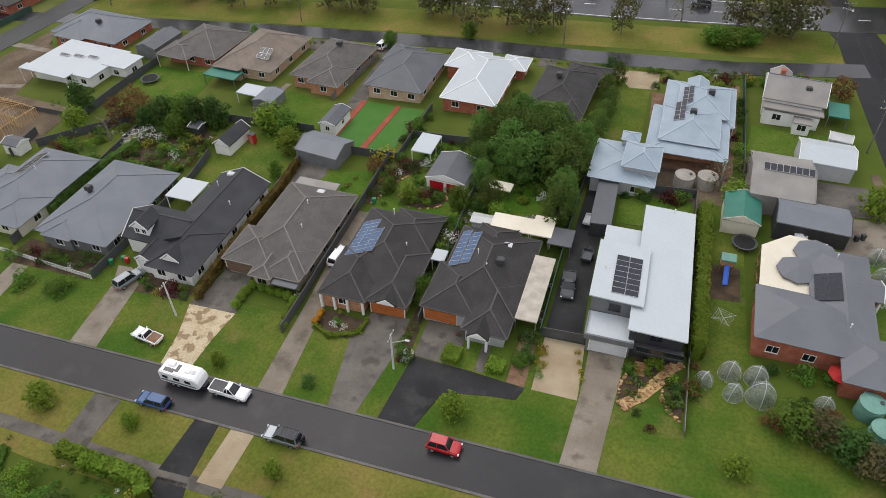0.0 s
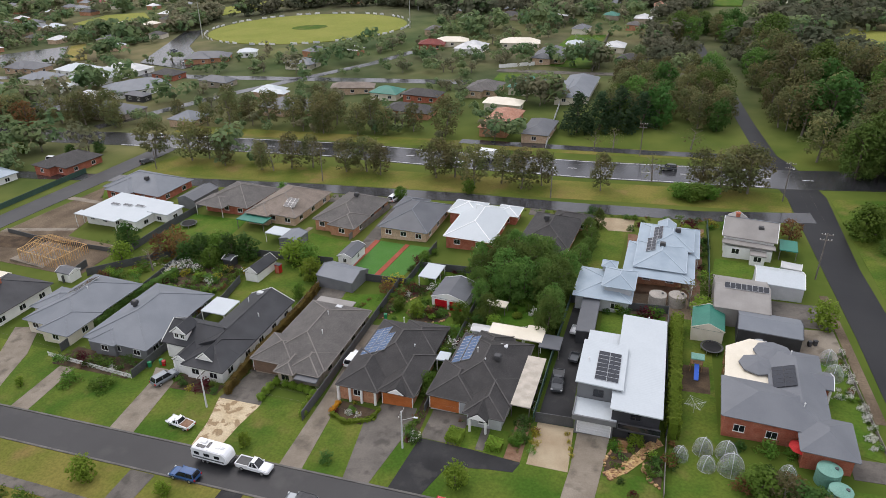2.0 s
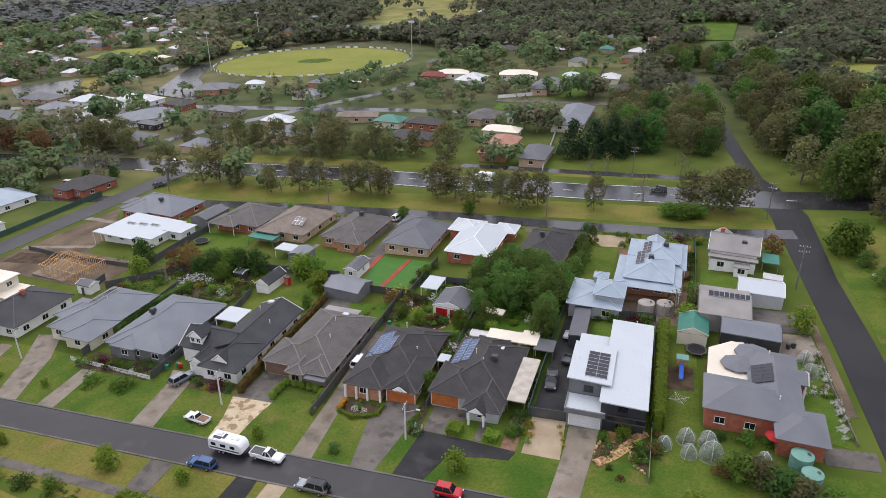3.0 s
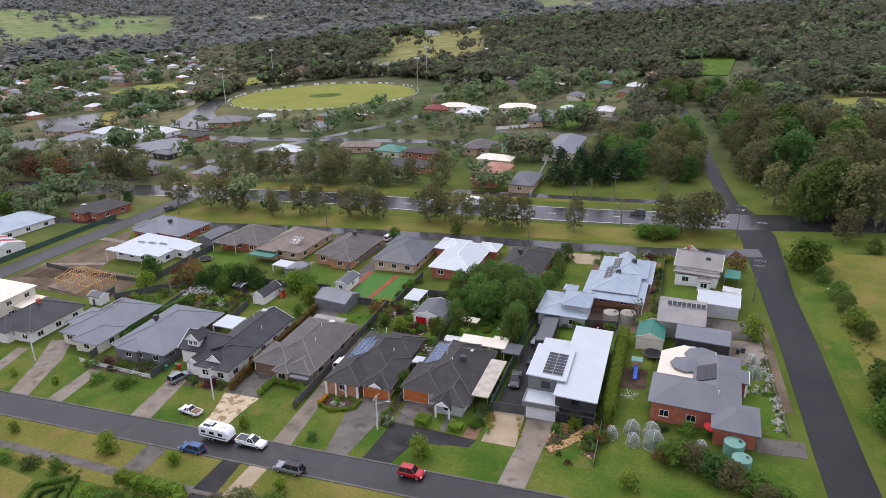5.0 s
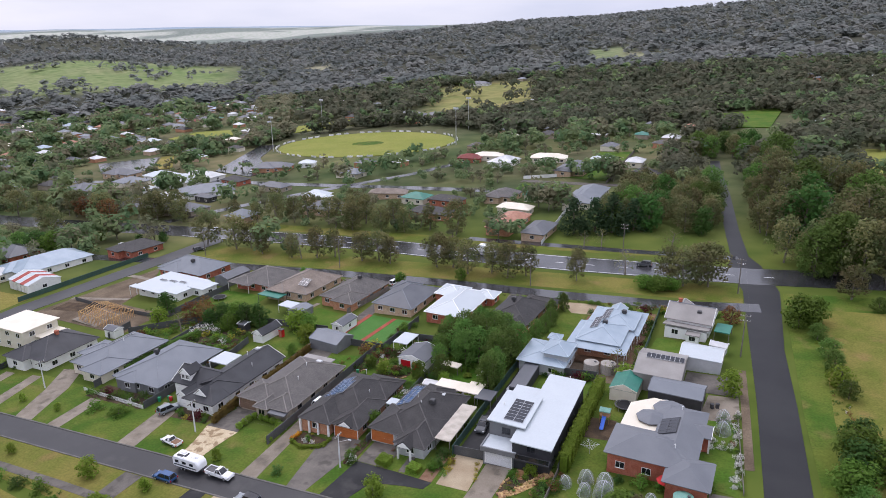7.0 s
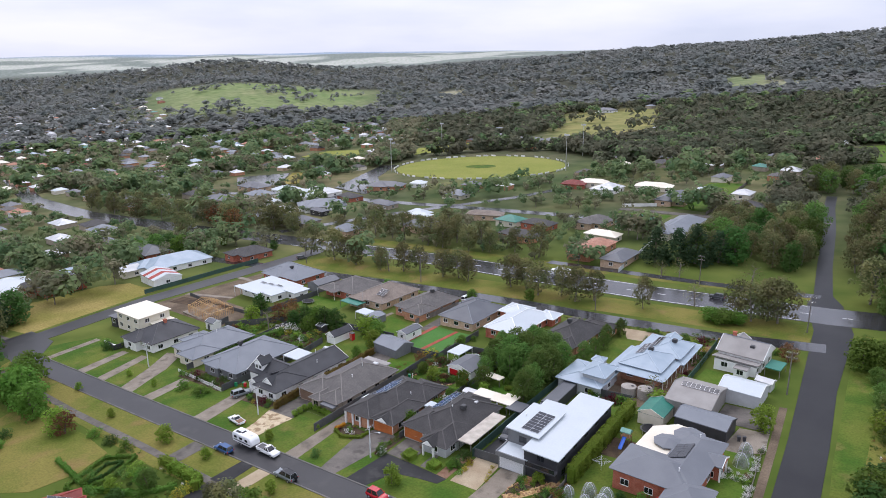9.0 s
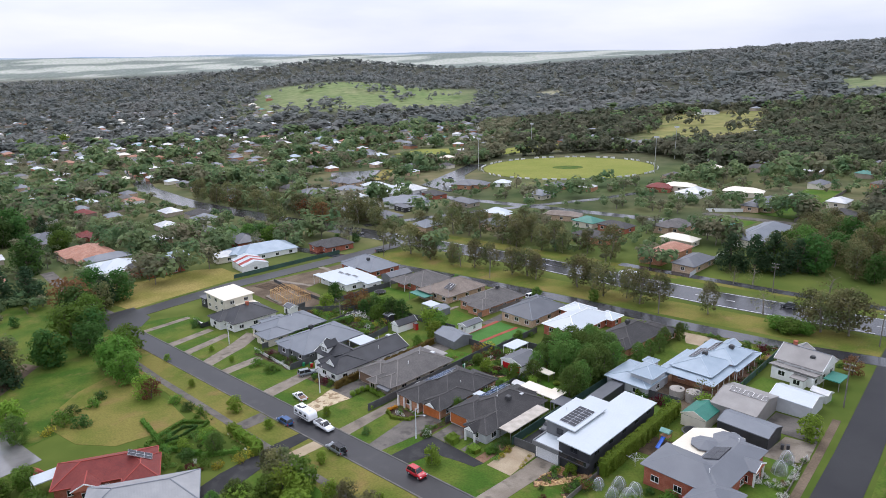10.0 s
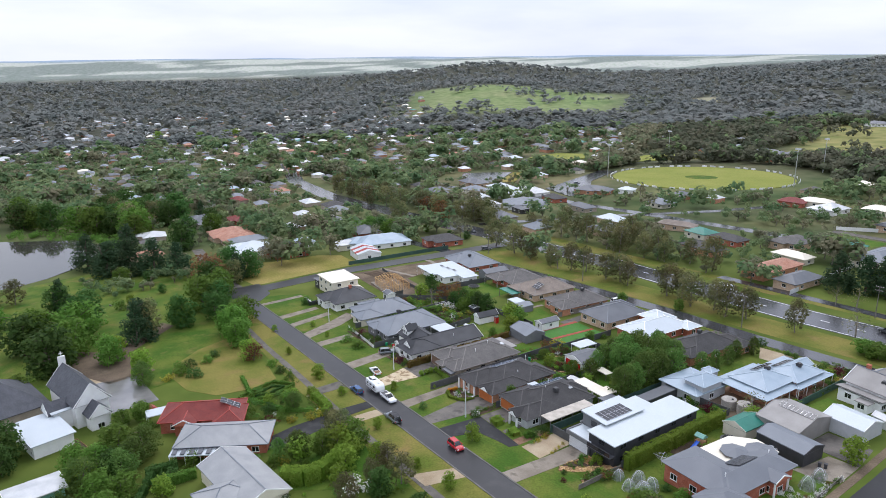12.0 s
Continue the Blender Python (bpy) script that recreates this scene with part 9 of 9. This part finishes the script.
for i in range(8):
    xx = -5 + i * 1.2
    tb_ = bmesh.new()
    add_beam(tb_, (xx, -4.6, 2.8), (xx, 0, 4.3), 0.05, 0.12)
    add_beam(tb_, (xx, 4.6, 2.8), (xx, 0, 4.3), 0.05, 0.12)
    part("rafter", tb_, "pine_timber", hf)
# a bank of broken sandstone beside the modern house
def rock_mesh(seed):
    bm = bmesh.new()
    add_box(bm, -0.5, -0.42, -0.3, 0.5, 0.42, 0.3)
    r = random.Random(seed)
    for v in bm.verts:
        v.co = Vector((v.co.x * r.uniform(0.65, 1.1), v.co.y * r.uniform(0.65, 1.1), v.co.z * r.uniform(0.7, 1.2)))
    me = bpy.data.meshes.new("rock")
    bm.to_mesh(me)
    bm.free()
    me.materials.append(MAT["stone"])
    return me


ROCKS = [rock_mesh(i) for i in range(5)]


def rock_band(label, pts, width, n, size, seed):
    """Rocks scattered along a line, each a part of one bank."""
    top = thing("rock_bank", label, "rocks", pose(0, 0, 0))
    r = random.Random(seed)
    legs = [math.dist(p, q) for p, q in zip(pts, pts[1:])]
    for i in range(n):
        d = r.random() * sum(legs)
        k = 0
        while d > legs[k] and k < len(legs) - 1:
            d -= legs[k]
            k += 1
        p, q = pts[k], pts[k + 1]
        f = d / legs[k]
        o = r.uniform(-0.5, 0.5) * width
        nx, ny = -(q[1] - p[1]) / legs[k], (q[0] - p[0]) / legs[k]
        x, y = p[0] + (q[0] - p[0]) * f + nx * o, p[1] + (q[1] - p[1]) * f + ny * o
        sz = size * r.uniform(0.6, 1.3)
        rk = new("rock", ROCKS[i % 5])
        rk.parent = top
        rk.matrix_basis = pose(x, y, g(x, y) + 0.06 + sz * 0.15, 0, 0, r.uniform(0, 360)) @ Matrix.Diagonal((sz, sz, sz, 1))
    return top


rock_band("bank of broken orange sandstone along a garden bed", [(5.6, 53.3), (7.8, 55.2), (9.6, 57.6), (11.2, 60.6), (12.4, 61.6)], 1.5, 140, 0.36, 1)
rock_band("row of sandstone edging rocks round a bed", [(5.2, 53.6), (5.2, 56), (5.9, 58.4), (6.2, 60.2)], 0.2, 22, 0.36, 2)
rock_band("row of sandstone edging rocks round a bed", [(10.2, 57.0), (10.4, 55.4), (11.2, 53.8), (12.6, 52.6)], 0.25, 24, 0.36, 3)
rock_band("ring of grey edging rocks round an island bed", [(x, y) for x, y in ring(-30.2, 87.3, 4.2, 2.8, 20)] + [(-26.0, 87.3)], 0.2, 38, 0.34, 4)
rock_band("curved row of edging rocks along a border", [(-38.4, 84.4), (-37.6, 86.2), (-36.2, 88.8), (-35.6, 91.5), (-33.4, 94.6)], 0.2, 24, 0.32, 5)
o = mesh_object("park_bench", box(-0.8, -0.2, -0.1, 0.8, 0.2, 0.46, 0.04), "old_timber")
o.matrix_basis = at(-176, 6, 20)
tagged(o, "weathered timber park bench", "bench")
ts = thing("raised_bed", "timber-sided raised vegetable bed", "planter", at(-66, -19.5, 15))
part("soil", box(-2.6, -0.6, -0.2, 2.6, 0.6, 0.3), "mulch", ts)
for s in (-1, 1):
    part("side_board", box(-2.7, s * 0.65 - 0.04, -0.2, 2.7, s * 0.65 + 0.04, 0.42), "timber", ts)
    part("end_board", box(s * 2.66 - 0.04, -0.6, -0.2, s * 2.66 + 0.04, 0.6, 0.42), "timber", ts)
kk = thing("play_house", "small red-roofed timber cubby house", "cubby house", at(-72, -3, 10))
part("wall", box(-1, -0.8, -0.2, 1, 0.8, 1.3), "timber", kk)
part("roof", roof_bm(-1.2, -1, 1.2, 1, 1.3, "gx", 38)[0], "roof_red", kk)
